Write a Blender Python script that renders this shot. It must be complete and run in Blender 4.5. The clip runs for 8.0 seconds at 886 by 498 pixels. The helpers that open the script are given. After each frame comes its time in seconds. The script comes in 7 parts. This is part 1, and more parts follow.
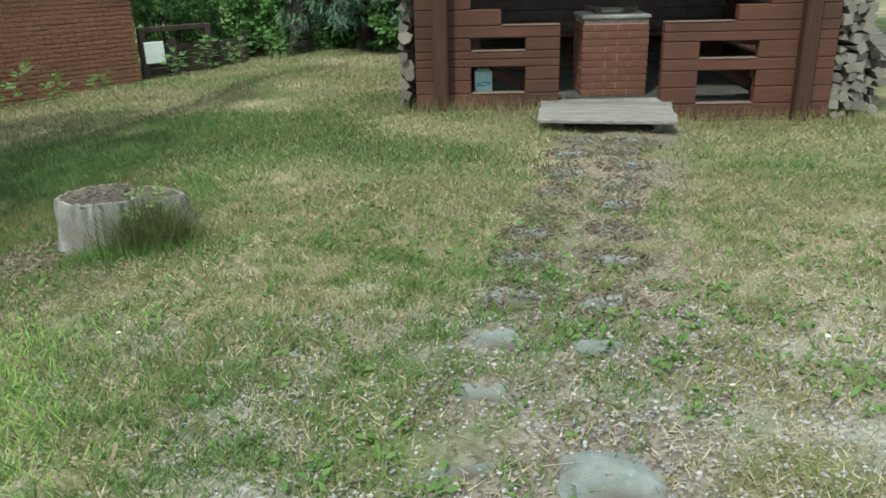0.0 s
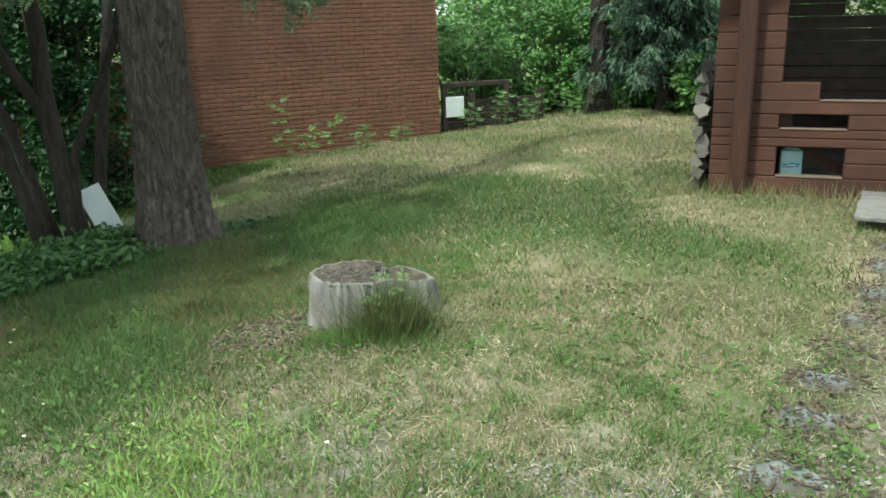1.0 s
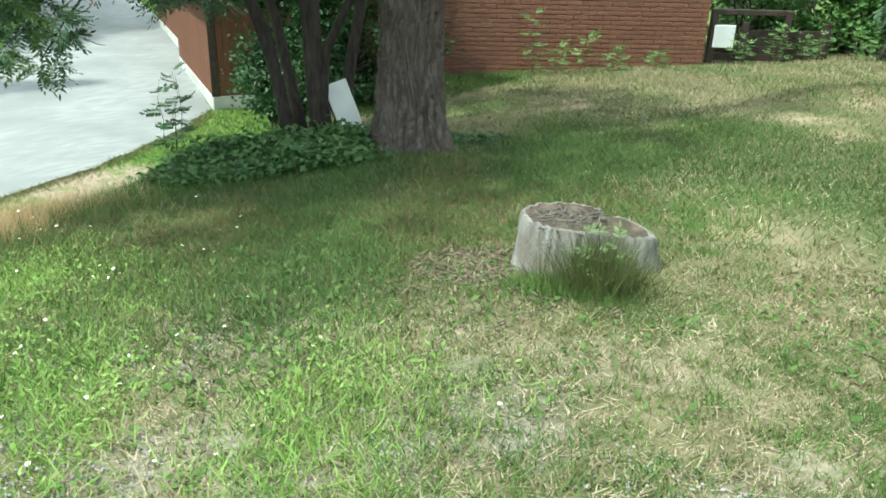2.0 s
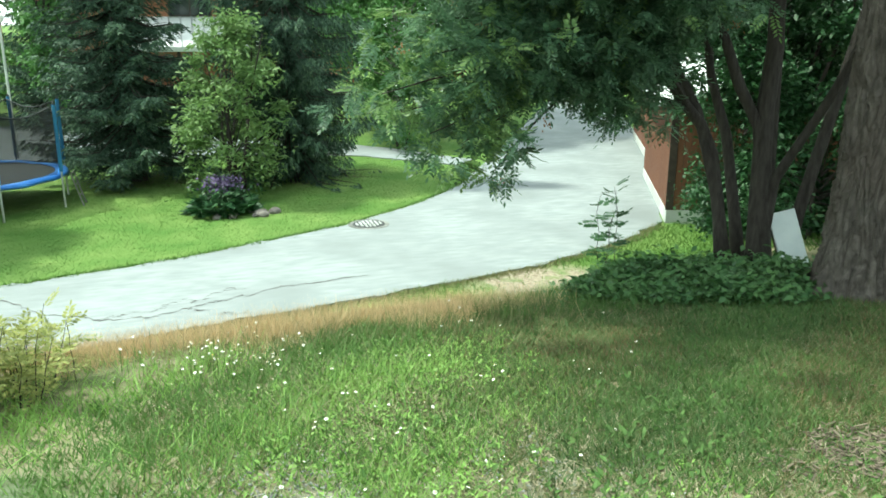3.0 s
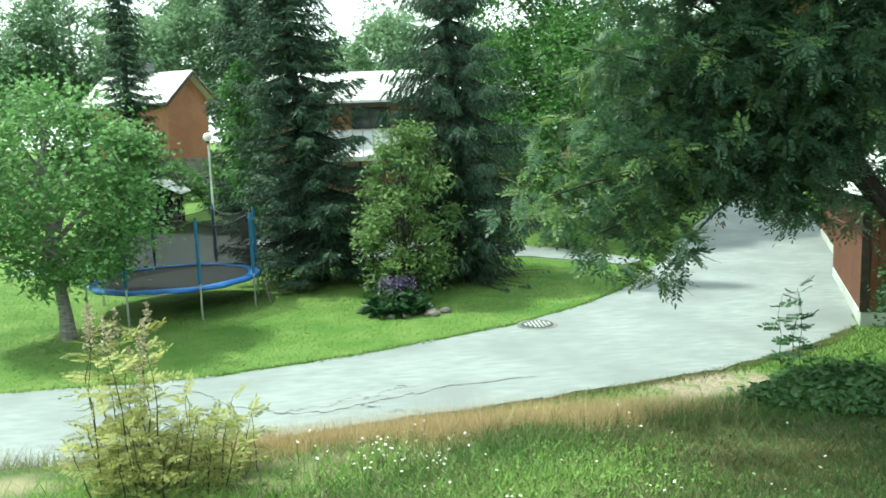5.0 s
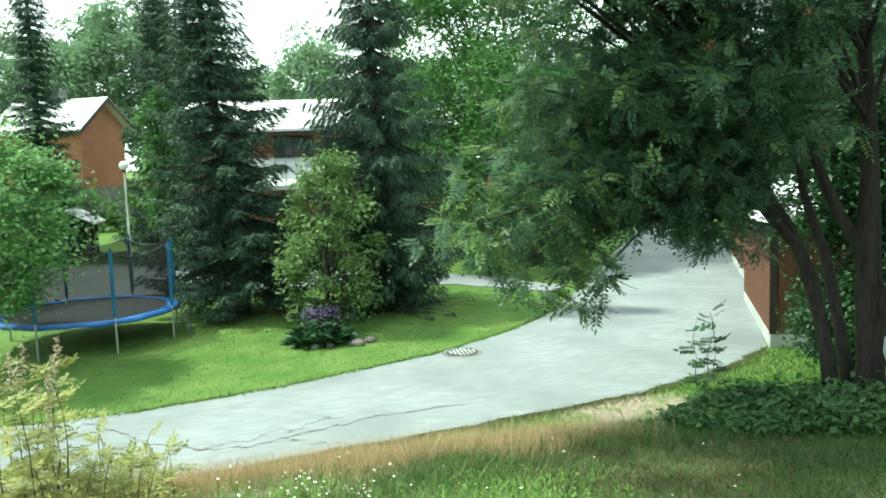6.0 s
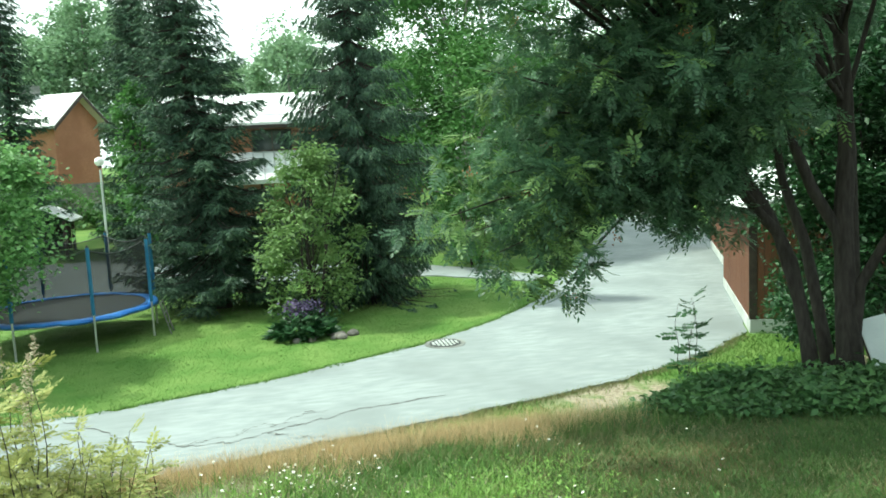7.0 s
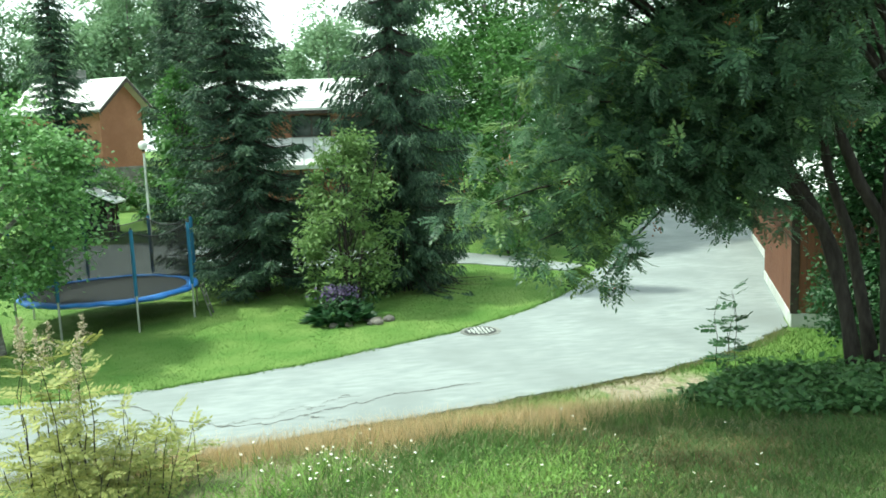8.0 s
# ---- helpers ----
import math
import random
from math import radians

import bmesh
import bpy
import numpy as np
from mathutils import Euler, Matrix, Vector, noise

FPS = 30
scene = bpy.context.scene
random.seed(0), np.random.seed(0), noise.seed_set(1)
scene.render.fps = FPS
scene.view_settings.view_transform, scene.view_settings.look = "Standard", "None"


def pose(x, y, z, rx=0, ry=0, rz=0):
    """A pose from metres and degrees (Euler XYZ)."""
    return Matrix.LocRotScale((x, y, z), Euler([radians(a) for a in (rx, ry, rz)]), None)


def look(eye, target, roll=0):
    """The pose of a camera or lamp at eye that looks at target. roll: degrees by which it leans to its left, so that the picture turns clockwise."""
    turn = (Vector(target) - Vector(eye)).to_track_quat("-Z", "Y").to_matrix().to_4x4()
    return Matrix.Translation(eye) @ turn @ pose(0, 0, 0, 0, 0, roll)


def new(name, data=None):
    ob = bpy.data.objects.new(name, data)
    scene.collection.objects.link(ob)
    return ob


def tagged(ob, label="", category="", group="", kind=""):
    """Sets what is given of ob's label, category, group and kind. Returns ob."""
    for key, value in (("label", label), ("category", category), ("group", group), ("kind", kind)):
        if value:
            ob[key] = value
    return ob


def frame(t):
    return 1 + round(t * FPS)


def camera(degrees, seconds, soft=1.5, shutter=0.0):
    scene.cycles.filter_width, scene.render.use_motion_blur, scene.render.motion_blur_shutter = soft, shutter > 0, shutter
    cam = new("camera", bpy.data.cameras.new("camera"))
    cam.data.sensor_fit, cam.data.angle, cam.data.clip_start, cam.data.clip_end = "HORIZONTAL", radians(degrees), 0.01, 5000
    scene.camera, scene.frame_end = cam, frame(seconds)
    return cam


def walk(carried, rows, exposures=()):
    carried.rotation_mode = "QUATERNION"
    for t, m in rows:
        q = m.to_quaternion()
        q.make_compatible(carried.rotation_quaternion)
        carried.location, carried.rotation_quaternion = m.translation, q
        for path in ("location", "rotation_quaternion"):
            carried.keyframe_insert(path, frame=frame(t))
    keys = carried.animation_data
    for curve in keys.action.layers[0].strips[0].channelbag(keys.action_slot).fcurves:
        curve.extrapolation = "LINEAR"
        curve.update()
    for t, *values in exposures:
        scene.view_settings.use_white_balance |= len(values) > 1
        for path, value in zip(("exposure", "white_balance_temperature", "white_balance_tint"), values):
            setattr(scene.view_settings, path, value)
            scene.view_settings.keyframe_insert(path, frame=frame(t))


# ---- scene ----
cam = camera(57.9, 8.0, soft=1.7)
EXPOSURES = [(0.0, 0.54, 6300, 0), (0.5, 0.56, 6300, -1), (1.1, 0.78, 6300, -3), (2.4, 1.18, 6300, -6), (3.1, 1.15, 6300, -12), (3.6, 1.02, 6300, -14), (8.0, 1.0, 6300, -14)]
PATH = [
    (0, (0.078, 1.174, 1.380), (0.045, 3.049, 0.685), -1.27),
    (0.2, (0.010, 1.329, 1.448), (-0.044, 3.195, 0.731), 0.75),
    (0.5, (0.014, 1.466, 1.532), (-0.166, 3.331, 0.832), 0.46),
    (0.7, (0.035, 1.567, 1.521), (-0.311, 3.427, 0.871), -0.81),
    (1, (0.167, 1.775, 1.525), (-0.561, 3.549, 0.955), -1.80),
    (1.2, (0.228, 1.880, 1.568), (-0.703, 3.536, 0.943), -0.12),
    (2.3, (0.018, 2.205, 1.552), (-1.307, 3.499, 0.799), 1.17),
    (2.5, (0.004, 2.272, 1.542), (-1.492, 3.395, 0.834), 1.09),
    (2.7, (0.025, 2.359, 1.556), (-1.639, 3.236, 0.877), 1.32),
    (2.8, (0.073, 2.407, 1.589), (-1.669, 3.131, 0.923), 1.47),
    (3, (0.149, 2.453, 1.655), (-1.694, 3.013, 1.117), 0.19),
    (3.2, (0.159, 2.478, 1.656), (-1.732, 2.992, 1.254), -0.22),
    (3.5, (0.216, 2.468, 1.671), (-1.691, 2.956, 1.317), -0.42),
    (4, (0.225, 2.462, 1.677), (-1.707, 2.878, 1.375), -0.42),
    (4.5, (0.209, 2.460, 1.670), (-1.753, 2.728, 1.386), -1.80),
    (4.7, (0.212, 2.462, 1.672), (-1.753, 2.678, 1.370), -2.34),
    (5.2, (0.222, 2.467, 1.677), (-1.756, 2.614, 1.398), -2.05),
    (5.8, (0.232, 2.472, 1.682), (-1.731, 2.782, 1.454), -1.66),
    (6, (0.235, 2.474, 1.684), (-1.722, 2.825, 1.460), -2.01),
    (6.5, (0.206, 2.483, 1.663), (-1.743, 2.869, 1.436), -2.72),
    (7, (0.204, 2.476, 1.666), (-1.741, 2.872, 1.420), -2.82),
    (7.5, (0.232, 2.458, 1.676), (-1.723, 2.785, 1.406), -2.61),
    (8, (0.221, 2.452, 1.671), (-1.737, 2.758, 1.398), -2.20),
]
walk(cam, [(t, look(eye, target, roll)) for t, eye, target, roll in PATH], EXPOSURES)

# ---- world, sun, exposure ----
world = bpy.data.worlds.new("sky")
scene.world = world
world.use_nodes = True
wn, wl = world.node_tree.nodes, world.node_tree.links
wn.clear()
sky = wn.new("ShaderNodeTexSky")
sky.sky_type, sky.sun_disc = "NISHITA", False
SUN_TO = Vector((-0.28, -0.55, 1.0)).normalized()
sky.sun_elevation = math.asin(SUN_TO.z)
sky.sun_rotation = math.atan2(SUN_TO.x, SUN_TO.y)
sky.dust_density, sky.air_density = 4.0, 1.0
cl_co = wn.new("ShaderNodeTexCoord")
cl_no = wn.new("ShaderNodeTexNoise")
cl_no.inputs["Scale"].default_value, cl_no.inputs["Detail"].default_value = 2.2, 6
cl_rp = wn.new("ShaderNodeMapRange")
cl_rp.inputs["From Min"].default_value, cl_rp.inputs["From Max"].default_value = 0.36, 0.52
cl_mx = wn.new("ShaderNodeMix")
cl_mx.data_type = "RGBA"
cl_mx.inputs["B"].default_value = (9.0, 9.3, 9.6, 1)
bgd = wn.new("ShaderNodeBackground")
bgd.inputs["Strength"].default_value = 0.12
wout = wn.new("ShaderNodeOutputWorld")
wl.new(cl_co.outputs["Generated"], cl_no.inputs["Vector"])
wl.new(cl_no.outputs["Fac"], cl_rp.inputs["Value"])
wl.new(cl_rp.outputs["Result"], cl_mx.inputs["Factor"])
wl.new(sky.outputs["Color"], cl_mx.inputs["A"])
wl.new(cl_mx.outputs["Result"], bgd.inputs["Color"])
wl.new(bgd.outputs["Background"], wout.inputs["Surface"])

sun = new("sun", bpy.data.lights.new("sun", "SUN"))
sun.data.energy, sun.data.angle, sun.data.color = 3.2, radians(2.5), (1.0, 0.95, 0.86)
sun.matrix_world = Matrix.Translation((0, 0, 40)) @ SUN_TO.to_track_quat("Z", "Y").to_matrix().to_4x4()


# ---- materials ----
def mat(name, a, b, scale=6.0, rough=0.8, bump=0.3, stretch=(1, 1, 1), c=None, big=0.7, island=0.0, rnd=0.0, metal=0.0,
        fine=8.0, translucent=0.0, spec=0.3):
    """Two-scale noise between the colours a and b, stained towards c, with relief."""
    m = bpy.data.materials.new(name)
    m.use_nodes = True
    n, l = m.node_tree.nodes, m.node_tree.links
    p = n["Principled BSDF"]
    p.inputs["Roughness"].default_value, p.inputs["Metallic"].default_value = rough, metal
    p.inputs["Specular IOR Level"].default_value = spec
    co, mp = n.new("ShaderNodeTexCoord"), n.new("ShaderNodeMapping")
    mp.inputs["Scale"].default_value = stretch
    l.new(co.outputs["Object"], mp.inputs["Vector"])
    n1, n2 = n.new("ShaderNodeTexNoise"), n.new("ShaderNodeTexNoise")
    n1.inputs["Scale"].default_value, n1.inputs["Detail"].default_value = scale, 6
    n2.inputs["Scale"].default_value, n2.inputs["Detail"].default_value = big, 3
    l.new(mp.outputs["Vector"], n1.inputs["Vector"])
    l.new(co.outputs["Object"], n2.inputs["Vector"])
    r1 = n.new("ShaderNodeMapRange")
    r1.inputs["From Min"].default_value, r1.inputs["From Max"].default_value = 0.3, 0.7
    l.new(n1.outputs["Fac"], r1.inputs["Value"])
    mix = n.new("ShaderNodeMix")
    mix.data_type = "RGBA"
    mix.inputs["A"].default_value, mix.inputs["B"].default_value = (*a, 1), (*b, 1)
    fac = r1.outputs["Result"]
    if island or rnd:
        src = n.new("ShaderNodeNewGeometry").outputs["Random Per Island"] if island else n.new("ShaderNodeObjectInfo").outputs["Random"]
        ad = n.new("ShaderNodeMix")
        ad.inputs["Factor"].default_value = island or rnd
        l.new(r1.outputs["Result"], ad.inputs["A"])
        l.new(src, ad.inputs["B"])
        fac = ad.outputs["Result"]
    l.new(fac, mix.inputs["Factor"])
    col = mix.outputs["Result"]
    if c:
        r2 = n.new("ShaderNodeMapRange")
        r2.inputs["From Min"].default_value, r2.inputs["From Max"].default_value = 0.42, 0.68
        l.new(n2.outputs["Fac"], r2.inputs["Value"])
        m2 = n.new("ShaderNodeMix")
        m2.data_type = "RGBA"
        m2.inputs["B"].default_value = (*c, 1)
        l.new(r2.outputs["Result"], m2.inputs["Factor"])
        l.new(col, m2.inputs["A"])
        col = m2.outputs["Result"]
    l.new(col, p.inputs["Base Color"])
    if bump:
        n3 = n.new("ShaderNodeTexNoise")
        n3.inputs["Scale"].default_value, n3.inputs["Detail"].default_value = scale * fine, 4
        l.new(mp.outputs["Vector"], n3.inputs["Vector"])
        bp = n.new("ShaderNodeBump")
        bp.inputs["Strength"].default_value, bp.inputs["Distance"].default_value = bump, 0.02
        l.new(n3.outputs["Fac"], bp.inputs["Height"])
        l.new(bp.outputs["Normal"], p.inputs["Normal"])
    if translucent:
        tr, ms = n.new("ShaderNodeBsdfTranslucent"), n.new("ShaderNodeMixShader")
        ms.inputs["Fac"].default_value = translucent
        l.new(col, tr.inputs["Color"])
        l.new(p.outputs["BSDF"], ms.inputs[1])
        l.new(tr.outputs["BSDF"], ms.inputs[2])
        l.new(ms.outputs["Shader"], n["Material Output"].inputs["Surface"])
    return m


def ground_material():
    """Dry lawn: straw and green in patches, bare gravel along the trodden strip, mown green lawn below the bank."""
    m = mat("ground_turf", (0.085, 0.1, 0.04), (0.2, 0.18, 0.11), 9.0, 0.95, 0.6, big=0.55)
    n, l = m.node_tree.nodes, m.node_tree.links
    p = n["Principled BSDF"]
    base = p.inputs["Base Color"].links[0].from_socket
    co = n.new("ShaderNodeTexCoord")
    sp = n.new("ShaderNodeSeparateXYZ")
    l.new(co.outputs["Object"], sp.inputs["Vector"])

    def ramp(src, lo, hi):
        r = n.new("ShaderNodeMapRange")
        r.inputs["From Min"].default_value, r.inputs["From Max"].default_value = lo, hi
        l.new(src, r.inputs["Value"])
        return r.outputs["Result"]

    def math2(op, a, b):
        k = n.new("ShaderNodeMath")
        k.operation = op
        for i, v in enumerate((a, b)):
            if isinstance(v, float):
                k.inputs[i].default_value = v
            else:
                l.new(v, k.inputs[i])
        return k.outputs[0]

    def blend(f, a, b):
        k = n.new("ShaderNodeMix")
        k.data_type = "RGBA"
        l.new(f, k.inputs["Factor"])
        for s, v in (("A", a), ("B", b)):
            if isinstance(v, tuple):
                k.inputs[s].default_value = (*v, 1)
            else:
                l.new(v, k.inputs[s])
        return k.outputs["Result"]

    def noise_tex(scale, detail=4):
        k = n.new("ShaderNodeTexNoise")
        k.inputs["Scale"].default_value, k.inputs["Detail"].default_value = scale, detail
        l.new(co.outputs["Object"], k.inputs["Vector"])
        return k.outputs["Fac"]
    patch = noise_tex(0.5)
    col = blend(ramp(patch, 0.45, 0.6), base, (0.065, 0.105, 0.03))
    straw = noise_tex(0.8)
    col = blend(ramp(straw, 0.52, 0.66), col, (0.27, 0.235, 0.15))
    vor = n.new("ShaderNodeTexVoronoi")
    vor.inputs["Scale"].default_value = 55
    l.new(co.outputs["Object"], vor.inputs["Vector"])
    stones = blend(ramp(vor.outputs["Color"], 0.2, 0.9), (0.14, 0.14, 0.138), (0.36, 0.365, 0.36))
    near = math2("MULTIPLY", math2("MULTIPLY", ramp(sp.outputs["Y"], 5.2, 2.6), ramp(sp.outputs["Y"], -1.0, 1.2)), ramp(sp.outputs["X"], -3.6, -1.6))
    col = blend(math2("MULTIPLY", near, ramp(noise_tex(1.6), 0.42, 0.56)), col, stones)
    off = math2("ABSOLUTE", math2("SUBTRACT", sp.outputs["X"], math2("SUBTRACT", math2("MULTIPLY", sp.outputs["Y"], 0.25), 0.45)), 0.0)
    trod = math2("MULTIPLY", ramp(off, 0.62, 0.38), math2("MULTIPLY", ramp(sp.outputs["Y"], 9.3, 8.8), ramp(noise_tex(2.6), 0.3, 0.55)))
    col = blend(trod, col, blend(ramp(vor.outputs["Color"], 0.2, 0.9), (0.085, 0.07, 0.055), (0.22, 0.195, 0.165)))
    lawn = noise_tex(1.1)
    green = blend(ramp(lawn, 0.35, 0.65), (0.075, 0.155, 0.026), (0.145, 0.22, 0.055))
    fine = noise_tex(26.0)
    green = blend(math2("MULTIPLY", ramp(fine, 0.35, 0.75), 0.3), green, (0.05, 0.11, 0.015))
    col = blend(ramp(sp.outputs["X"], -7.6, -9.2), col, green)
    dx = math2("MULTIPLY", math2("ADD", sp.outputs["X"], 11.15), 1.25)
    dy = math2("MULTIPLY", math2("SUBTRACT", sp.outputs["Y"], 7.45), 0.85)
    d2 = math2("ADD", math2("MULTIPLY", dx, dx), math2("MULTIPLY", dy, dy))
    sand = blend(ramp(noise_tex(14.0), 0.35, 0.65), (0.2, 0.165, 0.115), (0.34, 0.29, 0.22))
    col = blend(math2("MULTIPLY", ramp(d2, 1.5, 0.5), ramp(noise_tex(2.2), 0.3, 0.48)), col, sand)
    l.new(col, p.inputs["Base Color"])
    return m


M = {}
M["ground"] = ground_material()
M["asphalt"] = mat("bleached_asphalt", (0.2, 0.222, 0.228), (0.275, 0.3, 0.306), 5, 0.85, 0.15, (1.6, 0.5, 1), c=(0.185, 0.203, 0.207), big=0.45)
M["asphalt_dark"] = mat("crack_filler", (0.05, 0.05, 0.05), (0.12, 0.12, 0.11), 20, 0.9, 0.3)
M["log"] = mat("red_brown_stain", (0.062, 0.026, 0.018), (0.115, 0.05, 0.034), 7, 0.7, 0.35, (0.5, 8, 8), c=(0.055, 0.025, 0.018), big=1.2, rnd=0.3)
M["log_side"] = mat("red_brown_stain_side", (0.06, 0.026, 0.018), (0.1, 0.045, 0.03), 7, 0.7, 0.35, (8, 0.5, 8), c=(0.055, 0.024, 0.018), big=1.2, rnd=0.3)
M["post"] = mat("dark_stained_post", (0.035, 0.016, 0.012), (0.065, 0.03, 0.021), 7, 0.7, 0.35, (8, 8, 0.5))
M["worn"] = mat("worn_grey_edge", (0.1, 0.072, 0.058), (0.19, 0.145, 0.12), 9, 0.8, 0.3, (1, 6, 6))
M["house_brick"] = mat("brown_brick", (0.15, 0.066, 0.042), (0.25, 0.118, 0.075), 16, 0.85, 0.4, rnd=0.5, c=(0.14, 0.066, 0.043), big=1.5)
M["joint"] = mat("pale_joint", (0.4, 0.32, 0.25), (0.52, 0.43, 0.35), 20, 0.95, 0.4)
M["brick"] = mat("red_brick", (0.12, 0.05, 0.034), (0.2, 0.085, 0.055), 16, 0.85, 0.4, rnd=0.55, c=(0.1, 0.046, 0.034), big=3)
M["mortar"] = mat("mortar", (0.22, 0.18, 0.15), (0.32, 0.27, 0.23), 20, 0.95, 0.4)
M["concrete"] = mat("old_concrete", (0.16, 0.165, 0.155), (0.27, 0.275, 0.26), 9, 0.9, 0.4, c=(0.12, 0.125, 0.115), big=2)
M["slab"] = mat("grey_green_slab", (0.09, 0.108, 0.104), (0.235, 0.27, 0.26), 14, 0.9, 0.5, c=(0.085, 0.075, 0.06), big=4, rnd=0.25)
M["greywood"] = mat("weathered_plank", (0.085, 0.082, 0.078), (0.3, 0.292, 0.275), 6, 0.85, 0.5, (0.6, 9, 9), rnd=0.3)
M["stump"] = mat("weathered_stump", (0.1, 0.098, 0.092), (0.36, 0.365, 0.355), 6, 0.9, 0.9, (3.2, 3.2, 0.8), c=(0.2, 0.185, 0.16), big=5)
M["stump_top"] = mat("rotten_stump_top", (0.04, 0.033, 0.027), (0.14, 0.115, 0.092), 14, 0.95, 0.8)
M["bark"] = mat("pine_bark", (0.05, 0.043, 0.038), (0.165, 0.145, 0.128), 9, 0.95, 0.8, (2, 2, 0.7), c=(0.085, 0.069, 0.058), big=1.5)
M["bark_dark"] = mat("dark_bark", (0.025, 0.021, 0.018), (0.065, 0.056, 0.05), 9, 0.95, 0.7, (3, 3, 0.6))
M["bark_birch"] = mat("pale_bark", (0.1, 0.095, 0.085), (0.3, 0.29, 0.27), 5, 0.9, 0.5, (1, 1, 5))
M["split"] = mat("split_firewood", (0.07, 0.062, 0.055), (0.3, 0.28, 0.25), 9, 0.9, 0.5, (8, 2, 8), rnd=0.6)
M["straw"] = mat("dry_straw", (0.23, 0.195, 0.13), (0.52, 0.465, 0.33), 1.5, 0.8, 0, island=0.7, translucent=0.15)
M["grass"] = mat("lawn_blades", (0.1, 0.135, 0.042), (0.31, 0.275, 0.16), 0.9, 0.7, 0, island=0.5, translucent=0.3)
M["grass_green"] = mat("fresh_blades", (0.06, 0.13, 0.03), (0.14, 0.24, 0.065), 2, 0.65, 0, island=0.6, translucent=0.3)
M["grass_lawn"] = mat("mown_blades", (0.065, 0.15, 0.026), (0.14, 0.23, 0.055), 1.2, 0.7, 0, island=0.5, translucent=0.3)
M["grass_dry"] = mat("dry_panicles", (0.45, 0.3, 0.15), (0.68, 0.54, 0.34), 2, 0.9, 0, island=0.7, translucent=0.25)
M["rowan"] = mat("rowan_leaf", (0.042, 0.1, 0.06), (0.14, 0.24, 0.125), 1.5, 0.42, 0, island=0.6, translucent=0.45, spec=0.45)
M["rowan_light"] = mat("young_and_sunlit_rowan_leaf", (0.09, 0.17, 0.055), (0.23, 0.34, 0.12), 1.5, 0.5, 0, island=0.6, translucent=0.42)
M["leaf"] = mat("broad_leaf", (0.045, 0.125, 0.034), (0.12, 0.25, 0.065), 1.2, 0.55, 0, island=0.5, translucent=0.35)
M["leaf_pale"] = mat("apple_leaf", (0.07, 0.17, 0.05), (0.24, 0.42, 0.15), 1.2, 0.5, 0, island=0.5, translucent=0.35)
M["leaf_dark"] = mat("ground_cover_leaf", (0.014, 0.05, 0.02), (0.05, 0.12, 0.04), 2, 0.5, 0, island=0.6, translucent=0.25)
M["leaf_yellow"] = mat("goldenrod_leaf", (0.13, 0.17, 0.04), (0.4, 0.4, 0.13), 3, 0.6, 0, island=0.6, translucent=0.3)
M["needle"] = mat("spruce_needle", (0.022, 0.052, 0.034), (0.066, 0.118, 0.072), 1.2, 0.6, 0, island=0.5, translucent=0.1)
M["needle_tip"] = mat("spruce_shoot", (0.05, 0.1, 0.056), (0.115, 0.185, 0.1), 1.2, 0.6, 0, island=0.5, translucent=0.1)
# paler than near leaves: the haze of distance is in this colour
M["far_leaf"] = mat("hazy_far_foliage", (0.14, 0.24, 0.13), (0.27, 0.39, 0.23), 0.4, 0.7, 0, island=0.45, translucent=0.35)
M["white"] = mat("white_petal", (0.75, 0.75, 0.72), (0.85, 0.85, 0.83), 5, 0.7, 0)
M["yellow"] = mat("yellow_centre", (0.6, 0.42, 0.05), (0.7, 0.5, 0.08), 5, 0.7, 0)
M["purple"] = mat("purple_flower", (0.06, 0.045, 0.1), (0.12, 0.085, 0.18), 5, 0.7, 0, island=0.6)
M["board"] = mat("pale_painted_board", (0.6, 0.66, 0.66), (0.7, 0.75, 0.74), 5, 0.6, 0.1)
M["blue"] = mat("blue_vinyl", (0.025, 0.11, 0.42), (0.06, 0.22, 0.6), 3, 0.4, 0.3)
M["blue_foam"] = mat("teal_blue_sleeve", (0.025, 0.12, 0.24), (0.045, 0.18, 0.32), 3, 0.5, 0.1)
M["mesh_black"] = mat("black_mat", (0.03, 0.033, 0.035), (0.06, 0.063, 0.066), 20, 0.7, 0.1)
M["steel"] = mat("galvanised_steel", (0.4, 0.41, 0.42), (0.55, 0.56, 0.57), 8, 0.45, 0.1, metal=0.8)
M["iron"] = mat("cast_iron", (0.13, 0.13, 0.125), (0.24, 0.24, 0.23), 14, 0.6, 0.3, metal=0.5)
M["roof"] = mat("pale_sheet_roof", (0.6, 0.61, 0.61), (0.72, 0.73, 0.73), 2, 0.5, 0.05)
M["house"] = mat("orange_brown_brick", (0.29, 0.135, 0.08), (0.37, 0.19, 0.12), 12, 0.85, 0.3, c=(0.26, 0.125, 0.075), big=0.6)
M["boards"] = mat("brown_vertical_boards", (0.1, 0.042, 0.025), (0.17, 0.075, 0.044), 6, 0.75, 0.3, (6, 6, 0.5), rnd=0.4)
M["dark"] = mat("dark_brown_paint_and_shade", (0.028, 0.02, 0.018), (0.06, 0.045, 0.038), 6, 0.6, 0.2)
M["found"] = mat("pale_foundation", (0.46, 0.48, 0.47), (0.58, 0.6, 0.59), 6, 0.9, 0.3, c=(0.38, 0.4, 0.38), big=1)
M["glass"] = mat("window_pane", (0.02, 0.03, 0.03), (0.03, 0.04, 0.04), 2, 0.06, 0, spec=0.8)
M["bulb"] = mat("opal_globe", (0.75, 0.75, 0.73), (0.8, 0.8, 0.78), 4, 0.3, 0)
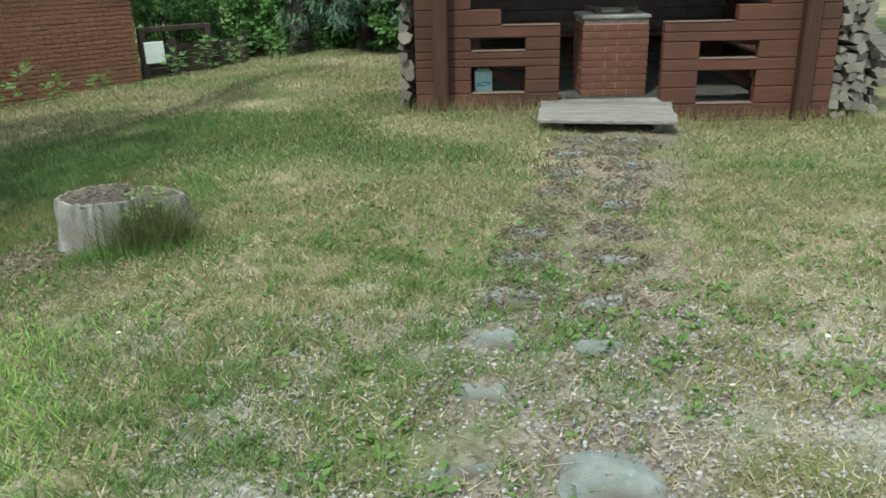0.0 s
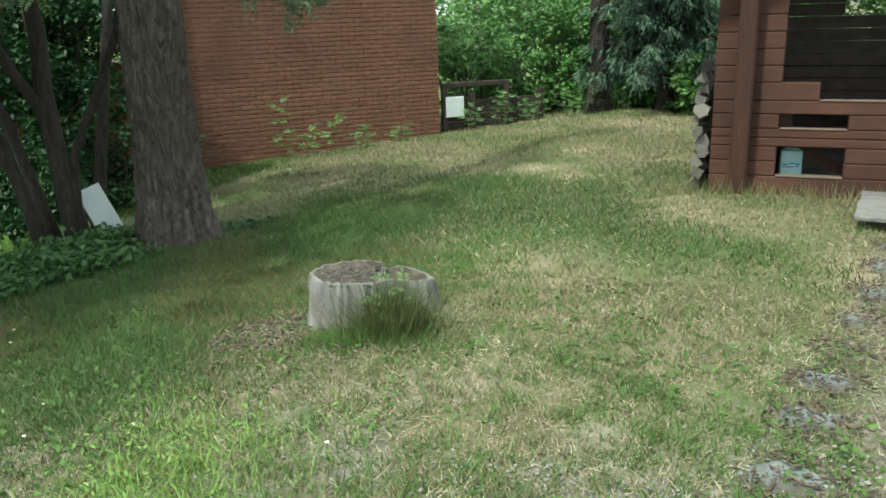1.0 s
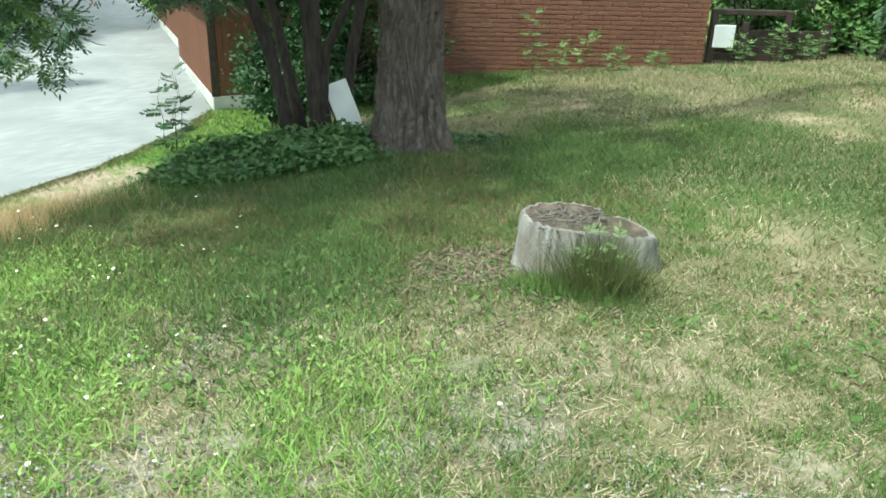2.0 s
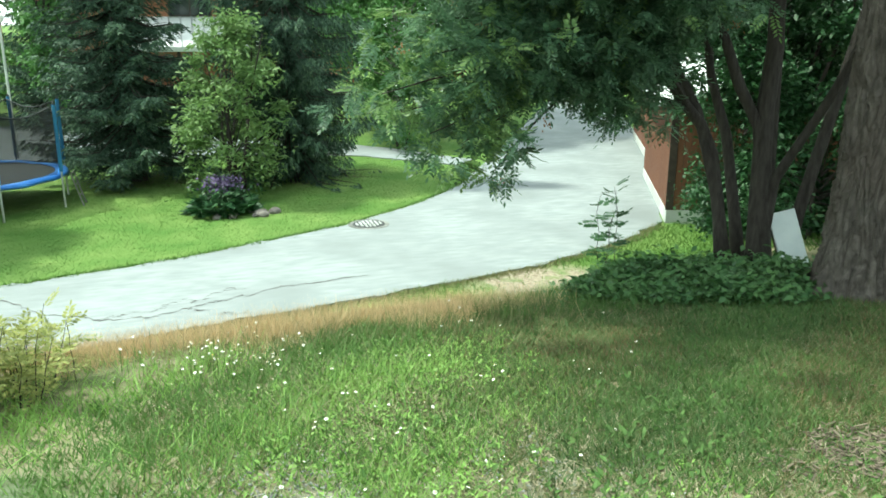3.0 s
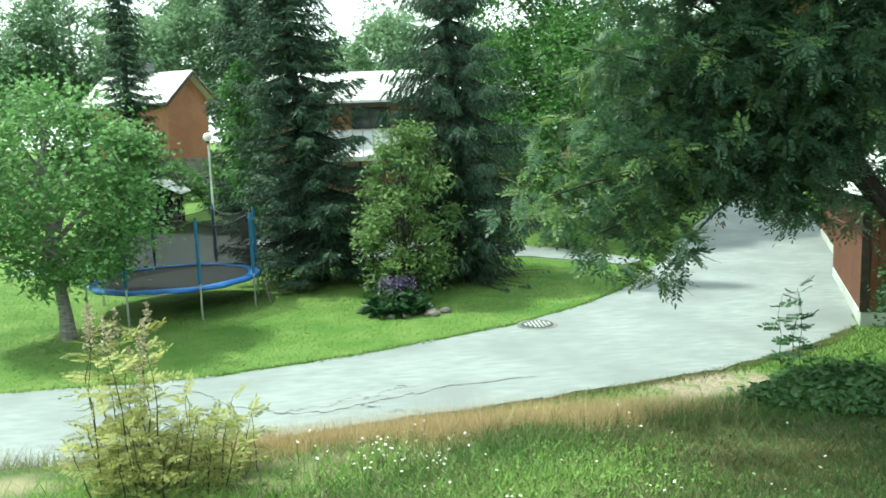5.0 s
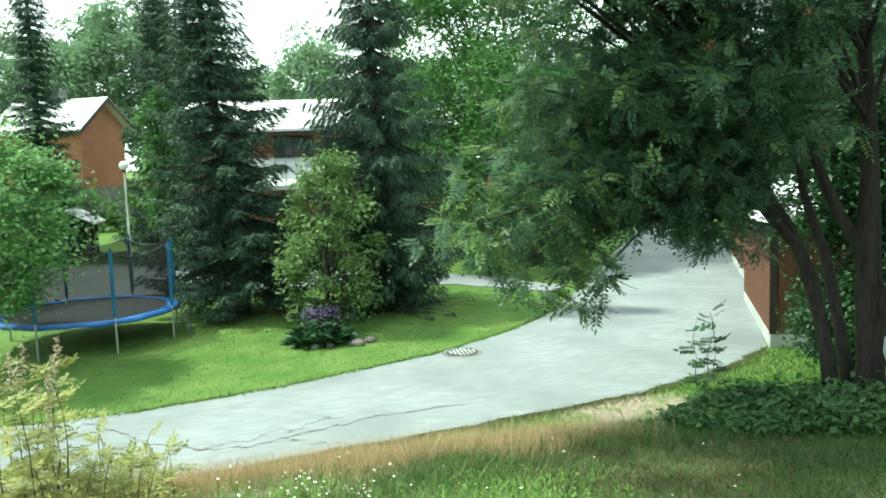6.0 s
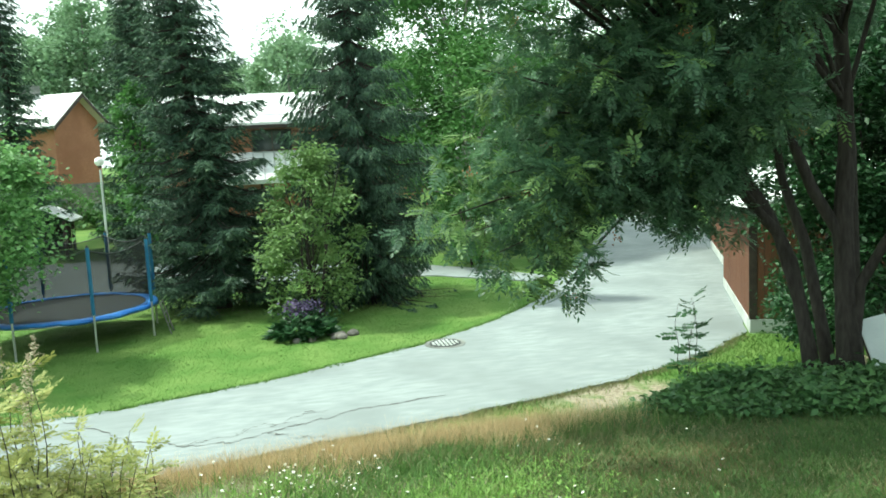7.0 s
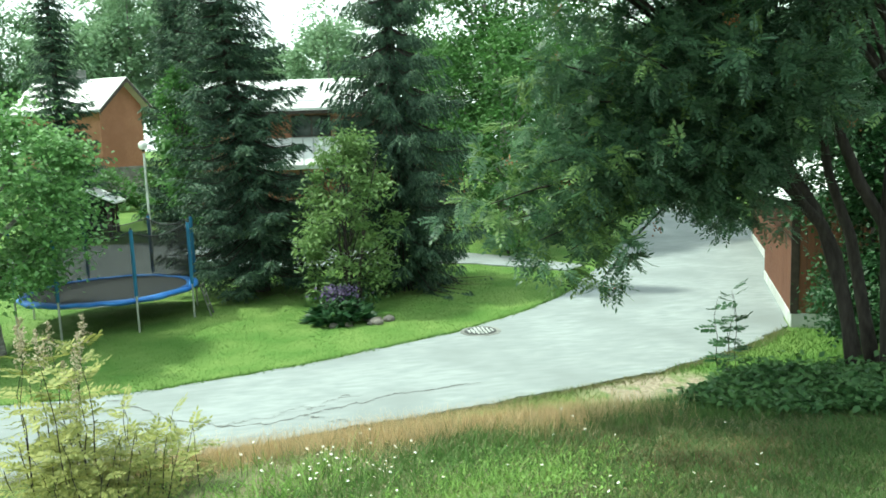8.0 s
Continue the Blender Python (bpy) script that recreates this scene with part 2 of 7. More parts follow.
# concrete darkened in its colour to stand for the dim shelter inside
M["floor"] = mat("shade_dark_floor", (0.04, 0.042, 0.038), (0.085, 0.088, 0.08), 9, 0.9, 0.4, c=(0.03, 0.032, 0.03), big=2)
M["bright_grass"] = mat("lush_blades", (0.15, 0.28, 0.05), (0.3, 0.46, 0.13), 2, 0.6, 0, island=0.6, translucent=0.3)
M["cover"] = mat("fresh_cover_leaf", (0.03, 0.088, 0.03), (0.125, 0.23, 0.075), 2, 0.5, 0, island=0.6, translucent=0.3)
M["turq"] = mat("turquoise_tub", (0.3, 0.5, 0.52), (0.45, 0.64, 0.64), 5, 0.5, 0.05)
M["fibre"] = mat("brown_soil_crumb", (0.05, 0.038, 0.03), (0.15, 0.12, 0.09), 20, 0.95, 0.3, island=0.7)
# green blades with tree shade mixed into the colour
M["shade_grass"] = mat("shade_dark_blades", (0.042, 0.088, 0.024), (0.095, 0.16, 0.048), 2, 0.65, 0, island=0.6, translucent=0.25)
M["rust_grass"] = mat("reddish_dry_blades", (0.1, 0.07, 0.035), (0.22, 0.15, 0.08), 2, 0.8, 0, island=0.7, translucent=0.2)
M["moss_grass"] = mat("olive_fine_blades", (0.05, 0.075, 0.022), (0.14, 0.165, 0.06), 2, 0.75, 0, island=0.6, translucent=0.25)
M["stone"] = mat("field_stone", (0.11, 0.1, 0.09), (0.22, 0.2, 0.185), 6, 0.9, 0.5, rnd=0.3)
M["soil"] = mat("dry_bark_litter", (0.045, 0.035, 0.027), (0.23, 0.19, 0.14), 9, 0.95, 0.3, island=0.7)
net = bpy.data.materials.new("safety_netting")
net.use_nodes = True
_n, _l = net.node_tree.nodes, net.node_tree.links
_n["Principled BSDF"].inputs["Base Color"].default_value = (0.012, 0.012, 0.013, 1)
_n["Principled BSDF"].inputs["Roughness"].default_value = 0.8
_t, _x = _n.new("ShaderNodeBsdfTransparent"), _n.new("ShaderNodeMixShader")
_x.inputs["Fac"].default_value = 0.62
_l.new(_t.outputs["BSDF"], _x.inputs[1])
_l.new(_n["Principled BSDF"].outputs["BSDF"], _x.inputs[2])
_l.new(_x.outputs["Shader"], _n["Material Output"].inputs["Surface"])
M["net"] = net


# ---- mesh helpers ----
class Shape:
    """Collects vertices and faces for one mesh."""

    def __init__(self):
        self.v, self.f = [], []

    def add(self, verts, faces):
        k = len(self.v)
        self.v.extend(verts)
        self.f.extend([tuple(i + k for i in f) for f in faces])
        return self

    def box(self, lo, hi, m=None, ch=0.0):
        """A box from corner lo to corner hi with chamfered edges."""
        c = [(a + b) / 2 for a, b in zip(lo, hi)]
        h = [(b - a) / 2 for a, b in zip(lo, hi)]
        ch = min(ch, *[q * 0.9 for q in h])
        if ch <= 0:
            vs = [Vector((c[0] + sx * h[0], c[1] + sy * h[1], c[2] + sz * h[2])) for sx in (-1, 1) for sy in (-1, 1) for sz in (-1, 1)]
            fs = [(0, 1, 3, 2), (4, 6, 7, 5), (0, 4, 5, 1), (2, 3, 7, 6), (0, 2, 6, 4), (1, 5, 7, 3)]
        else:
            bm = bmesh.new()
            bmesh.ops.create_cube(bm, size=1.0)
            for q in bm.verts:
                q.co = Vector((q.co.x * 2 * h[0], q.co.y * 2 * h[1], q.co.z * 2 * h[2])) + Vector(c)
            bmesh.ops.bevel(bm, geom=bm.edges[:], offset=ch, segments=1, affect="EDGES")
            bm.verts.index_update()
            vs = [q.co.copy() for q in bm.verts]
            fs = [tuple(q.index for q in f.verts) for f in bm.faces]
            bm.free()
        if m is not None:
            vs = [m @ q for q in vs]
        return self.add([tuple(q) for q in vs], fs)

    def tube(self, pts, radii, sides=8, caps=True, wob=0.0):
        """A tapered tube along pts."""
        rings = []
        up = Vector((0.31, 0.17, 0.93))
        pts = [Vector(p) for p in pts]
        for i, p in enumerate(pts):
            d = (pts[min(i + 1, len(pts) - 1)] - pts[max(i - 1, 0)]).normalized()
            a = d.cross(up if abs(d.dot(up)) < 0.95 else Vector((1, 0, 0))).normalized()
            b = d.cross(a)
            ring = []
            for k in range(sides):
                w = 2 * math.pi * k / sides
                r = radii[i] * (1 + (random.uniform(-wob, wob) if wob else 0))
                ring.append(tuple(p + (a * math.cos(w) + b * math.sin(w)) * r))
            rings.append(ring)
        vs = [q for r in rings for q in r]
        fs = []
        for i in range(len(pts) - 1):
            for k in range(sides):
                j = (k + 1) % sides
                fs.append((i * sides + k, (i + 1) * sides + k, (i + 1) * sides + j, i * sides + j))
        if caps:
            fs.append(tuple(range(sides)))
            fs.append(tuple((len(pts) - 1) * sides + k for k in reversed(range(sides))))
        return self.add(vs, fs)

    def mesh(self, name, material, smooth=False):
        me = bpy.data.meshes.new(name)
        me.from_pydata(self.v, [], self.f)
        me.materials.append(material)
        if smooth:
            me.polygons.foreach_set("use_smooth", [True] * len(me.polygons))
        return me


STUFF = {"crown", "foliage", "young_growth", "branch_work", "berry_clusters", "rotten_wood", "leaves", "petals", "centres", "stalks", "blossoms", "trunks"}


def part(name, shape, material, parent=None, label="", smooth=False):
    ob = new(name, shape if isinstance(shape, bpy.types.Mesh) else shape.mesh(name, material, smooth))
    if parent is not None:
        ob.parent = parent
    if label:
        ob["label"] = label
    if name in STUFF:
        ob["kind"] = "stuff"
    return ob


def thing(name, label, category, group="", kind=""):
    ob = new(name)
    ob.empty_display_size = 0.2
    return tagged(ob, label, category, group, kind)


def tri_mesh(name, v, faces_per, material):
    """A mesh of many loose little faces: v has shape (n, corners, 3)."""
    n, k, _ = v.shape
    me = bpy.data.meshes.new(name)
    me.vertices.add(n * k)
    me.vertices.foreach_set("co", v.astype(np.float32).ravel())
    f = (np.arange(n)[:, None, None] * k + np.array(faces_per)[None]).reshape(-1, len(faces_per[0]))
    c = f.shape[1]
    me.loops.add(f.size)
    me.loops.foreach_set("vertex_index", f.astype(np.int32).ravel())
    me.polygons.add(len(f))
    me.polygons.foreach_set("loop_start", (np.arange(len(f)) * c).astype(np.int32))
    me.materials.append(material)
    me.update(calc_edges=True)
    return me


def smooth01(a, b, x):
    t = np.clip((x - a) / (b - a), 0, 1)
    return t * t * (3 - 2 * t)


ROAD_NEAR = [(-7.5, -26), (-8.6, -10), (-9.4, -3), (-9.9, -0.4), (-10.2, 1.2), (-10.6, 2.7), (-10.85, 3.9), (-11.35, 5.9), (-11.94, 8.0), (-13.0, 10.1), (-14.15, 11.55), (-20.3, 15.35), (-26.1, 18.0), (-43.9, 25.6), (-75, 43)]
ROAD_FAR = [(-11.6, -26), (-12.6, -10), (-13.0, -3.1), (-13.2, -0.7), (-13.62, 0.6), (-14.05, 2.03), (-14.8, 3.6), (-15.62, 5.15), (-17.2, 7.05), (-19.0, 8.7), (-23.4, 11.2), (-29.1, 14.4), (-34.5, 17.8), (-43.9, 23.6), (-75, 40)]
LOW = -2.3


def height(x, y):
    """The lay of the land: a gently sloping yard, a bank, the lower lawn and a slow rise far off."""
    x, y = np.asarray(x, float), np.asarray(y, float)
    yc = np.clip(y, -12, 40)
    yard = -0.018 * yc - 0.022 * np.clip(yc - 9.5, 0, 9) - 0.116 * np.logaddexp(0, (-x - 1.2) * 2.5) / 2.5
    yard = yard + 0.018 * np.sin(x * 1.3 + 0.7 * y) * np.cos(y * 1.1 - 0.4 * x) + 0.008 * np.sin(3.1 * x + 2.3 * y)
    yard = yard + 0.2 * smooth01(9.8, 13.2, y) * smooth01(-0.8, -2.6, x)
    yard = yard - 0.19 * smooth01(1.5, 2.9, x) * smooth01(6.8, 9.2, y) * smooth01(16, 13, y)
    edge = np.interp(yc, [-10, -3, 1.2, 3.6, 5.9, 8, 10.1, 12, 20], [-8.6, -9.4, -10.2, -10.8, -11.35, -11.94, -13.1, -14.6, -17])
    crest = np.interp(yc, [-10, 1, 5, 8, 12, 16, 24], [-4.6, -4.9, -5.5, -6.9, -8.9, -9.6, -12.0])
    s = smooth01(0, 1, (crest - x) / (crest - edge - 0.9))
    low = LOW + 0.02 * np.sin(x * 0.6) * np.cos(y * 0.5) + 0.9 * smooth01(-27, -46, x) + 2.2 * smooth01(-50, -75, x) * smooth01(8, -6, y)
    z = yard * (1 - s) + low * s
    return z


def hz(x, y):
    return float(height(x, y))


# ---- ground and road ----
def axis(parts):
    out = []
    for a, b, step in parts:
        out.extend(np.arange(a, b, step))
    return np.array(sorted(set(np.round(out, 3))))


def build_ground():
    xs = axis([(-600, -120, 60), (-120, -50, 7), (-50, -20, 1.5), (-20, -9, 0.25), (-9, 5, 0.16), (5, 20, 1.0), (20, 100, 10), (100, 601, 60)])
    ys = axis([(-600, -100, 60), (-100, -20, 8), (-20, -2, 1.0), (-2, 12, 0.16), (12, 24, 0.3), (24, 30, 0.7), (30, 100, 7), (100, 601, 60)])
    gx, gy = np.meshgrid(xs, ys)
    rng = np.random.default_rng(3)
    gz = height(gx, gy)
    fine = (gx > -8) & (gx < 5) & (gy > -2) & (gy < 12)
    gz = gz + np.where(fine, rng.normal(0, 0.008, gz.shape), 0)
    v = np.stack([gx, gy, gz], -1).reshape(-1, 3)
    nx, ny = len(xs), len(ys)
    i = np.arange((ny - 1) * (nx - 1))
    r, c = i // (nx - 1), i % (nx - 1)
    a = r * nx + c
    f = np.stack([a, a + 1, a + nx + 1, a + nx], -1)
    me = bpy.data.meshes.new("ground")
    me.from_pydata(v.tolist(), [], f.tolist())
    me.materials.append(M["ground"])
    me.polygons.foreach_set("use_smooth", [True] * len(me.polygons))
    tagged(new("ground", me), "sloping lawn of short half-dry grass with gravelly patches", "ground", kind="structure")


def strip(name, left, right, lift, material, label, cat, n=70, thick=0.05, kind="structure"):
    """A paved strip between two edge lines, draped on the land, with a thickness."""
    def sample(line):
        p = np.array(line, float)
        d = np.r_[0, np.cumsum(np.linalg.norm(np.diff(p, axis=0), axis=1))]
        d /= d[-1]
        return p, d
    pl, dl = sample(left)
    pr, dr = sample(right)
    idx = np.linspace(0, len(left) - 1, n)
    L = np.stack([np.interp(idx, range(len(left)), pl[:, k]) for k in (0, 1)], -1)
    R = np.stack([np.interp(idx, range(len(right)), pr[:, k]) for k in (0, 1)], -1)
    rng = np.random.default_rng(5)
    L, R = L + rng.normal(0, 0.035, L.shape), R + rng.normal(0, 0.035, R.shape)
    s = Shape()
    m = 9
    V = []
    for a, b in zip(L, R):
        for k in range(m):
            q = a + (b - a) * k / (m - 1)
            V.append((q[0], q[1], hz(q[0], q[1]) + lift))
    F = [(i * m + k, i * m + k + 1, (i + 1) * m + k + 1, (i + 1) * m + k) for i in range(n - 1) for k in range(m - 1)]
    s.add(V, F)
    for off, side in ((0, L), (m - 1, R)):
        k0 = len(s.v)
        s.v.extend([(q[0], q[1], hz(q[0], q[1]) - thick) for q in side])
        for i in range(n - 1):
            s.f.append((i * m + off, (i + 1) * m + off, k0 + i + 1, k0 + i))
    return tagged(part(name, s, material, smooth=False), label, cat, kind=kind)


build_ground()
strip("road", ROAD_NEAR, ROAD_FAR, 0.03, M["asphalt"], "sun-bleached grey asphalt road curving past the lawn", "road", 130)
strip("pavement", [(-25.5, -9), (-26.0, -2), (-25.5, 3), (-24.5, 7), (-22.0, 9.6)], [(-33, -9), (-33.5, -2), (-31, 4), (-26.0, 8.2), (-22.8, 10.4)], 0.03, M["asphalt"],
      "pale asphalt yard and footpath behind the spruces", "pavement", 40)


def road_crack(pts, w, name="road_crack"):
    """A jagged crack of changing width along a wandering line."""
    s = Shape()
    n = 110
    p = np.array(pts, float)
    idx = np.linspace(0, len(pts) - 1, n)
    q = np.stack([np.interp(idx, range(len(pts)), p[:, k]) for k in (0, 1)], -1)
    rg = np.random.default_rng(int(100 * abs(pts[0][0])))
    step = np.cumsum(rg.normal(0, 0.03, q.shape), 0)
    q += step - np.linspace(0, 1, n)[:, None] * step[-1] + rg.normal(0, 0.012, q.shape)
    V = []
    for x, y in q:
        d = w * rg.choice([0.25, 0.5, 0.8, 1.2])
        V += [(x - d, y, hz(x, y) + 0.036), (x + d, y, hz(x, y) + 0.036)]
    s.add(V, [(2 * i, 2 * i + 1, 2 * i + 3, 2 * i + 2) for i in range(n - 1)])
    tagged(part(name, s, M["asphalt_dark"]), "dark jagged crack running through the asphalt", "crack", kind="structure")


# ---- setting: the brick house beside the yard ----
WALL_A, WALL_B = Vector((-8.75, 12.75, 0)), Vector((-5.62, 15.9, 0))


def brick_mesh(l, h, d, name="brick"):
    return Shape().box((-l / 2, -d / 2, -h / 2), (l / 2, d / 2, h / 2), None, 0.004).mesh(name, M["house_brick"])


def brick_house():
    house = thing("brick_house", "red-brown brick house with pale mortar lines", "house")
    d = (WALL_B - WALL_A)
    yaw = math.atan2(d.y, d.x)
    start = WALL_A - d.normalized() * 0.45
    length = d.length + 0.45
    m = Matrix.Translation((start.x, start.y, 0)) @ Matrix.Rotation(yaw, 4, "Z")
    z0, z1 = -0.93, 3.3
    w = Shape().box((0, 0.0, z0), (length - 0.012, 7.0, z1), m)
    part("wall", w, M["joint"], house, "pale mortar joints")
    part("foundation", Shape().box((-0.02, 0.012, -1.8), (length - 0.03, 6.9, z0 - 0.002), m, 0.01), M["concrete"], house, "grey concrete plinth")
    r = Shape().box((-0.3, -0.3, z1 + 0.004), (length + 0.3, 7.7, z1 + 0.3), m, 0.02)
    part("roof", r, M["dark"], house)
    ch, bl = 0.077, 0.262
    me, half = brick_mesh(bl - 0.008, ch - 0.018, 0.05), brick_mesh(bl / 2 - 0.008, ch - 0.018, 0.05)
    rest = Shape()
    count = 0
    rows = int((z1 - z0) / ch)
    for r_ in range(rows):
        off = (r_ % 2) * bl / 2
        for c in range(int(length / bl) + 1):
            x = length - bl / 2 - c * bl - off
            if c == 0 and off:
                e = new("brick", half)
                e.parent = house
                e.matrix_basis = m @ Matrix.Translation((length - bl / 4, -0.012, z0 + (r_ + 0.5) * ch))
            if x < bl / 2:
                continue
            q = m @ Matrix.Translation((x, -0.012 + random.uniform(-0.003, 0.003), z0 + (r_ + 0.5) * ch))
            if count < 300 and r_ < 26 and x > length - 4.2:
                b = new("brick", me)
                b.parent = house
                b.matrix_basis = q
                count += 1
            else:
                rest.box((-bl / 2 + 0.004, -0.025, -ch / 2 + 0.009), (bl / 2 - 0.004, 0.025, ch / 2 - 0.009), q)
    rr = part("brickwork", rest, M["house_brick"], house)
    rr["kind"] = "stuff"
    pipe = Shape().tube([m @ Vector((0.3, -0.08, -0.9)), m @ Vector((0.3, -0.08, 2.3))], [0.035, 0.035], 8)
    part("downpipe", pipe, M["post"], house, "brown downpipe")


def rail_fence():
    f = thing("rail_fence", "dark brown wooden fence beside the brick house", "fence")
    a, b = Vector((-5.62, 16.05, 0)), Vector((-2.9, 18.6, 0))
    d = (b - a).normalized()
    L = (b - a).length
    m = Matrix.Translation((a.x, a.y, 0)) @ Matrix.Rotation(math.atan2(d.y, d.x), 4, "Z")
    for x, top in ((0.05, 0.2), (0.62, 0.0), (1.35, 0.2), (2.1, 0.0)):
        g = hz(*(a + d * x)[:2])
        part("post", Shape().box((x - 0.055, -0.055, g - 0.2), (x + 0.055, 0.055, top), m, 0.008), M["dark"], f)
    part("top_rail", Shape().box((0, -0.04, 0.12), (1.4, 0.04, 0.21), m, 0.008), M["dark"], f)
    for k in range(7):
        z = -1.08 + k * 0.138
        part("board", Shape().box((0.05, 0.056, z), (2.15, 0.085, z + 0.115), m, 0.006), M["dark"], f)
    s = thing("notice_board", "small blank pale grey board hung on the fence", "sign")
    part("panel", Shape().box((0.05, -0.09, -0.43), (0.42, -0.058, -0.05), m, 0.008), M["board"], s)
    part("frame", Shape().box((0.03, -0.057, -0.45), (0.44, -0.045, -0.03), m, 0.004), M["dark"], s)


# ---- garages along the road ----
def garage(origin, along, length, depth, label):
    g = thing("garage", label, "garage", "garages along the road")
    yaw = math.atan2(along.y, along.x)
    m = Matrix.Translation((origin.x, origin.y, 0)) @ Matrix.Rotation(yaw, 4, "Z")
    z0 = LOW + 0.27
    part("foundation", Shape().box((0, -depth, LOW - 0.6), (length, 0, z0), m, 0.012), M["found"], g, "pale concrete plinth")
    part("wall", Shape().box((0.03, -depth + 0.03, z0 + 0.003), (length - 0.03, -0.03, LOW + 2.5), m), M["dark"], g)
    me = Shape().box((-0.066, -0.012, 0), (0.066, 0.012, 2.08), None, 0.004).mesh("board", M["boards"])
    for k in range(int(length / 0.14)):
        b = new("board", me)
        b.parent = g
        b.matrix_basis = m @ pose(0.07 + k * 0.14, -0.014, z0 + 0.01)
    for k in range(int(depth / 0.14)):
        b = new("board", me)
        b.parent = g
        b.matrix_basis = m @ pose(0.014, -0.07 - k * 0.14, z0 + 0.01, 0, 0, 90)
    part("corner_trim", Shape().box((-0.02, -0.14, z0), (0.0, 0.016, LOW + 2.5), m, 0.004), M["dark"], g)
    rs = Shape()
    for sgn, y0, y1 in ((1, 0.35, -depth / 2), (-1, -depth - 0.35, -depth / 2)):
        a, b = Vector((-0.3, y0, LOW + 2.42)), Vector((-0.3, y1, LOW + 3.25))
        e = Vector((length + 0.6, 0, 0))
        up = Vector((0, 0, 0.07))
        q = [a, a + e, b + e, b, a + up, a + e + up, b + e + up, b + up]
        rs.add([tuple(m @ v) for v in q], [(0, 1, 2, 3), (4, 7, 6, 5), (0, 4, 5, 1), (1, 5, 6, 2), (2, 6, 7, 3), (3, 7, 4, 0)])
    part("roof", rs, M["roof"], g, "pale sheet-metal roof")
    part("gutter", Shape().tube([m @ Vector((-0.3, 0.4, LOW + 2.42)), m @ Vector((length + 0.3, 0.4, LOW + 2.42))], [0.05, 0.05], 8), M["dark"], g)
    for gx in (0.02, length - 0.02):
        t = Shape().add([tuple(m @ Vector(v)) for v in ((gx, -0.03, LOW + 2.5), (gx, -depth + 0.03, LOW + 2.5), (gx, -depth / 2, LOW + 3.2), (gx + 0.05, -0.03, LOW + 2.5), (gx + 0.05, -depth + 0.03, LOW + 2.5), (gx + 0.05, -depth / 2, LOW + 3.2))],
                        [(0, 1, 2), (3, 5, 4), (0, 3, 4, 1), (1, 4, 5, 2), (2, 5, 3, 0)])
        part("gable", t, M["boards"], g)


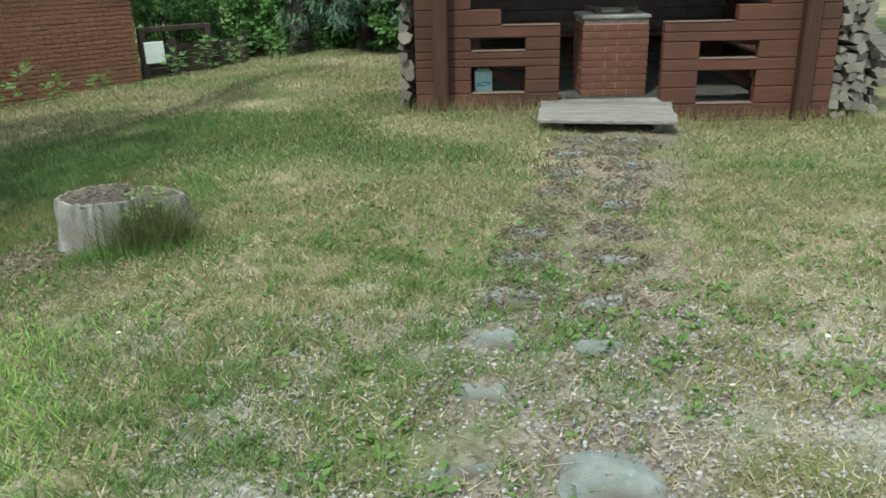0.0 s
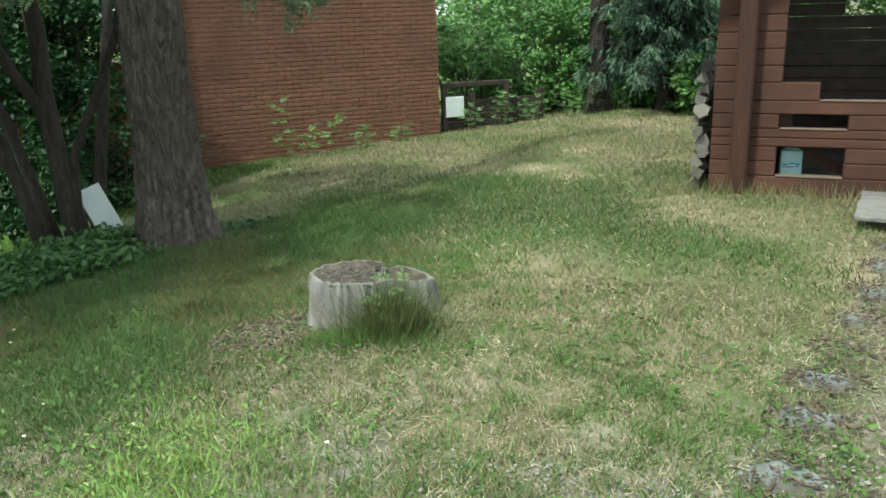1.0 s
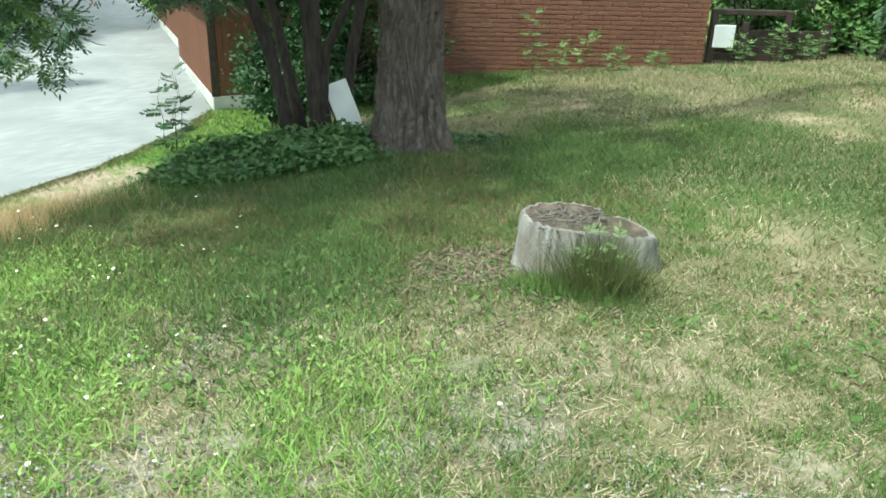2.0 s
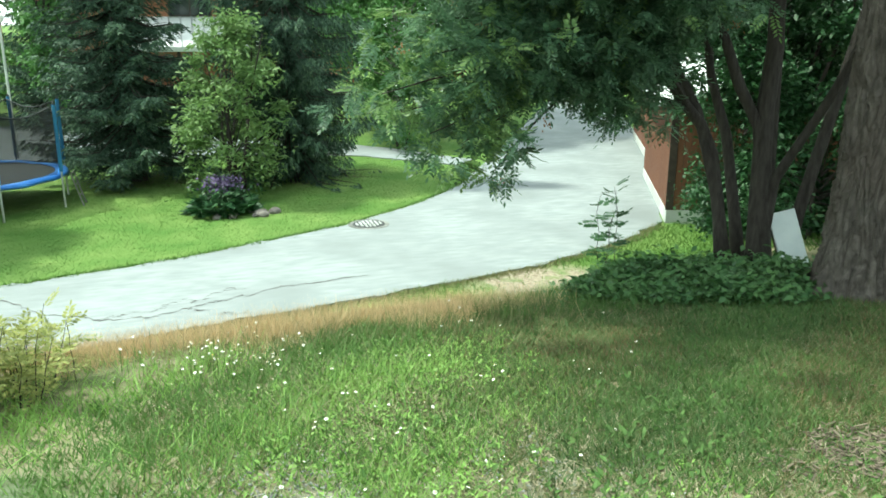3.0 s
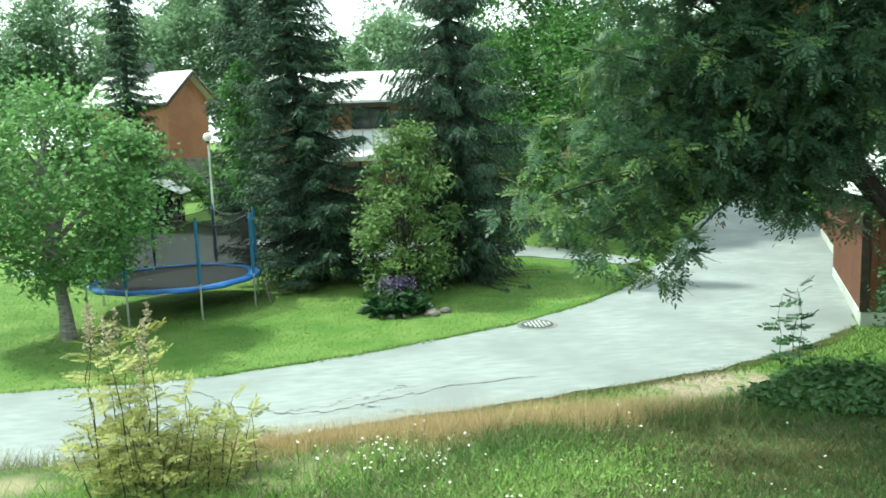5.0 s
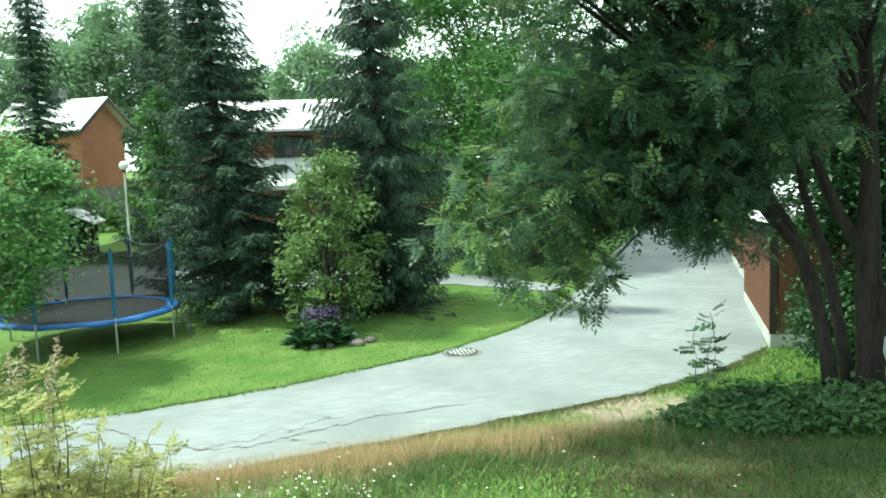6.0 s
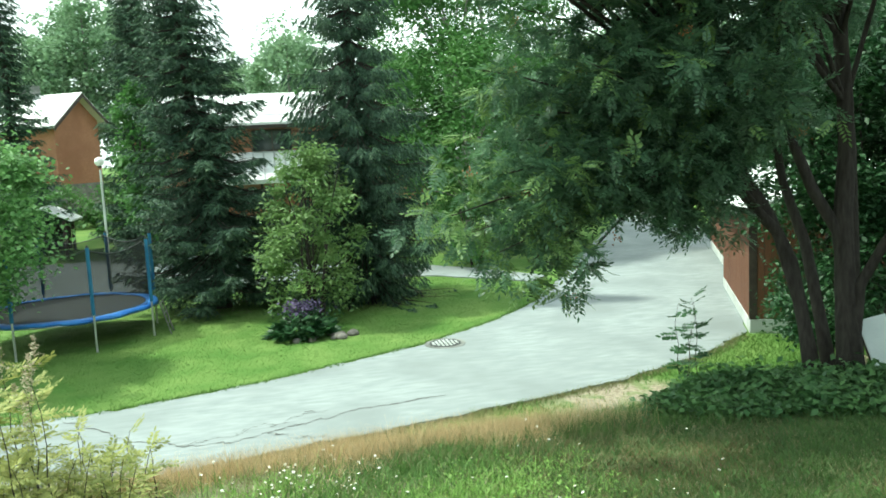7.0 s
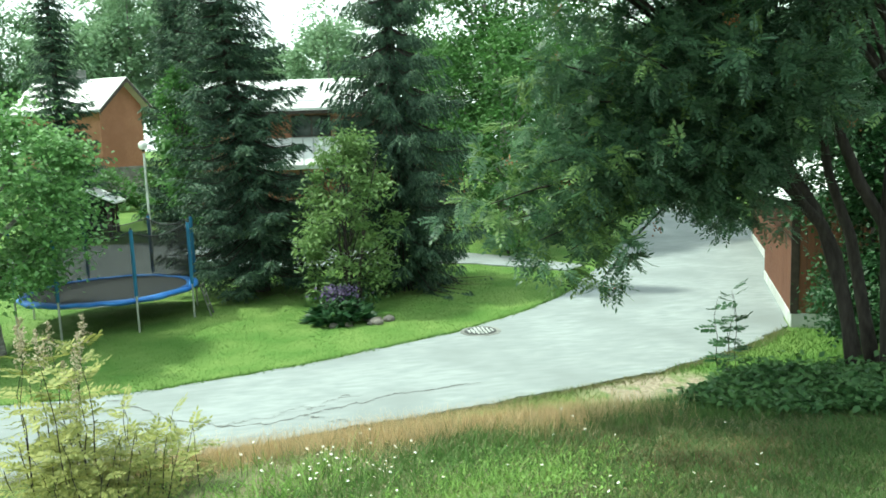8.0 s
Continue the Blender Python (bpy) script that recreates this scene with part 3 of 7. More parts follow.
def far_house(name, label, origin, yaw, w, dpt, z0, zeave, zridge, windows, lean=None, gable_front=False, chim=True):
    """A two-storey house: walls, pitched roof, framed windows, chimney; a lean-to roof where there is one."""
    h = thing(name, label, "house")
    m = Matrix.Translation((origin[0], origin[1], 0)) @ Matrix.Rotation(radians(yaw), 4, "Z")
    part("wall", Shape().box((0, 0, z0 + 0.45), (w, dpt, zeave), m), M["house"], h)
    part("foundation", Shape().box((-0.03, -0.03, z0 - 1.5), (w + 0.03, dpt + 0.03, z0 + 0.448), m, 0.02), M["concrete"], h)
    o = 0.6
    rs = Shape()
    if gable_front:
        mid = w / 2
        ends = [((-o, 0), (mid, 1)), ((w + o, 0), (mid, 1))]
        drop = (zridge - zeave) * o / mid
        for (x0, _), (x1, _) in ends:
            q = [Vector((x0, -o, zeave - drop)), Vector((x0, dpt + o, zeave - drop)), Vector((x1, dpt + o, zridge)), Vector((x1, -o, zridge))]
            up = Vector((0, 0, 0.16))
            q += [v + up for v in q]
            rs.add([tuple(m @ v) for v in q], [(0, 1, 2, 3), (4, 7, 6, 5), (0, 4, 5, 1), (1, 5, 6, 2), (2, 6, 7, 3), (3, 7, 4, 0)])
        for yy in (0.0, dpt - 0.1):
            q = [(0, yy, zeave), (w, yy, zeave), (mid, yy, zridge), (0, yy + 0.1, zeave), (w, yy + 0.1, zeave), (mid, yy + 0.1, zridge)]
            part("gable", Shape().add([tuple(m @ Vector(v)) for v in q], [(0, 1, 2), (3, 5, 4), (0, 3, 4, 1), (1, 4, 5, 2), (2, 5, 3, 0)]), M["house"], h)
        for x0 in (-o, w + o):
            b = Shape()
            q = [Vector((x0, -o - 0.04, zeave - drop - 0.12)), Vector((mid, -o - 0.04, zridge - 0.12)), Vector((mid, -o - 0.04, zridge + 0.1)), Vector((x0, -o - 0.04, zeave - drop + 0.1))]
            q += [v + Vector((0, 0.03, 0)) for v in q]
            b.add([tuple(m @ v) for v in q], [(0, 1, 2, 3), (4, 7, 6, 5), (0, 4, 5, 1), (1, 5, 6, 2), (2, 6, 7, 3), (3, 7, 4, 0)])
            part("barge_board", b, M["dark"], h)
    else:
        mid = dpt / 2
        drop = (zridge - zeave) * o / mid
        for y0, y1 in ((-o, mid), (dpt + o, mid)):
            q = [Vector((-o, y0, zeave - drop)), Vector((w + o, y0, zeave - drop)), Vector((w + o, y1, zridge)), Vector((-o, y1, zridge))]
            up = Vector((0, 0, 0.14))
            q += [v + up for v in q]
            rs.add([tuple(m @ v) for v in q], [(0, 1, 2, 3), (4, 7, 6, 5), (0, 4, 5, 1), (1, 5, 6, 2), (2, 6, 7, 3), (3, 7, 4, 0)])
        part("fascia", Shape().box((-o, -o - 0.03, zeave - drop - 0.16), (w + o, -o - 0.003, zeave - drop + 0.02), m, 0.01), M["dark"], h)
    roof = part("roof", rs, M["roof"], h, "pale sheet-metal roof")
    seams = int((w + 2 * o) / 0.9)
    if not gable_front:
        for k in range(seams):
            x = -o + 0.3 + k * 0.9
            drop = (zridge - zeave) * o / (dpt / 2)
            part("seam", Shape().tube([m @ Vector((x, -o, zeave - drop + 0.15)), m @ Vector((x, dpt / 2, zridge + 0.15))], [0.025, 0.025], 5), M["roof"], roof)
        part("snow_rail", Shape().tube([m @ Vector((0, 0.1, zeave + 0.3)), m @ Vector((w, 0.1, zeave + 0.3))], [0.03, 0.03], 6), M["steel"], roof)
    if chim:
        cx = w * 0.5
        cy = dpt * 0.5
        part("chimney", Shape().box((cx - 0.4, cy - 0.3, zridge - 0.6), (cx + 0.4, cy + 0.3, zridge + 0.75), m, 0.02), M["concrete"], h)
    for x0, x1, za, zb in windows:
        wd = part("window", Shape().box((x0, -0.03, za), (x1, 0.02, zb), m, 0.01), M["dark"], h)
        n = max(2, round((x1 - x0) / 0.8))
        for k in range(n):
            a, b = x0 + 0.07 + k * (x1 - x0 - 0.07) / n, x0 + (k + 1) * (x1 - x0 - 0.07) / n
            part("pane", Shape().box((a, -0.045, za + 0.08), (b, -0.034, zb - 0.08), m), M["glass"], wd)
        part("sill", Shape().box((x0 - 0.05, -0.12, za - 0.05), (x1 + 0.05, -0.032, za - 0.003), m, 0.008), M["found"], wd)
    if lean:
        x0, x1, zt, zb, out = lean
        q = [Vector((x0, -0.01, zt)), Vector((x1, -0.01, zt)), Vector((x1, -out, zb)), Vector((x0, -out, zb))]
        q += [v + Vector((0, 0, 0.1)) for v in q]
        lr = part("porch_roof", Shape().add([tuple(m @ v) for v in q], [(0, 1, 2, 3), (4, 7, 6, 5), (0, 4, 5, 1), (1, 5, 6, 2), (2, 6, 7, 3), (3, 7, 4, 0)]), M["roof"], h, "grey seamed sheet-metal porch roof")
        for k in range(int((x1 - x0) / 0.5)):
            x = x0 + 0.1 + k * 0.5
            part("seam", Shape().tube([m @ Vector((x, -0.02, zt + 0.11)), m @ Vector((x, -out, zb + 0.11))], [0.03, 0.03], 5), M["steel"], lr)
        part("porch_fascia", Shape().box((x0, -out - 0.05, zb - 0.12), (x1, -out - 0.003, zb + 0.1), m, 0.01), M["found"], h)
        for k in range(4):
            x = x0 + 0.2 + k * (x1 - x0 - 0.4) / 3
            part("porch_post", Shape().box((x - 0.07, -out + 0.1, z0 - 0.4), (x + 0.07, -out + 0.24, zb), m, 0.01), M["dark"], h)
    return h


brick_house()
rail_fence()
GA, GB = Vector((-14.08, 11.62, 0)), Vector((-19.4, 14.15, 0))
along = (GB - GA).normalized()
garage(GA, along, 5.2, 5.6, "brown boarded garage on a pale concrete plinth")
side = Vector((-along.y, along.x, 0))
garage(GA + along * 5.9 + side * -0.35, along, 7.5, 5.6, "further brown boarded garage on a pale plinth")
# windows: x from, x to, z from, z to
far_house("terraced_house", "orange-brown brick house with a pale metal roof and dark windows", (-40, -4.0), 90, 14.0, 8.0, -1.55, 3.47, 4.95,
          [(5.5, 7.4, 2.0, 3.05), (10.4, 12.0, 2.0, 3.05)], lean=(3.9, 9.5, 1.9, 0.6, 1.6), chim=False)
far_house("gable_house", "orange-brown brick gable house with a pale metal roof", (-48, -9.3), 150, 3.4, 6.0, 0.3, 4.35, 5.75, [], gable_front=True)


# ---- the grill shelter ----
def grill_shelter():
    g = thing("grill_shelter", "red-brown log grill shelter with open upper sides", "shelter")
    y0, th = 9.55, 0.11

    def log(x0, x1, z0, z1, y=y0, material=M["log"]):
        # back wall logs go dark: the gloom inside is put into their colour
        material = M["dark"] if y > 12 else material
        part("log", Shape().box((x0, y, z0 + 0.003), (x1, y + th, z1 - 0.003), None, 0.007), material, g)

    def side_log(x, ya, yb, z0, z1):
        part("log", Shape().box((x, ya, z0 + 0.004), (x + th, yb, z1 - 0.004), None, 0.007), M["log_side"], g)
    L, R, JL, JR = -0.31, 3.98, 1.17, 2.22
    wl0, wl1, wr0, wr1 = 0.26, 0.82, 2.59, 3.19
    rows = [(-0.24, -0.01), (-0.01, 0.125), (0.125, 0.26), (0.26, 0.34), (0.34, 0.42), (0.42, 0.55), (0.55, 0.67)]
    for i, (a, b) in enumerate(rows):
        if i in (1, 2, 5):
            for p, q in ((L, wl0), (wl1, JL)):
                log(p, q, a, b)
        else:
            log(L, JL, a, b)
    # the further panel reaches lower, where the ground falls
    low_rows = [(-0.47, -0.3), (-0.3, -0.16), (-0.16, 0.01), (0.01, 0.18), (0.18, 0.3), (0.3, 0.475), (0.475, 0.57), (0.57, 0.67)]
    for i, (a, b) in enumerate(low_rows):
        if i in (2, 3, 5):
            log(JR, wr0, a, b)
            log(wr1, R, a, b)
        else:
            log(JR, R, a, b)
    # worn sills of the openings and the two railings
    for p, q, z in ((wl0, wl1, 0.42), (wr0, wr1, 0.3), (wl0, wl1, -0.01), (wr0, wr1, -0.16), (0.57, JL, 0.67), (JR, 2.93, 0.67)):
        part("sill", Shape().box((p + 0.004, y0 - 0.008, z - 0.002), (q - 0.004, y0 + th + 0.006, z + 0.007), None, 0.003), M["worn"], g, "worn greyed timber edge")
    z = 0.67
    k = 0
    while z < 2.15:
        b = z + (0.16 if k == 0 else 0.145)
        ends = (0.57, 2.95) if k == 0 else (0.26, 3.27)
        log(L, ends[0], z, b)
        log(ends[1], R, z, b)
        z, k = b, k + 1
    top = z
    for xs in (-0.2, 3.76):
        for i in range(17):
            a, b = -0.24 + i * 0.143, -0.24 + (i + 1) * 0.143
            if b < 0.9 or b > 2.05:
                side_log(xs, y0 + 0.13, 12.5, a, b)
            else:
                side_log(xs, y0 + 0.13, y0 + 0.42, a, b)
                side_log(xs, 12.05, 12.5, a, b)
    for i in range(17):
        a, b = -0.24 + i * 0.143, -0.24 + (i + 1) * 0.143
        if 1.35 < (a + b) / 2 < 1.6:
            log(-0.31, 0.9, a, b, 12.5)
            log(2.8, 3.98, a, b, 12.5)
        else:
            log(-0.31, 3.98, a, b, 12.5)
    for x in (-0.13, 3.57):
        part("post", Shape().box((x, y0 - 0.16, -0.5), (x + 0.155, y0 - 0.006, top), None, 0.02), M["post"], g, "dark-stained upright post")
    part("tie_beam", Shape().box((-0.5, y0 - 0.02, top + 0.003), (4.2, y0 + 0.13, top + 0.17), None, 0.015), M["log"], g)
    # unseen roof, added to close the shelter and keep its inside in shadow
    rs = Shape()
    for xa, xb in ((-1.0, 1.83), (4.66, 1.83)):
        q = [Vector((xa, 8.9, top + 0.05)), Vector((xa, 13.2, top + 0.05)), Vector((xb, 13.2, top + 1.15)), Vector((xb, 8.9, top + 1.15))]
        q += [v + Vector((0, 0, 0.09)) for v in q]
        rs.add([tuple(v) for v in q], [(0, 1, 2, 3), (4, 7, 6, 5), (0, 4, 5, 1), (1, 5, 6, 2), (2, 6, 7, 3), (3, 7, 4, 0)])
    part("roof", rs, M["dark"], g)
    part("floor", Shape().box((-0.08, y0 + 0.115, -0.4), (3.75, 12.49, -0.17), None, 0.01), M["floor"], g, "grey concrete floor slab, darkened for the shade inside")
    part("threshold", Shape().box((JL + 0.004, y0 - 0.12, -0.36), (JR - 0.004, y0 + 0.112, -0.1), None, 0.012), M["concrete"], g)
    # benches inside along the walls
    for xa, xb in ((0.0, 0.42), (3.3, 3.72)):
        for k in range(3):
            part("bench_board", Shape().box((xa + k * 0.14, 9.9, 0.3), (xa + k * 0.14 + 0.125, 12.3, 0.335), None, 0.005), M["post"], g)
        for y in (10.1, 12.1):
            part("bench_leg", Shape().box((xa + 0.05, y, -0.168), (xb - 0.05, y + 0.06, 0.297), None, 0.005), M["post"], g)
    for k in range(3):
        part("bench_board", Shape().box((0.6, 12.0 + k * 0.14, 0.3), (3.1, 12.125 + k * 0.14, 0.335), None, 0.005), M["post"], g)

    # a loose board leans inside each low opening
    for xa, xb in ((0.3, 0.75), (2.66, 3.12)):
        q = Matrix.Translation(((xa + xb) / 2, y0 + 0.3, 0.16)) @ Matrix.Rotation(radians(24), 4, "Y")
        part("loose_board", Shape().box((-0.4, -0.02, -0.05), (0.4, 0.02, 0.05), q, 0.005), M["post"], g)


def brick_grill():
    g = thing("brick_grill", "square red brick grill with a dirty concrete top", "grill")
    x0, x1, ya, yb, z0, z1 = 1.5, 2.22, 10.2, 10.9, -0.17, 0.66
    part("core", Shape().box((x0 + 0.012, ya + 0.012, z0), (x1 - 0.012, yb - 0.012, z1)), M["mortar"], g, "pale mortar joints")
    n, l, h = 10, 0.257, 0.078
    lens = {}

    def brick(c, size):
        key = (round(size, 2))
        if key not in lens:
            lens[key] = Shape().box((-size / 2, -0.05, -h / 2 + 0.004), (size / 2, 0.05, h / 2 - 0.004), None, 0.004).mesh("brick", M["brick"])
        b = new("brick", lens[key])
        b.parent = g
        return b
    for r in range(n):
        z = z0 + (r + 0.5) * h
        for face in range(4):
            W = (x1 - x0) if face % 2 == 0 else (yb - ya)
            x = -(r % 2) * l / 2 + (0.06 if face else 0)
            while x < W - 0.03:
                a, b = max(x, 0.002), min(x + l - 0.008, W - 0.002)
                if b - a > 0.04:
                    o = brick(None, b - a)
                    c = (a + b) / 2
                    j = random.uniform(-0.003, 0.003)
                    o.matrix_basis = {0: pose(x0 + c, ya + 0.05 + j, z), 1: pose(x0 + 0.05 + j, ya + c, z, 0, 0, 90), 2: pose(x0 + c, yb - 0.05 + j, z), 3: pose(x1 - 0.05 + j, ya + c, z, 0, 0, 90)}[face]
                x += l
    part("top_slab", Shape().box((x0 - 0.015, ya - 0.02, z1), (x1 + 0.015, yb + 0.01, z1 + 0.045), None, 0.012), M["concrete"], g, "dirty grey concrete top")
    part("fire_plate", Shape().box((x0 + 0.22, ya + 0.2, z1 + 0.047), (x1 - 0.2, yb - 0.15, z1 + 0.09), None, 0.01), M["iron"], g, "black iron grate")
    for k, (lx, ly, a) in enumerate([(0.14, 0.3, 20), (0.56, 0.24, -35)]):
        q = Matrix.Translation((x0 + lx, ya + ly, z1 + 0.085)) @ Matrix.Rotation(radians(a), 4, "Z")
        part("charred_log", Shape().tube([q @ Vector((0, -0.12, 0)), q @ Vector((0, 0.14, 0.01))], [0.036, 0.032], 7, wob=0.12), M["dark"], g, "charred log")


def plank_step():
    s = thing("plank_step", "weathered grey plank step in front of the shelter", "step")
    m = pose(1.5, 8.66, -0.06, 1.5, 0, -9)
    w, d = 1.24, 0.86
    for k in range(5):
        a = -d / 2 + k * d / 5
        part("plank", Shape().box((-w / 2 + random.uniform(-0.012, 0.012), a + 0.006, -0.012), (w / 2 + random.uniform(-0.012, 0.012), a + d / 5 - 0.006, 0.024), m, 0.006), M["greywood"], s)
    for x in (-0.45, 0.42):
        part("bearer", Shape().box((x, -d / 2 + 0.22, -0.14), (x + 0.07, d / 2, -0.014), m, 0.006), M["greywood"], s)


def tub():
    t = thing("plastic_canister", "pale turquoise plastic canister with blue print inside the shelter", "canister")
    m = Matrix.Translation((0.39, 9.86, -0.168)) @ Matrix.Rotation(radians(6), 4, "Z")
    part("body", Shape().box((-0.095, -0.07, 0), (0.095, 0.07, 0.36), m, 0.01), M["turq"], t)
    part("shoulder", Shape().box((-0.07, -0.05, 0.361), (0.07, 0.05, 0.38), m, 0.008), M["turq"], t)
    part("cap", Shape().tube([m @ Vector((0.035, 0, 0.381)), m @ Vector((0.035, 0, 0.41))], [0.024, 0.022], 14), M["board"], t, "white screw cap")
    for k, (x, w, z, h) in enumerate([(-0.05, 0.05, 0.222, 0.012), (0.005, 0.045, 0.235, 0.011), (0.055, 0.04, 0.225, 0.012), (-0.03, 0.09, 0.2, 0.01), (0.05, 0.03, 0.205, 0.01)]):
        part("print_bar", Shape().box((x - w / 2, -0.0735, z), (x + w / 2, -0.0705, z + h), m), M["blue_foam"], t, "dark blue print")


def firewood(name, x0, x1, y0, y1, z1, label):
    f = thing(name, label, "woodpile", "woodpiles beside the shelter")
    meshes = []
    for k in range(6):
        s = Shape()
        n = random.choice((3, 4, 5, 6))
        r = random.uniform(0.045, 0.075)
        a0 = random.uniform(0, 6)
        ring = [(math.cos(a0 + 2 * math.pi * i / n) * r * random.uniform(0.75, 1.25), math.sin(a0 + 2 * math.pi * i / n) * r * random.uniform(0.7, 1.1)) for i in range(n)]
        V = [(p[0], -0.17, p[1]) for p in ring] + [(p[0] * 0.94, 0.17, p[1] * 0.94) for p in ring]
        F = [tuple(range(n)), tuple(reversed(range(n, 2 * n)))] + [(i, n + i, n + (i + 1) % n, (i + 1) % n) for i in range(n)]
        s.add(V, F)
        meshes.append(s.mesh("firewood", M["split"]))
    y = y0
    while y < y1:
        z = hz((x0 + x1) / 2, y) + 0.06
        while z < z1:
            x = x0 + 0.05
            while x < x1:
                o = new("firewood", random.choice(meshes))
                o.parent = f
                o.matrix_basis = pose(x + random.uniform(-0.02, 0.02), y + random.uniform(-0.05, 0.05), z, random.uniform(-6, 6), random.uniform(0, 360), random.uniform(-8, 8) + (random.choice((0, 0, 60)) if x0 > 4.3 else 0))
                x += 0.115
            z += 0.098
        y += 0.42
    return f


grill_shelter()
brick_grill()
plank_step()
tub()
firewood("firewood_stack", -0.46, -0.34, 9.75, 12.0, 0.95, "grey split firewood stacked against the shelter wall")
firewood("firewood_heap", 4.02, 4.4, 9.8, 12.0, 0.95, "tumbled split firewood beside the shelter wall")
firewood("firewood_heap", 4.4, 4.75, 10.2, 11.4, 0.35, "low heap of loose split firewood")
lp = thing("leaning_plank", "weathered grey plank leaning on the woodpile", "plank")
part("board", Shape().box((-0.07, -0.02, -0.7), (0.07, 0.02, 0.7), Matrix.Translation((4.62, 9.95, 0.38)) @ Matrix.Rotation(radians(-48), 4, "Y"), 0.006), M["greywood"], lp)


# ---- garden path of sunken slabs ----
# x, y, width
SLABS = [(0.5, 3.08, 0.38), (0.08, 3.22, 0.22), (0.16, 3.62, 0.2), (0.24, 4.06, 0.26), (0.62, 3.95, 0.2), (0.34, 4.5, 0.26), (0.72, 4.38, 0.26), (0.42, 4.98, 0.25), (0.87, 4.92, 0.26), (0.5, 5.4, 0.26), (0.98, 5.42, 0.26),
         (0.63, 5.8, 0.27), (1.09, 5.95, 0.28), (0.73, 6.3, 0.28), (1.2, 6.42, 0.28), (0.86, 6.78, 0.3), (1.32, 6.9, 0.3), (0.98, 7.3, 0.3), (1.42, 7.4, 0.32), (1.1, 7.85, 0.3), (1.55, 7.8, 0.3)]


def slab_path():
    p = thing("slab_path", "two rows of worn stone slabs sunk in the grass", "path", kind="structure")
    rows = SLABS
    for x, y, w in rows:
        s = Shape()
        n = 11
        a0 = random.uniform(0, 6)
        ring = []
        for i in range(n):
            a = a0 + 2 * math.pi * i / n
            r = w / 2 * random.uniform(0.6, 1.15) / max(abs(math.cos(a)), abs(math.sin(a))) ** 0.9
            ring.append((math.cos(a) * r, math.sin(a) * r * 0.85))
        V = [(q[0], q[1], -0.05) for q in ring] + [(q[0], q[1], 0.002 + random.uniform(-0.006, 0.002)) for q in ring] + [(q[0] * 0.9, q[1] * 0.9, 0.007 + random.uniform(-0.003, 0.001)) for q in ring] + [(0, 0, 0.007)]
        F = [(i, (i + 1) % n, n + (i + 1) % n, n + i) for i in range(n)] + [(n + i, n + (i + 1) % n, 2 * n + (i + 1) % n, 2 * n + i) for i in range(n)] + [(2 * n + i, 2 * n + (i + 1) % n, 3 * n) for i in range(n)]
        s.add(V, F)
        o = part("slab", s, M["slab"], p)
        e = 0.1
        o.matrix_basis = pose(x, y, hz(x, y) + random.uniform(-0.004, 0.004), math.degrees(math.atan((hz(x, y + e) - hz(x, y - e)) / (2 * e))), -math.degrees(math.atan((hz(x + e, y) - hz(x - e, y)) / (2 * e))), 0)


slab_path()


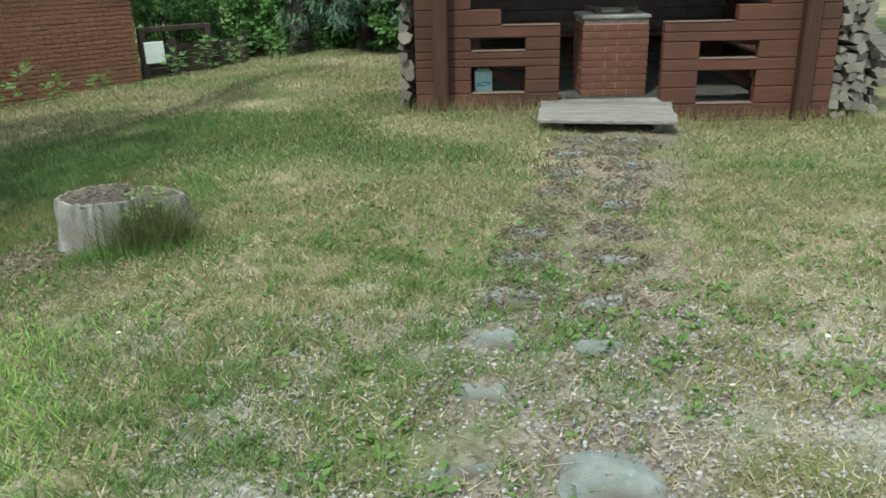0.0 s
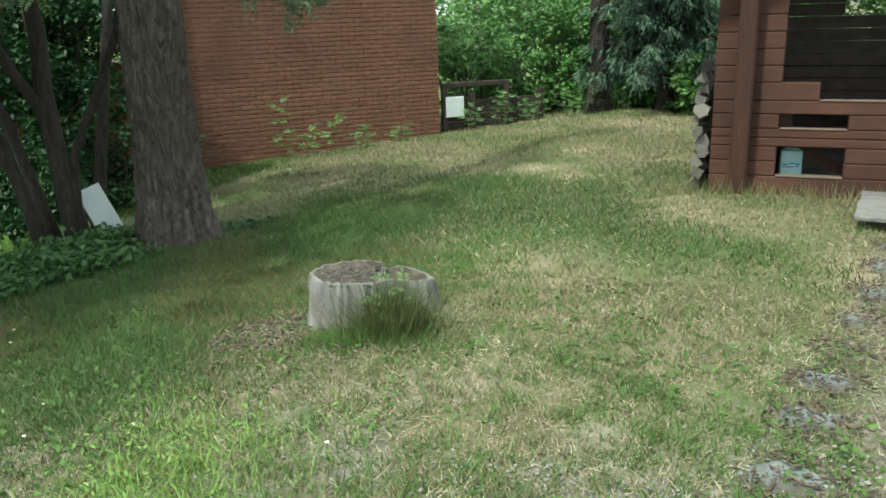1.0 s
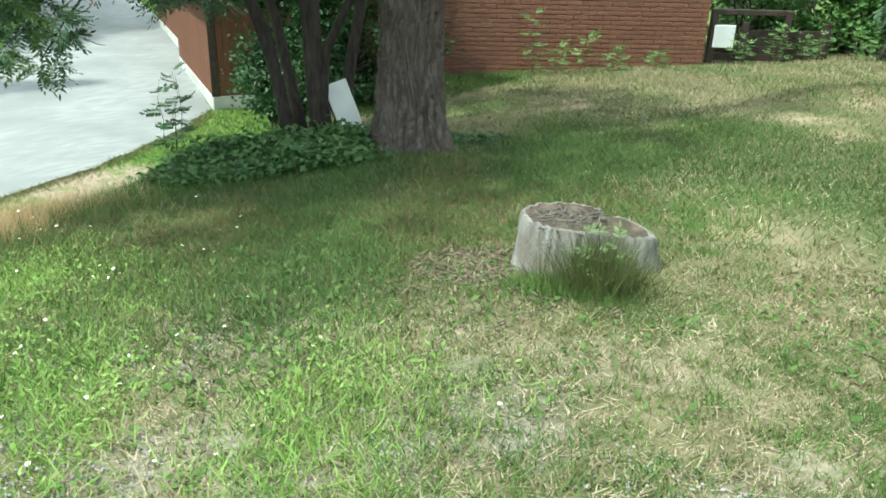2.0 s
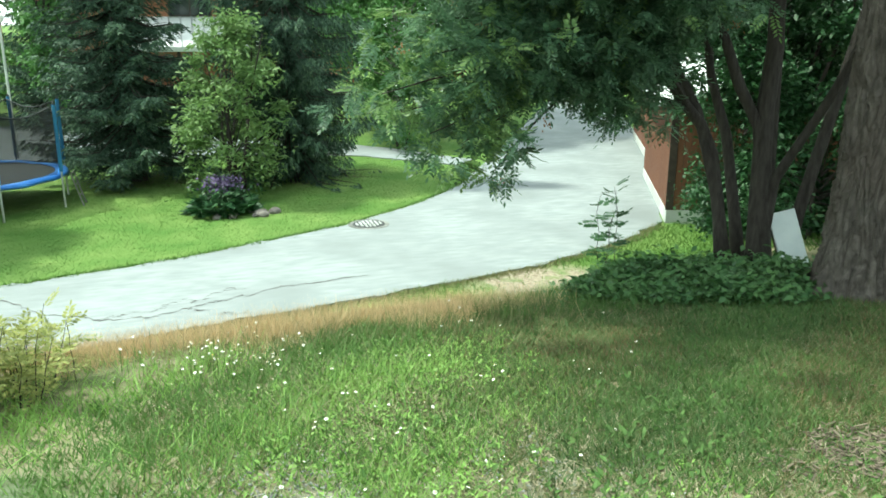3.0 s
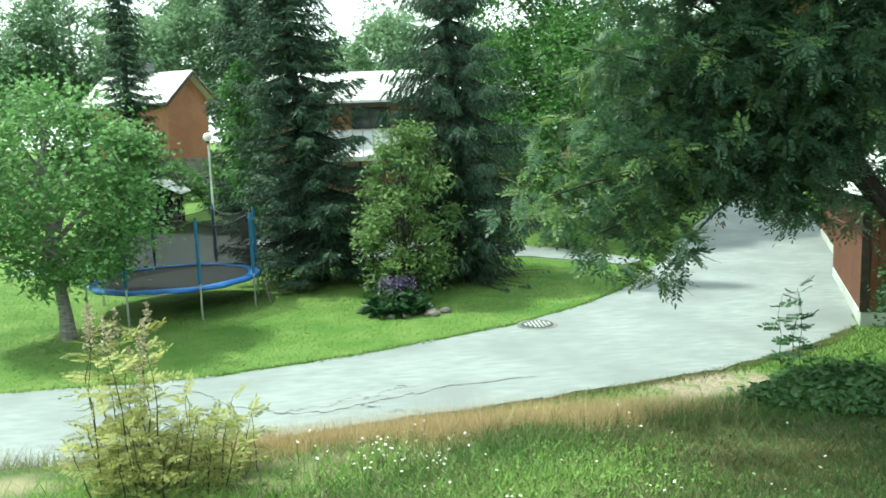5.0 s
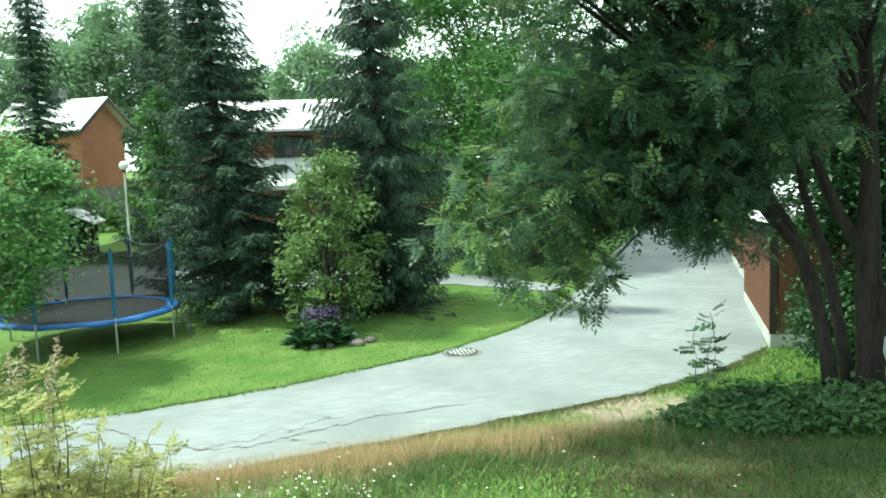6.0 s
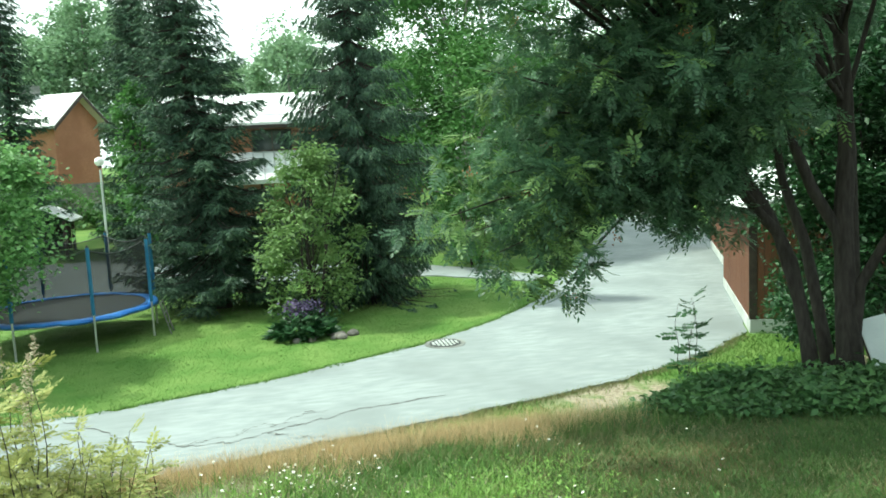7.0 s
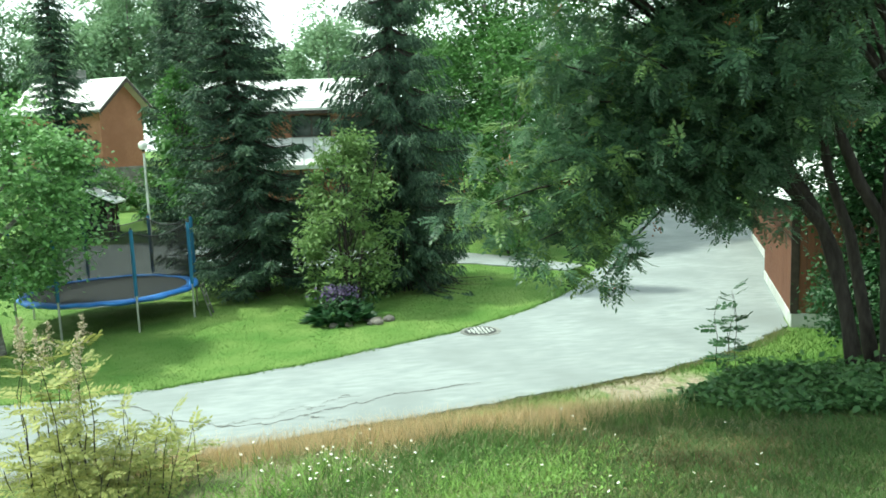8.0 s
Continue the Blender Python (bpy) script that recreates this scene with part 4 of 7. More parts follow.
# ---- stump ----
def stump():
    s = thing("tree_stump", "weathered silver-grey tree stump with a rotten hollow top", "stump")
    cx, cy = -1.97, 5.64
    nA, nZ = 120, 14
    V, F = [], []
    g = hz(cx, cy) - 0.06
    top = 0.1

    def rad(a):
        r = 0.25 + 0.02 * math.sin(2 * a + 1)
        lobe = math.exp(-((math.atan2(math.sin(a - 0.45), math.cos(a - 0.45))) / 0.42) ** 2)
        return r + 0.2 * lobe + 0.012 * noise.noise((math.cos(a) * 6, math.sin(a) * 6, 3)) + 0.01 * noise.noise((math.cos(a) * 17, math.sin(a) * 17, 9)) - 0.03 * max(0, noise.noise((math.cos(a) * 9, math.sin(a) * 9, 21)) - 0.25)
    for j in range(nZ):
        t = j / (nZ - 1)
        for i in range(nA):
            a = 2 * math.pi * i / nA
            lobe = math.exp(-((math.atan2(math.sin(a - 0.45), math.cos(a - 0.45))) / 0.42) ** 2)
            tp = top - 0.06 * lobe + 0.008 * noise.noise((math.cos(a) * 5, math.sin(a) * 5, 1)) - 0.05 * math.exp(-(math.atan2(math.sin(a - 1.15), math.cos(a - 1.15)) / 0.12) ** 2)
            fl = 1 + 0.14 * (1 - t) ** 2.2 + 0.05 * (1 - t) * math.sin(5 * a + 1)
            r = rad(a) * fl * (1 - 0.04 * max(0, t - 0.88) / 0.12) + 0.008 * noise.noise((a * 9, t * 1.2, 5))
            V.append((cx + math.cos(a) * r, cy + math.sin(a) * r, g + (tp - g) * t))
    for j in range(nZ - 1):
        for i in range(nA):
            k = (i + 1) % nA
            F.append((j * nA + i, j * nA + k, (j + 1) * nA + k, (j + 1) * nA + i))
    part("trunk", Shape().add(V, F), M["stump"], s, smooth=True)
    V2, F2 = [], []
    nR = 12
    for j in range(nR + 1):
        q = 1 - j / nR
        for i in range(nA):
            a = 2 * math.pi * i / nA
            b = V[(nZ - 1) * nA + i]
            dip = -0.016 * smooth01(0.95, 0.6, q) + 0.014 * noise.noise((math.cos(a) * q * 9, math.sin(a) * q * 9, 7)) * (1 if q < 0.98 else 0)
            V2.append((cx + (b[0] - cx) * q, cy + (b[1] - cy) * q, (b[2] * q + top * (1 - q)) + float(dip)))
    for j in range(nR):
        for i in range(nA):
            k = (i + 1) % nA
            F2.append((j * nA + i, j * nA + k, (j + 1) * nA + k, (j + 1) * nA + i))
    rim = nA
    part("rim", Shape().add(V2[:2 * nA], F2[:rim]), M["stump"], s, "silver-grey sawn rim", smooth=True)
    part("hollow_top", Shape().add(V2, F2[rim:]), M["stump_top"], s, "rotten brown hollow with dry chips", smooth=True)
    ch = Shape()
    for k in range(150):
        a, r = random.uniform(0, 6.28), 0.22 * math.sqrt(random.random())
        m = Matrix.Translation((cx + r * math.cos(a), cy + r * math.sin(a), top - 0.014)) @ Euler((random.uniform(-0.3, 0.3), random.uniform(-0.3, 0.3), random.uniform(0, 6))).to_matrix().to_4x4()
        l = random.uniform(0.015, 0.05)
        ch.box((-l, -0.004, -0.003), (l, 0.004, 0.003), m)
    part("rotten_wood", ch, M["split"], s)


stump()


def litter(name, cx, cy, rx, ry, n, material, label):
    s = Shape()
    for k in range(n):
        a, r = random.uniform(0, 6.28), math.sqrt(random.random())
        x, y = cx + rx * r * math.cos(a), cy + ry * r * math.sin(a)
        l, w = random.uniform(0.005, 0.024) * random.choice((0.6, 1, 1, 1.4)), random.uniform(0.0015, 0.006)
        m = Matrix.Translation((x, y, hz(x, y) + random.uniform(0.005, 0.035))) @ Euler((random.uniform(-0.6, 0.6), random.uniform(-0.6, 0.6), random.uniform(0, 6))).to_matrix().to_4x4()
        s.box((-l, -w, -0.002), (l, w, 0.002), m)
    tagged(part(name, s, material), label, "litter", kind="stuff")


litter("bark_litter", -2.4, 5.35, 0.36, 0.32, 700, M["soil"], "dry brown bark litter beside the stump")
litter("bark_litter", -2.1, 4.9, 0.5, 0.3, 220, M["soil"], "dry brown bark litter in thin grass")
for k, (sx, sy, sw) in enumerate(SLABS[5:]):
    litter("soil_crumbs", sx, sy - 0.02, sw * 0.72, sw * 0.75, 130, M["fibre"], "brown soil and dead grass round a sunken slab")
litter("dead_leaves", -1.0, 4.5, 3.2, 2.6, 420, M["soil"], "scattered dead leaves and twigs in the lawn")
litter("dead_leaves", 1.6, 5.0, 2.0, 3.0, 300, M["soil"], "scattered dead leaves and twigs in the lawn")
litter("needle_litter", -22.0, 1.1, 1.3, 1.7, 900, M["soil"], "brown needle litter under the spruce")
litter("needle_litter", -21.3, 4.9, 1.3, 1.7, 800, M["soil"], "brown needle litter under the drooping spruce")


def pebbles():
    rng = np.random.default_rng(8)
    s = Shape()
    for k in range(9000):
        x, y = rng.uniform(-3.2, 3.6), rng.uniform(1.9, 5.6)
        if noise.noise((x * 1.1, y * 1.1, 4)) < -0.1 + 0.25 * max(0, y - 3.8) - 0.1 * (x > 0.4):
            continue
        r = rng.uniform(0.004, 0.013)
        z = hz(x, y) + r * 0.4
        V = [(x + r * rng.uniform(0.7, 1.3), y, z), (x - r * rng.uniform(0.7, 1.3), y, z), (x, y + r * rng.uniform(0.7, 1.3), z), (x, y - r * rng.uniform(0.7, 1.3), z), (x, y, z + r * 0.7)]
        s.add(V, [(0, 2, 4), (2, 1, 4), (1, 3, 4), (3, 0, 4)])
    for k in range(8600):
        x, y = (rng.normal(-2.55, 0.42), rng.normal(2.72, 0.2)) if k % 9 == 0 else (rng.uniform(-0.9, 3.4), rng.uniform(2.0, 4.3))
        if any((x - sx) ** 2 + (y - sy) ** 2 < (0.5 * sw) ** 2 for sx, sy, sw in SLABS[:6]):
            continue
        r = rng.uniform(0.003, 0.008)
        z = hz(x, y) + 0.012 + r * 0.3
        V = [(x + r * rng.uniform(0.7, 1.3), y, z), (x - r * rng.uniform(0.7, 1.3), y, z), (x, y + r * rng.uniform(0.7, 1.3), z), (x, y - r * rng.uniform(0.7, 1.3), z), (x, y, z + r * 0.7), (x, y, z - 0.02)]
        s.add(V, [(0, 2, 4), (2, 1, 4), (1, 3, 4), (3, 0, 4), (2, 0, 5), (1, 2, 5), (3, 1, 5), (0, 3, 5)])
    m = mat("gravel_stones", (0.14, 0.142, 0.145), (0.4, 0.4, 0.4), 3, 0.8, 0, island=0.85)
    tagged(part("gravel", s, m), "fine grey gravel showing through the thin grass", "gravel", kind="stuff")


pebbles()


# ---- plants ----
def rot_frames(rng, n, tilt):
    """n random frames: forward, side and up vectors, forward within tilt of level."""
    a = rng.uniform(0, 2 * np.pi, n)
    e = rng.uniform(-tilt, tilt, n)
    f = np.stack([np.cos(a) * np.cos(e), np.sin(a) * np.cos(e), np.sin(e)], -1)
    s = np.stack([-np.sin(a), np.cos(a), np.zeros(n)], -1)
    return f, s, np.cross(f, s)


def leaves_mesh(name, pos, size, rng, material, droop=0.3, fold=0.25, aspect=0.5, dirs=None):
    """Loose leaves: each a folded pointed blade of four corners and a midrib."""
    n = len(pos)
    f, s, u = rot_frames(rng, n, 0.8)
    f[:, 2] -= droop
    f /= np.linalg.norm(f, axis=1)[:, None]
    if dirs is not None:
        f = dirs
        s = np.cross(f, np.array([0.1, 0.05, 1.0]))
        s /= np.linalg.norm(s, axis=1)[:, None] + 1e-6
    u = np.cross(f, s)
    sz = (size * rng.uniform(0.65, 1.3, n))[:, None]
    roll = rng.uniform(-0.9, 0.9, n)[:, None]
    s2 = s * np.cos(roll) + u * np.sin(roll)
    u2 = -s * np.sin(roll) + u * np.cos(roll)
    base, tip = pos, pos + f * sz
    mid = pos + f * sz * 0.45
    l = mid + s2 * sz * aspect / 2 + u2 * sz * fold * 0.4
    r = mid - s2 * sz * aspect / 2 + u2 * sz * fold * 0.4
    v = np.stack([base, l, tip, r], 1)
    return tri_mesh(name, v, [(0, 1, 2), (0, 2, 3)], material)


def pinnate_mesh(name, pos, dirs, length, rng, material, pairs=6, leaflet=0.3, width=0.34):
    """Compound leaves: pairs of narrow leaflets along a drooping rib, and one at its end."""
    n = len(pos)
    L = (length * rng.uniform(0.7, 1.2, n))
    out = []
    side = np.cross(dirs, np.array([0.05, 0.03, 1.0]))
    side /= np.linalg.norm(side, axis=1)[:, None] + 1e-6
    up = np.cross(side, dirs)
    tw = rng.uniform(-0.7, 0.7, n)[:, None]
    side, up = side * np.cos(tw) + up * np.sin(tw), -side * np.sin(tw) + up * np.cos(tw)
    for k in range(pairs):
        t = (k + 1.2) / (pairs + 1.2)
        c = pos + dirs * (L * t)[:, None] - np.array([0, 0, 1.0]) * (L * 0.22 * t * t)[:, None]
        ll = (L * leaflet * (1 - 0.35 * abs(t - 0.45)))[:, None]
        for sg in (-1, 1):
            d = side * sg * 0.86 + dirs * 0.5 - up * 0.16 + rng.normal(0, 0.1, (n, 3))
            d /= np.linalg.norm(d, axis=1)[:, None]
            w = np.cross(d, up)
            w /= np.linalg.norm(w, axis=1)[:, None] + 1e-6
            out.append(np.stack([c, c + d * ll * 0.5 + w * ll * width / 2, c + d * ll, c + d * ll * 0.5 - w * ll * width / 2], 1))
    c = pos + dirs * L[:, None] - np.array([0, 0, 1.0]) * (L * 0.22)[:, None]
    ll = (L * leaflet)[:, None]
    out.append(np.stack([c, c + dirs * ll * 0.5 + side * ll * width / 2, c + dirs * ll, c + dirs * ll * 0.5 - side * ll * width / 2], 1))
    v = np.concatenate(out, 0)
    return tri_mesh(name, v, [(0, 1, 2, 3)], material)


def branch_points(p0, p1, sag, n=7, wig=0.05):
    p0, p1 = Vector(p0), Vector(p1)
    L = (p1 - p0).length
    return [p0.lerp(p1, t) + Vector((random.uniform(-wig, wig) * L * t, random.uniform(-wig, wig) * L * t, -sag * L * t * t)) for t in [i / (n - 1) for i in range(n)]]


def crown_cloud(rng, centre, radii, n, clumps, hollow=0.5, low=-1.0):
    """Points of a crown: clumps of leaves spread over an uneven ellipsoid, with gaps."""
    d = rng.normal(size=(clumps, 3))
    d /= np.linalg.norm(d, axis=1)[:, None]
    d[:, 2] = np.maximum(d[:, 2], low + rng.uniform(0, 0.2, clumps))
    r = rng.uniform(hollow, 1.05, clumps) ** 0.6
    c = np.array(centre) + d * r[:, None] * np.array(radii)
    idx = rng.integers(0, clumps, n)
    cs = rng.uniform(0.12, 0.3, clumps) * float(np.mean(radii))
    off = rng.normal(size=(n, 3)) * cs[idx][:, None] * np.array([1, 1, 0.7]) * 0.62
    return c[idx] + off, c


def broadleaf(name, label, x, y, h, radii, zc, n, clumps, leaf, material, bark=M["bark_dark"], trunk=0.12, seed=1, stems=1, group="", aspect=0.55, z=None, cat="tree"):
    rng = np.random.default_rng(seed)
    t = thing(name, label, cat, group)
    g = hz(x, y) if z is None else z
    pts, centres = crown_cloud(rng, (x, y, g + zc), radii, n, clumps)
    pts[:, 2] = np.maximum(pts[:, 2], g + 0.12)
    part("crown", leaves_mesh("crown", pts, leaf, rng, material, aspect=aspect), material, t)
    for k in range(stems):
        a = 6.28 * k / stems + 0.5
        b0 = Vector((x + (0.12 * math.cos(a) if stems > 1 else 0), y + (0.12 * math.sin(a) if stems > 1 else 0), g - 0.15))
        tip = Vector((x + random.uniform(-0.3, 0.3) * radii[0] + (0.5 * radii[0] * math.cos(a) if stems > 1 else 0), y + random.uniform(-0.3, 0.3) * radii[1] + (0.5 * radii[1] * math.sin(a) if stems > 1 else 0), g + h * 0.9))
        ps = branch_points(b0, tip, 0, 8, 0.04)
        part("trunk" if stems == 1 else "stem", Shape().tube(ps, [trunk * (1.25 if i == 0 else 1) * (1 - 0.85 * i / 7) for i in range(8)], 9), bark, t)
    for c in centres[:: max(1, clumps // 16)]:
        zz = g + max(0.25 * h, (c[2] - g) * 0.55)
        ps = branch_points((x, y, zz), c, 0.08, 5, 0.06)
        part("limb", Shape().tube(ps, [trunk * 0.4 * (1 - 0.85 * i / 4) for i in range(5)], 5, False), bark, t)
    return t


def spruce(x, y, h, r0, seed, label, droop=0.35, dens=1.0, z0=0.5, z=None, step=0.24, lean=0.0):
    rng = np.random.default_rng(seed)
    t = thing("spruce_tree", label, "spruce", "spruces")
    g = hz(x, y) if z is None else z
    part("trunk", Shape().tube([(x, y, g - 0.2), (x, y, g + 0.3), (x, y - lean * h * 0.5, g + h * 0.5), (x, y - lean * h, g + h)], [0.26, 0.19, 0.11, 0.012], 10), M["bark_dark"], t)
    br = Shape()
    P, D, S, TIP = [], [], [], []
    hang = 0.55 if droop > 0.5 else 0.0
    zz = z0
    while zz < h * 0.99:
        q = 1 - zz / h
        R = r0 * (q ** 0.95) * rng.uniform(0.72, 1.15) + 0.05
        nb = max(5, int((5 + 9 * q) * dens))
        a0 = rng.uniform(0, 6.28)
        for k in range(nb):
            a = a0 + 6.28 * k / nb + rng.uniform(-0.25, 0.25)
            L = R * rng.choice([0.55, 0.8, 0.95, 1.05, 1.2])
            u = np.array([math.cos(a), math.sin(a), 0])
            m = max(4, int(L * 7))
            tt = np.linspace(0.12, 1, m)
            sag = droop * (0.35 + q)
            zs = g + zz - sag * L * (1.5 * tt - 0.75 * tt ** 2) + 0.12 * L * tt ** 3
            c = np.array([x, y - lean * zz, 0]) + u * (L * tt)[:, None]
            c[:, 2] = zs
            br.tube([tuple(c[0]), tuple(c[m // 2]), tuple(c[-1])], [0.022, 0.014, 0.004], 4, False)
            w = np.array([-u[1], u[0], 0])
            for j in range(m):
                span = (0.12 + 0.42 * L * 0.45 * (1 - tt[j]) + 0.1)
                for sg in (-1, 1, 0):
                    P.append(c[j])
                    D.append(u * 0.75 + w * sg * rng.uniform(0.5, 1.0) + np.array([0, 0, -rng.uniform(0.1, 0.75) - hang]))
                    TIP.append(tt[j])
                    S.append(span * rng.uniform(0.7, 1.25))
        zz += (step + 0.12 * q) * (1.0 if zz < h * 0.85 else 0.7)
    part("branch_work", br, M["bark_dark"], t)
    P, D, S = np.array(P), np.array(D), np.array(S)
    D /= np.linalg.norm(D, axis=1)[:, None]
    outs = []
    for k in range(7):
        tk = 0.08 + 0.145 * k
        base = P + D * (S * tk)[:, None]
        base[:, 2] -= S * 0.25 * tk * tk
        for sg in (-1, 1):
            d = D * 0.8 + np.cross(D, np.array([0, 0, 1.0])) * sg * 0.6 + rng.normal(0, 0.22, D.shape)
            d[:, 2] -= 0.15
            d /= np.linalg.norm(d, axis=1)[:, None]
            l = rng.uniform(0.06, 0.135, len(P))[:, None]
            w = np.cross(d, rng.normal(size=D.shape))
            w /= np.linalg.norm(w, axis=1)[:, None]
            outs.append(np.stack([base - w * 0.013, base + w * 0.013, base + d * l + w * 0.006, base + d * l - w * 0.006], 1))
    v = np.concatenate(outs, 0)
    cut = rng.random(len(v)) < np.tile(np.where(np.array(TIP) > 0.75, 0.4, 0.03), 14)
    part("foliage", tri_mesh("foliage", v[~cut], [(0, 1, 2, 3)], M["needle"]), M["needle"], t)
    part("young_growth", tri_mesh("young_growth", v[cut], [(0, 1, 2, 3)], M["needle_tip"]), M["needle_tip"], t, "lighter young shoots")
    return t


def bark_trunk(cx, cy, g, h, r_at, nA, nZ, seed, lean=(0, 0)):
    """A trunk with furrowed bark plates: vertical ridges broken by cross cracks."""
    rng = np.random.default_rng(seed)
    zs = np.r_[np.linspace(-0.15, 3.0, int(nZ * 0.75)), np.linspace(3.1, h, int(nZ * 0.25))]
    A = np.linspace(0, 2 * np.pi, nA, endpoint=False)
    cells, tall = 25, 0.3
    jit = rng.uniform(0.05, 0.95, (cells, 200, 2))
    rise = rng.uniform(-0.4, 1.0, (cells, 200))
    V = []
    for z in zs:
        u = A / (2 * np.pi) * cells + 0.3 * np.sin(z * 2.1 + A * 2) + 0.22 * np.sin(z * 6.3 + A * 7 + 1)
        w = np.full(nA, z / tall + 40) + 0.3 * np.sin(A * 9 + z * 3) + 0.2 * np.sin(A * 23 - z * 11)
        iu, iw = np.floor(u).astype(int), np.floor(w).astype(int)
        f1, f2, top = np.full(nA, 9.0), np.full(nA, 9.0), np.zeros(nA)
        for du in (-1, 0, 1):
            for dw in (-1, 0, 1):
                cu, cw = (iu + du) % cells, (iw + dw) % 200
                dist = np.hypot(iu + du + jit[cu, cw, 0] - u, 0.8 * (iw + dw + jit[cu, cw, 1] - w))
                near_ = dist < f1
                f2 = np.where(near_, f1, np.minimum(f2, dist))
                top = np.where(near_, rise[cu, cw], top)
                f1 = np.where(near_, dist, f1)
        e = np.clip((f2 - f1) / 0.42, 0, 1)
        d = (0.026 + 0.012 * top) * e * e * (3 - 2 * e) + 0.004 * np.sin(u * 9 + z * 31) * e + 0.006 * np.sin(u * 4.3 + 3 * np.sin(z * 17)) * np.sin(z * 41 + u * 2) + rng.normal(0, 0.0035, nA)
        r = r_at(z, A) + d
        V.append(np.stack([cx + lean[0] * z + r * np.cos(A), cy + lean[1] * z + r * np.sin(A), np.full(nA, g + z)], -1))
    V = np.concatenate(V, 0)
    n = len(zs)
    i = np.arange((n - 1) * nA)
    j, k = i // nA, i % nA
    F = np.stack([j * nA + k, j * nA + (k + 1) % nA, (j + 1) * nA + (k + 1) % nA, (j + 1) * nA + k], -1)
    return Shape().add([tuple(q) for q in V.tolist()], [tuple(q) for q in F.tolist()])


def needle_crown(x, y, g, z0, z1, r, n_br, seed, parent, start=0.0):
    rng = np.random.default_rng(seed)
    P, D = [], []
    for k in range(n_br):
        zz = z0 + (z1 - z0) * rng.random()
        a = rng.uniform(0, 6.28)
        L = r * rng.uniform(0.5, 1.1) * (1.15 - 0.7 * (zz - z0) / (z1 - z0))
        end = Vector((x + math.cos(a) * L, y + math.sin(a) * L, g + zz + rng.uniform(-0.5, 0.9)))
        ps = branch_points((x, y, g + zz), end, 0.08, 6, 0.06)
        part("limb", Shape().tube(ps, [0.05 * (1 - 0.85 * i / 5) for i in range(6)], 5, False), M["bark"], parent)
        for j in range(26):
            t = rng.uniform(0.3, 1.0)
            c = np.array((x, y, g + zz)) * (1 - t) + np.array(end) * t
            P.append(c + rng.normal(0, 0.2, 3))
            D.append(rng.normal(size=3))
    P, D = np.array(P), np.array(D)
    outs = []
    for k in range(14):
        d = D + rng.normal(0, 0.9, D.shape)
        d /= np.linalg.norm(d, axis=1)[:, None]
        w = np.cross(d, rng.normal(size=D.shape))
        w /= np.linalg.norm(w, axis=1)[:, None]
        l = rng.uniform(0.1, 0.24, len(P))[:, None]
        outs.append(np.stack([P - w * 0.012, P + w * 0.012, P + d * l], 1))
    m = tri_mesh("crown", np.concatenate(outs, 0), [(0, 1, 2)], M["needle_tip"])
    part("crown", m, M["needle_tip"], parent)


def pine(x, y, h, r, seed, label, z0, z1, rc, nb, nA=150, nZ=150, bark="bark"):
    t = thing("pine_tree", label, "pine tree", "pines")
    g = hz(x, y)

    def r_at(z, A):
        flare = 0.45 * np.exp(-max(z, 0) / 0.3) * (1 + 0.35 * np.sin(4 * A + 1.0) + 0.15 * np.sin(7 * A))
        return r * (1 - 0.72 * max(z, 0) / h) * (1 + flare) - 0.03
    part("trunk", bark_trunk(x, y, g, h, r_at, nA, nZ, seed), M[bark], t, "thick furrowed grey-brown bark", smooth=True)
    needle_crown(x, y, g, z0, z1, rc, nb, seed + 1, t)
    return t


PINE = (-5.12, 7.82)
pine(*PINE, 13.0, 0.318, 4, "large pine with thick furrowed bark", 4.8, 8.0, 1.9, 7, 300, 400)
pine(-2.95, 17.6, 14.0, 0.19, 9, "slim pine at the edge of the yard", 5.0, 13.5, 2.6, 20, 60, 60, "bark_dark")


def low_pine_limb():
    """A low limb of the pine with hanging sprays of needles."""
    rng = np.random.default_rng(33)
    t = [o for o in bpy.data.objects if o.name == "pine_tree"][0]
    a, b = Vector((-5.0, 7.85, 3.3)), Vector((-3.3, 7.9, 1.75))
    P, D = [], []
    for k, (dx, dy, dz) in enumerate([(0, 0, 0), (-0.35, 0.25, -0.1), (0.25, -0.2, 0.2), (-0.1, 0.5, 0.1), (-0.6, -0.1, 0.1)]):
        e = b + Vector((dx, dy, dz))
        ps = branch_points(a, e, 0.06, 8, 0.03)
        part("limb", Shape().tube(ps, [0.03 * (1 - 0.85 * i / 7) for i in range(8)], 5, False), M["bark"], t)
        for j in range(60):
            u = rng.uniform(0.55, 1.0)
            c = np.array(ps[min(7, int(u * 7))]) + rng.normal(0, 0.06, 3)
            for q in range(5):
                P.append(c - np.array([0, 0, 0.075 * q * rng.uniform(0.6, 1.2)]) + rng.normal(0, 0.035, 3))
                D.append(np.array([0, 0, -0.7]) + rng.normal(0, 0.5, 3))
    P, D = np.array(P), np.array(D)
    outs = []
    for k in range(6):
        d = D + rng.normal(0, 0.5, D.shape)
        d /= np.linalg.norm(d, axis=1)[:, None]
        w = np.cross(d, rng.normal(size=D.shape))
        w /= np.linalg.norm(w, axis=1)[:, None]
        l = rng.uniform(0.05, 0.11, len(P))[:, None]
        outs.append(np.stack([P - w * 0.005, P + w * 0.005, P + d * l], 1))
    part("crown", tri_mesh("crown", np.concatenate(outs, 0), [(0, 1, 2)], M["needle_tip"]), M["needle_tip"], t)


low_pine_limb()


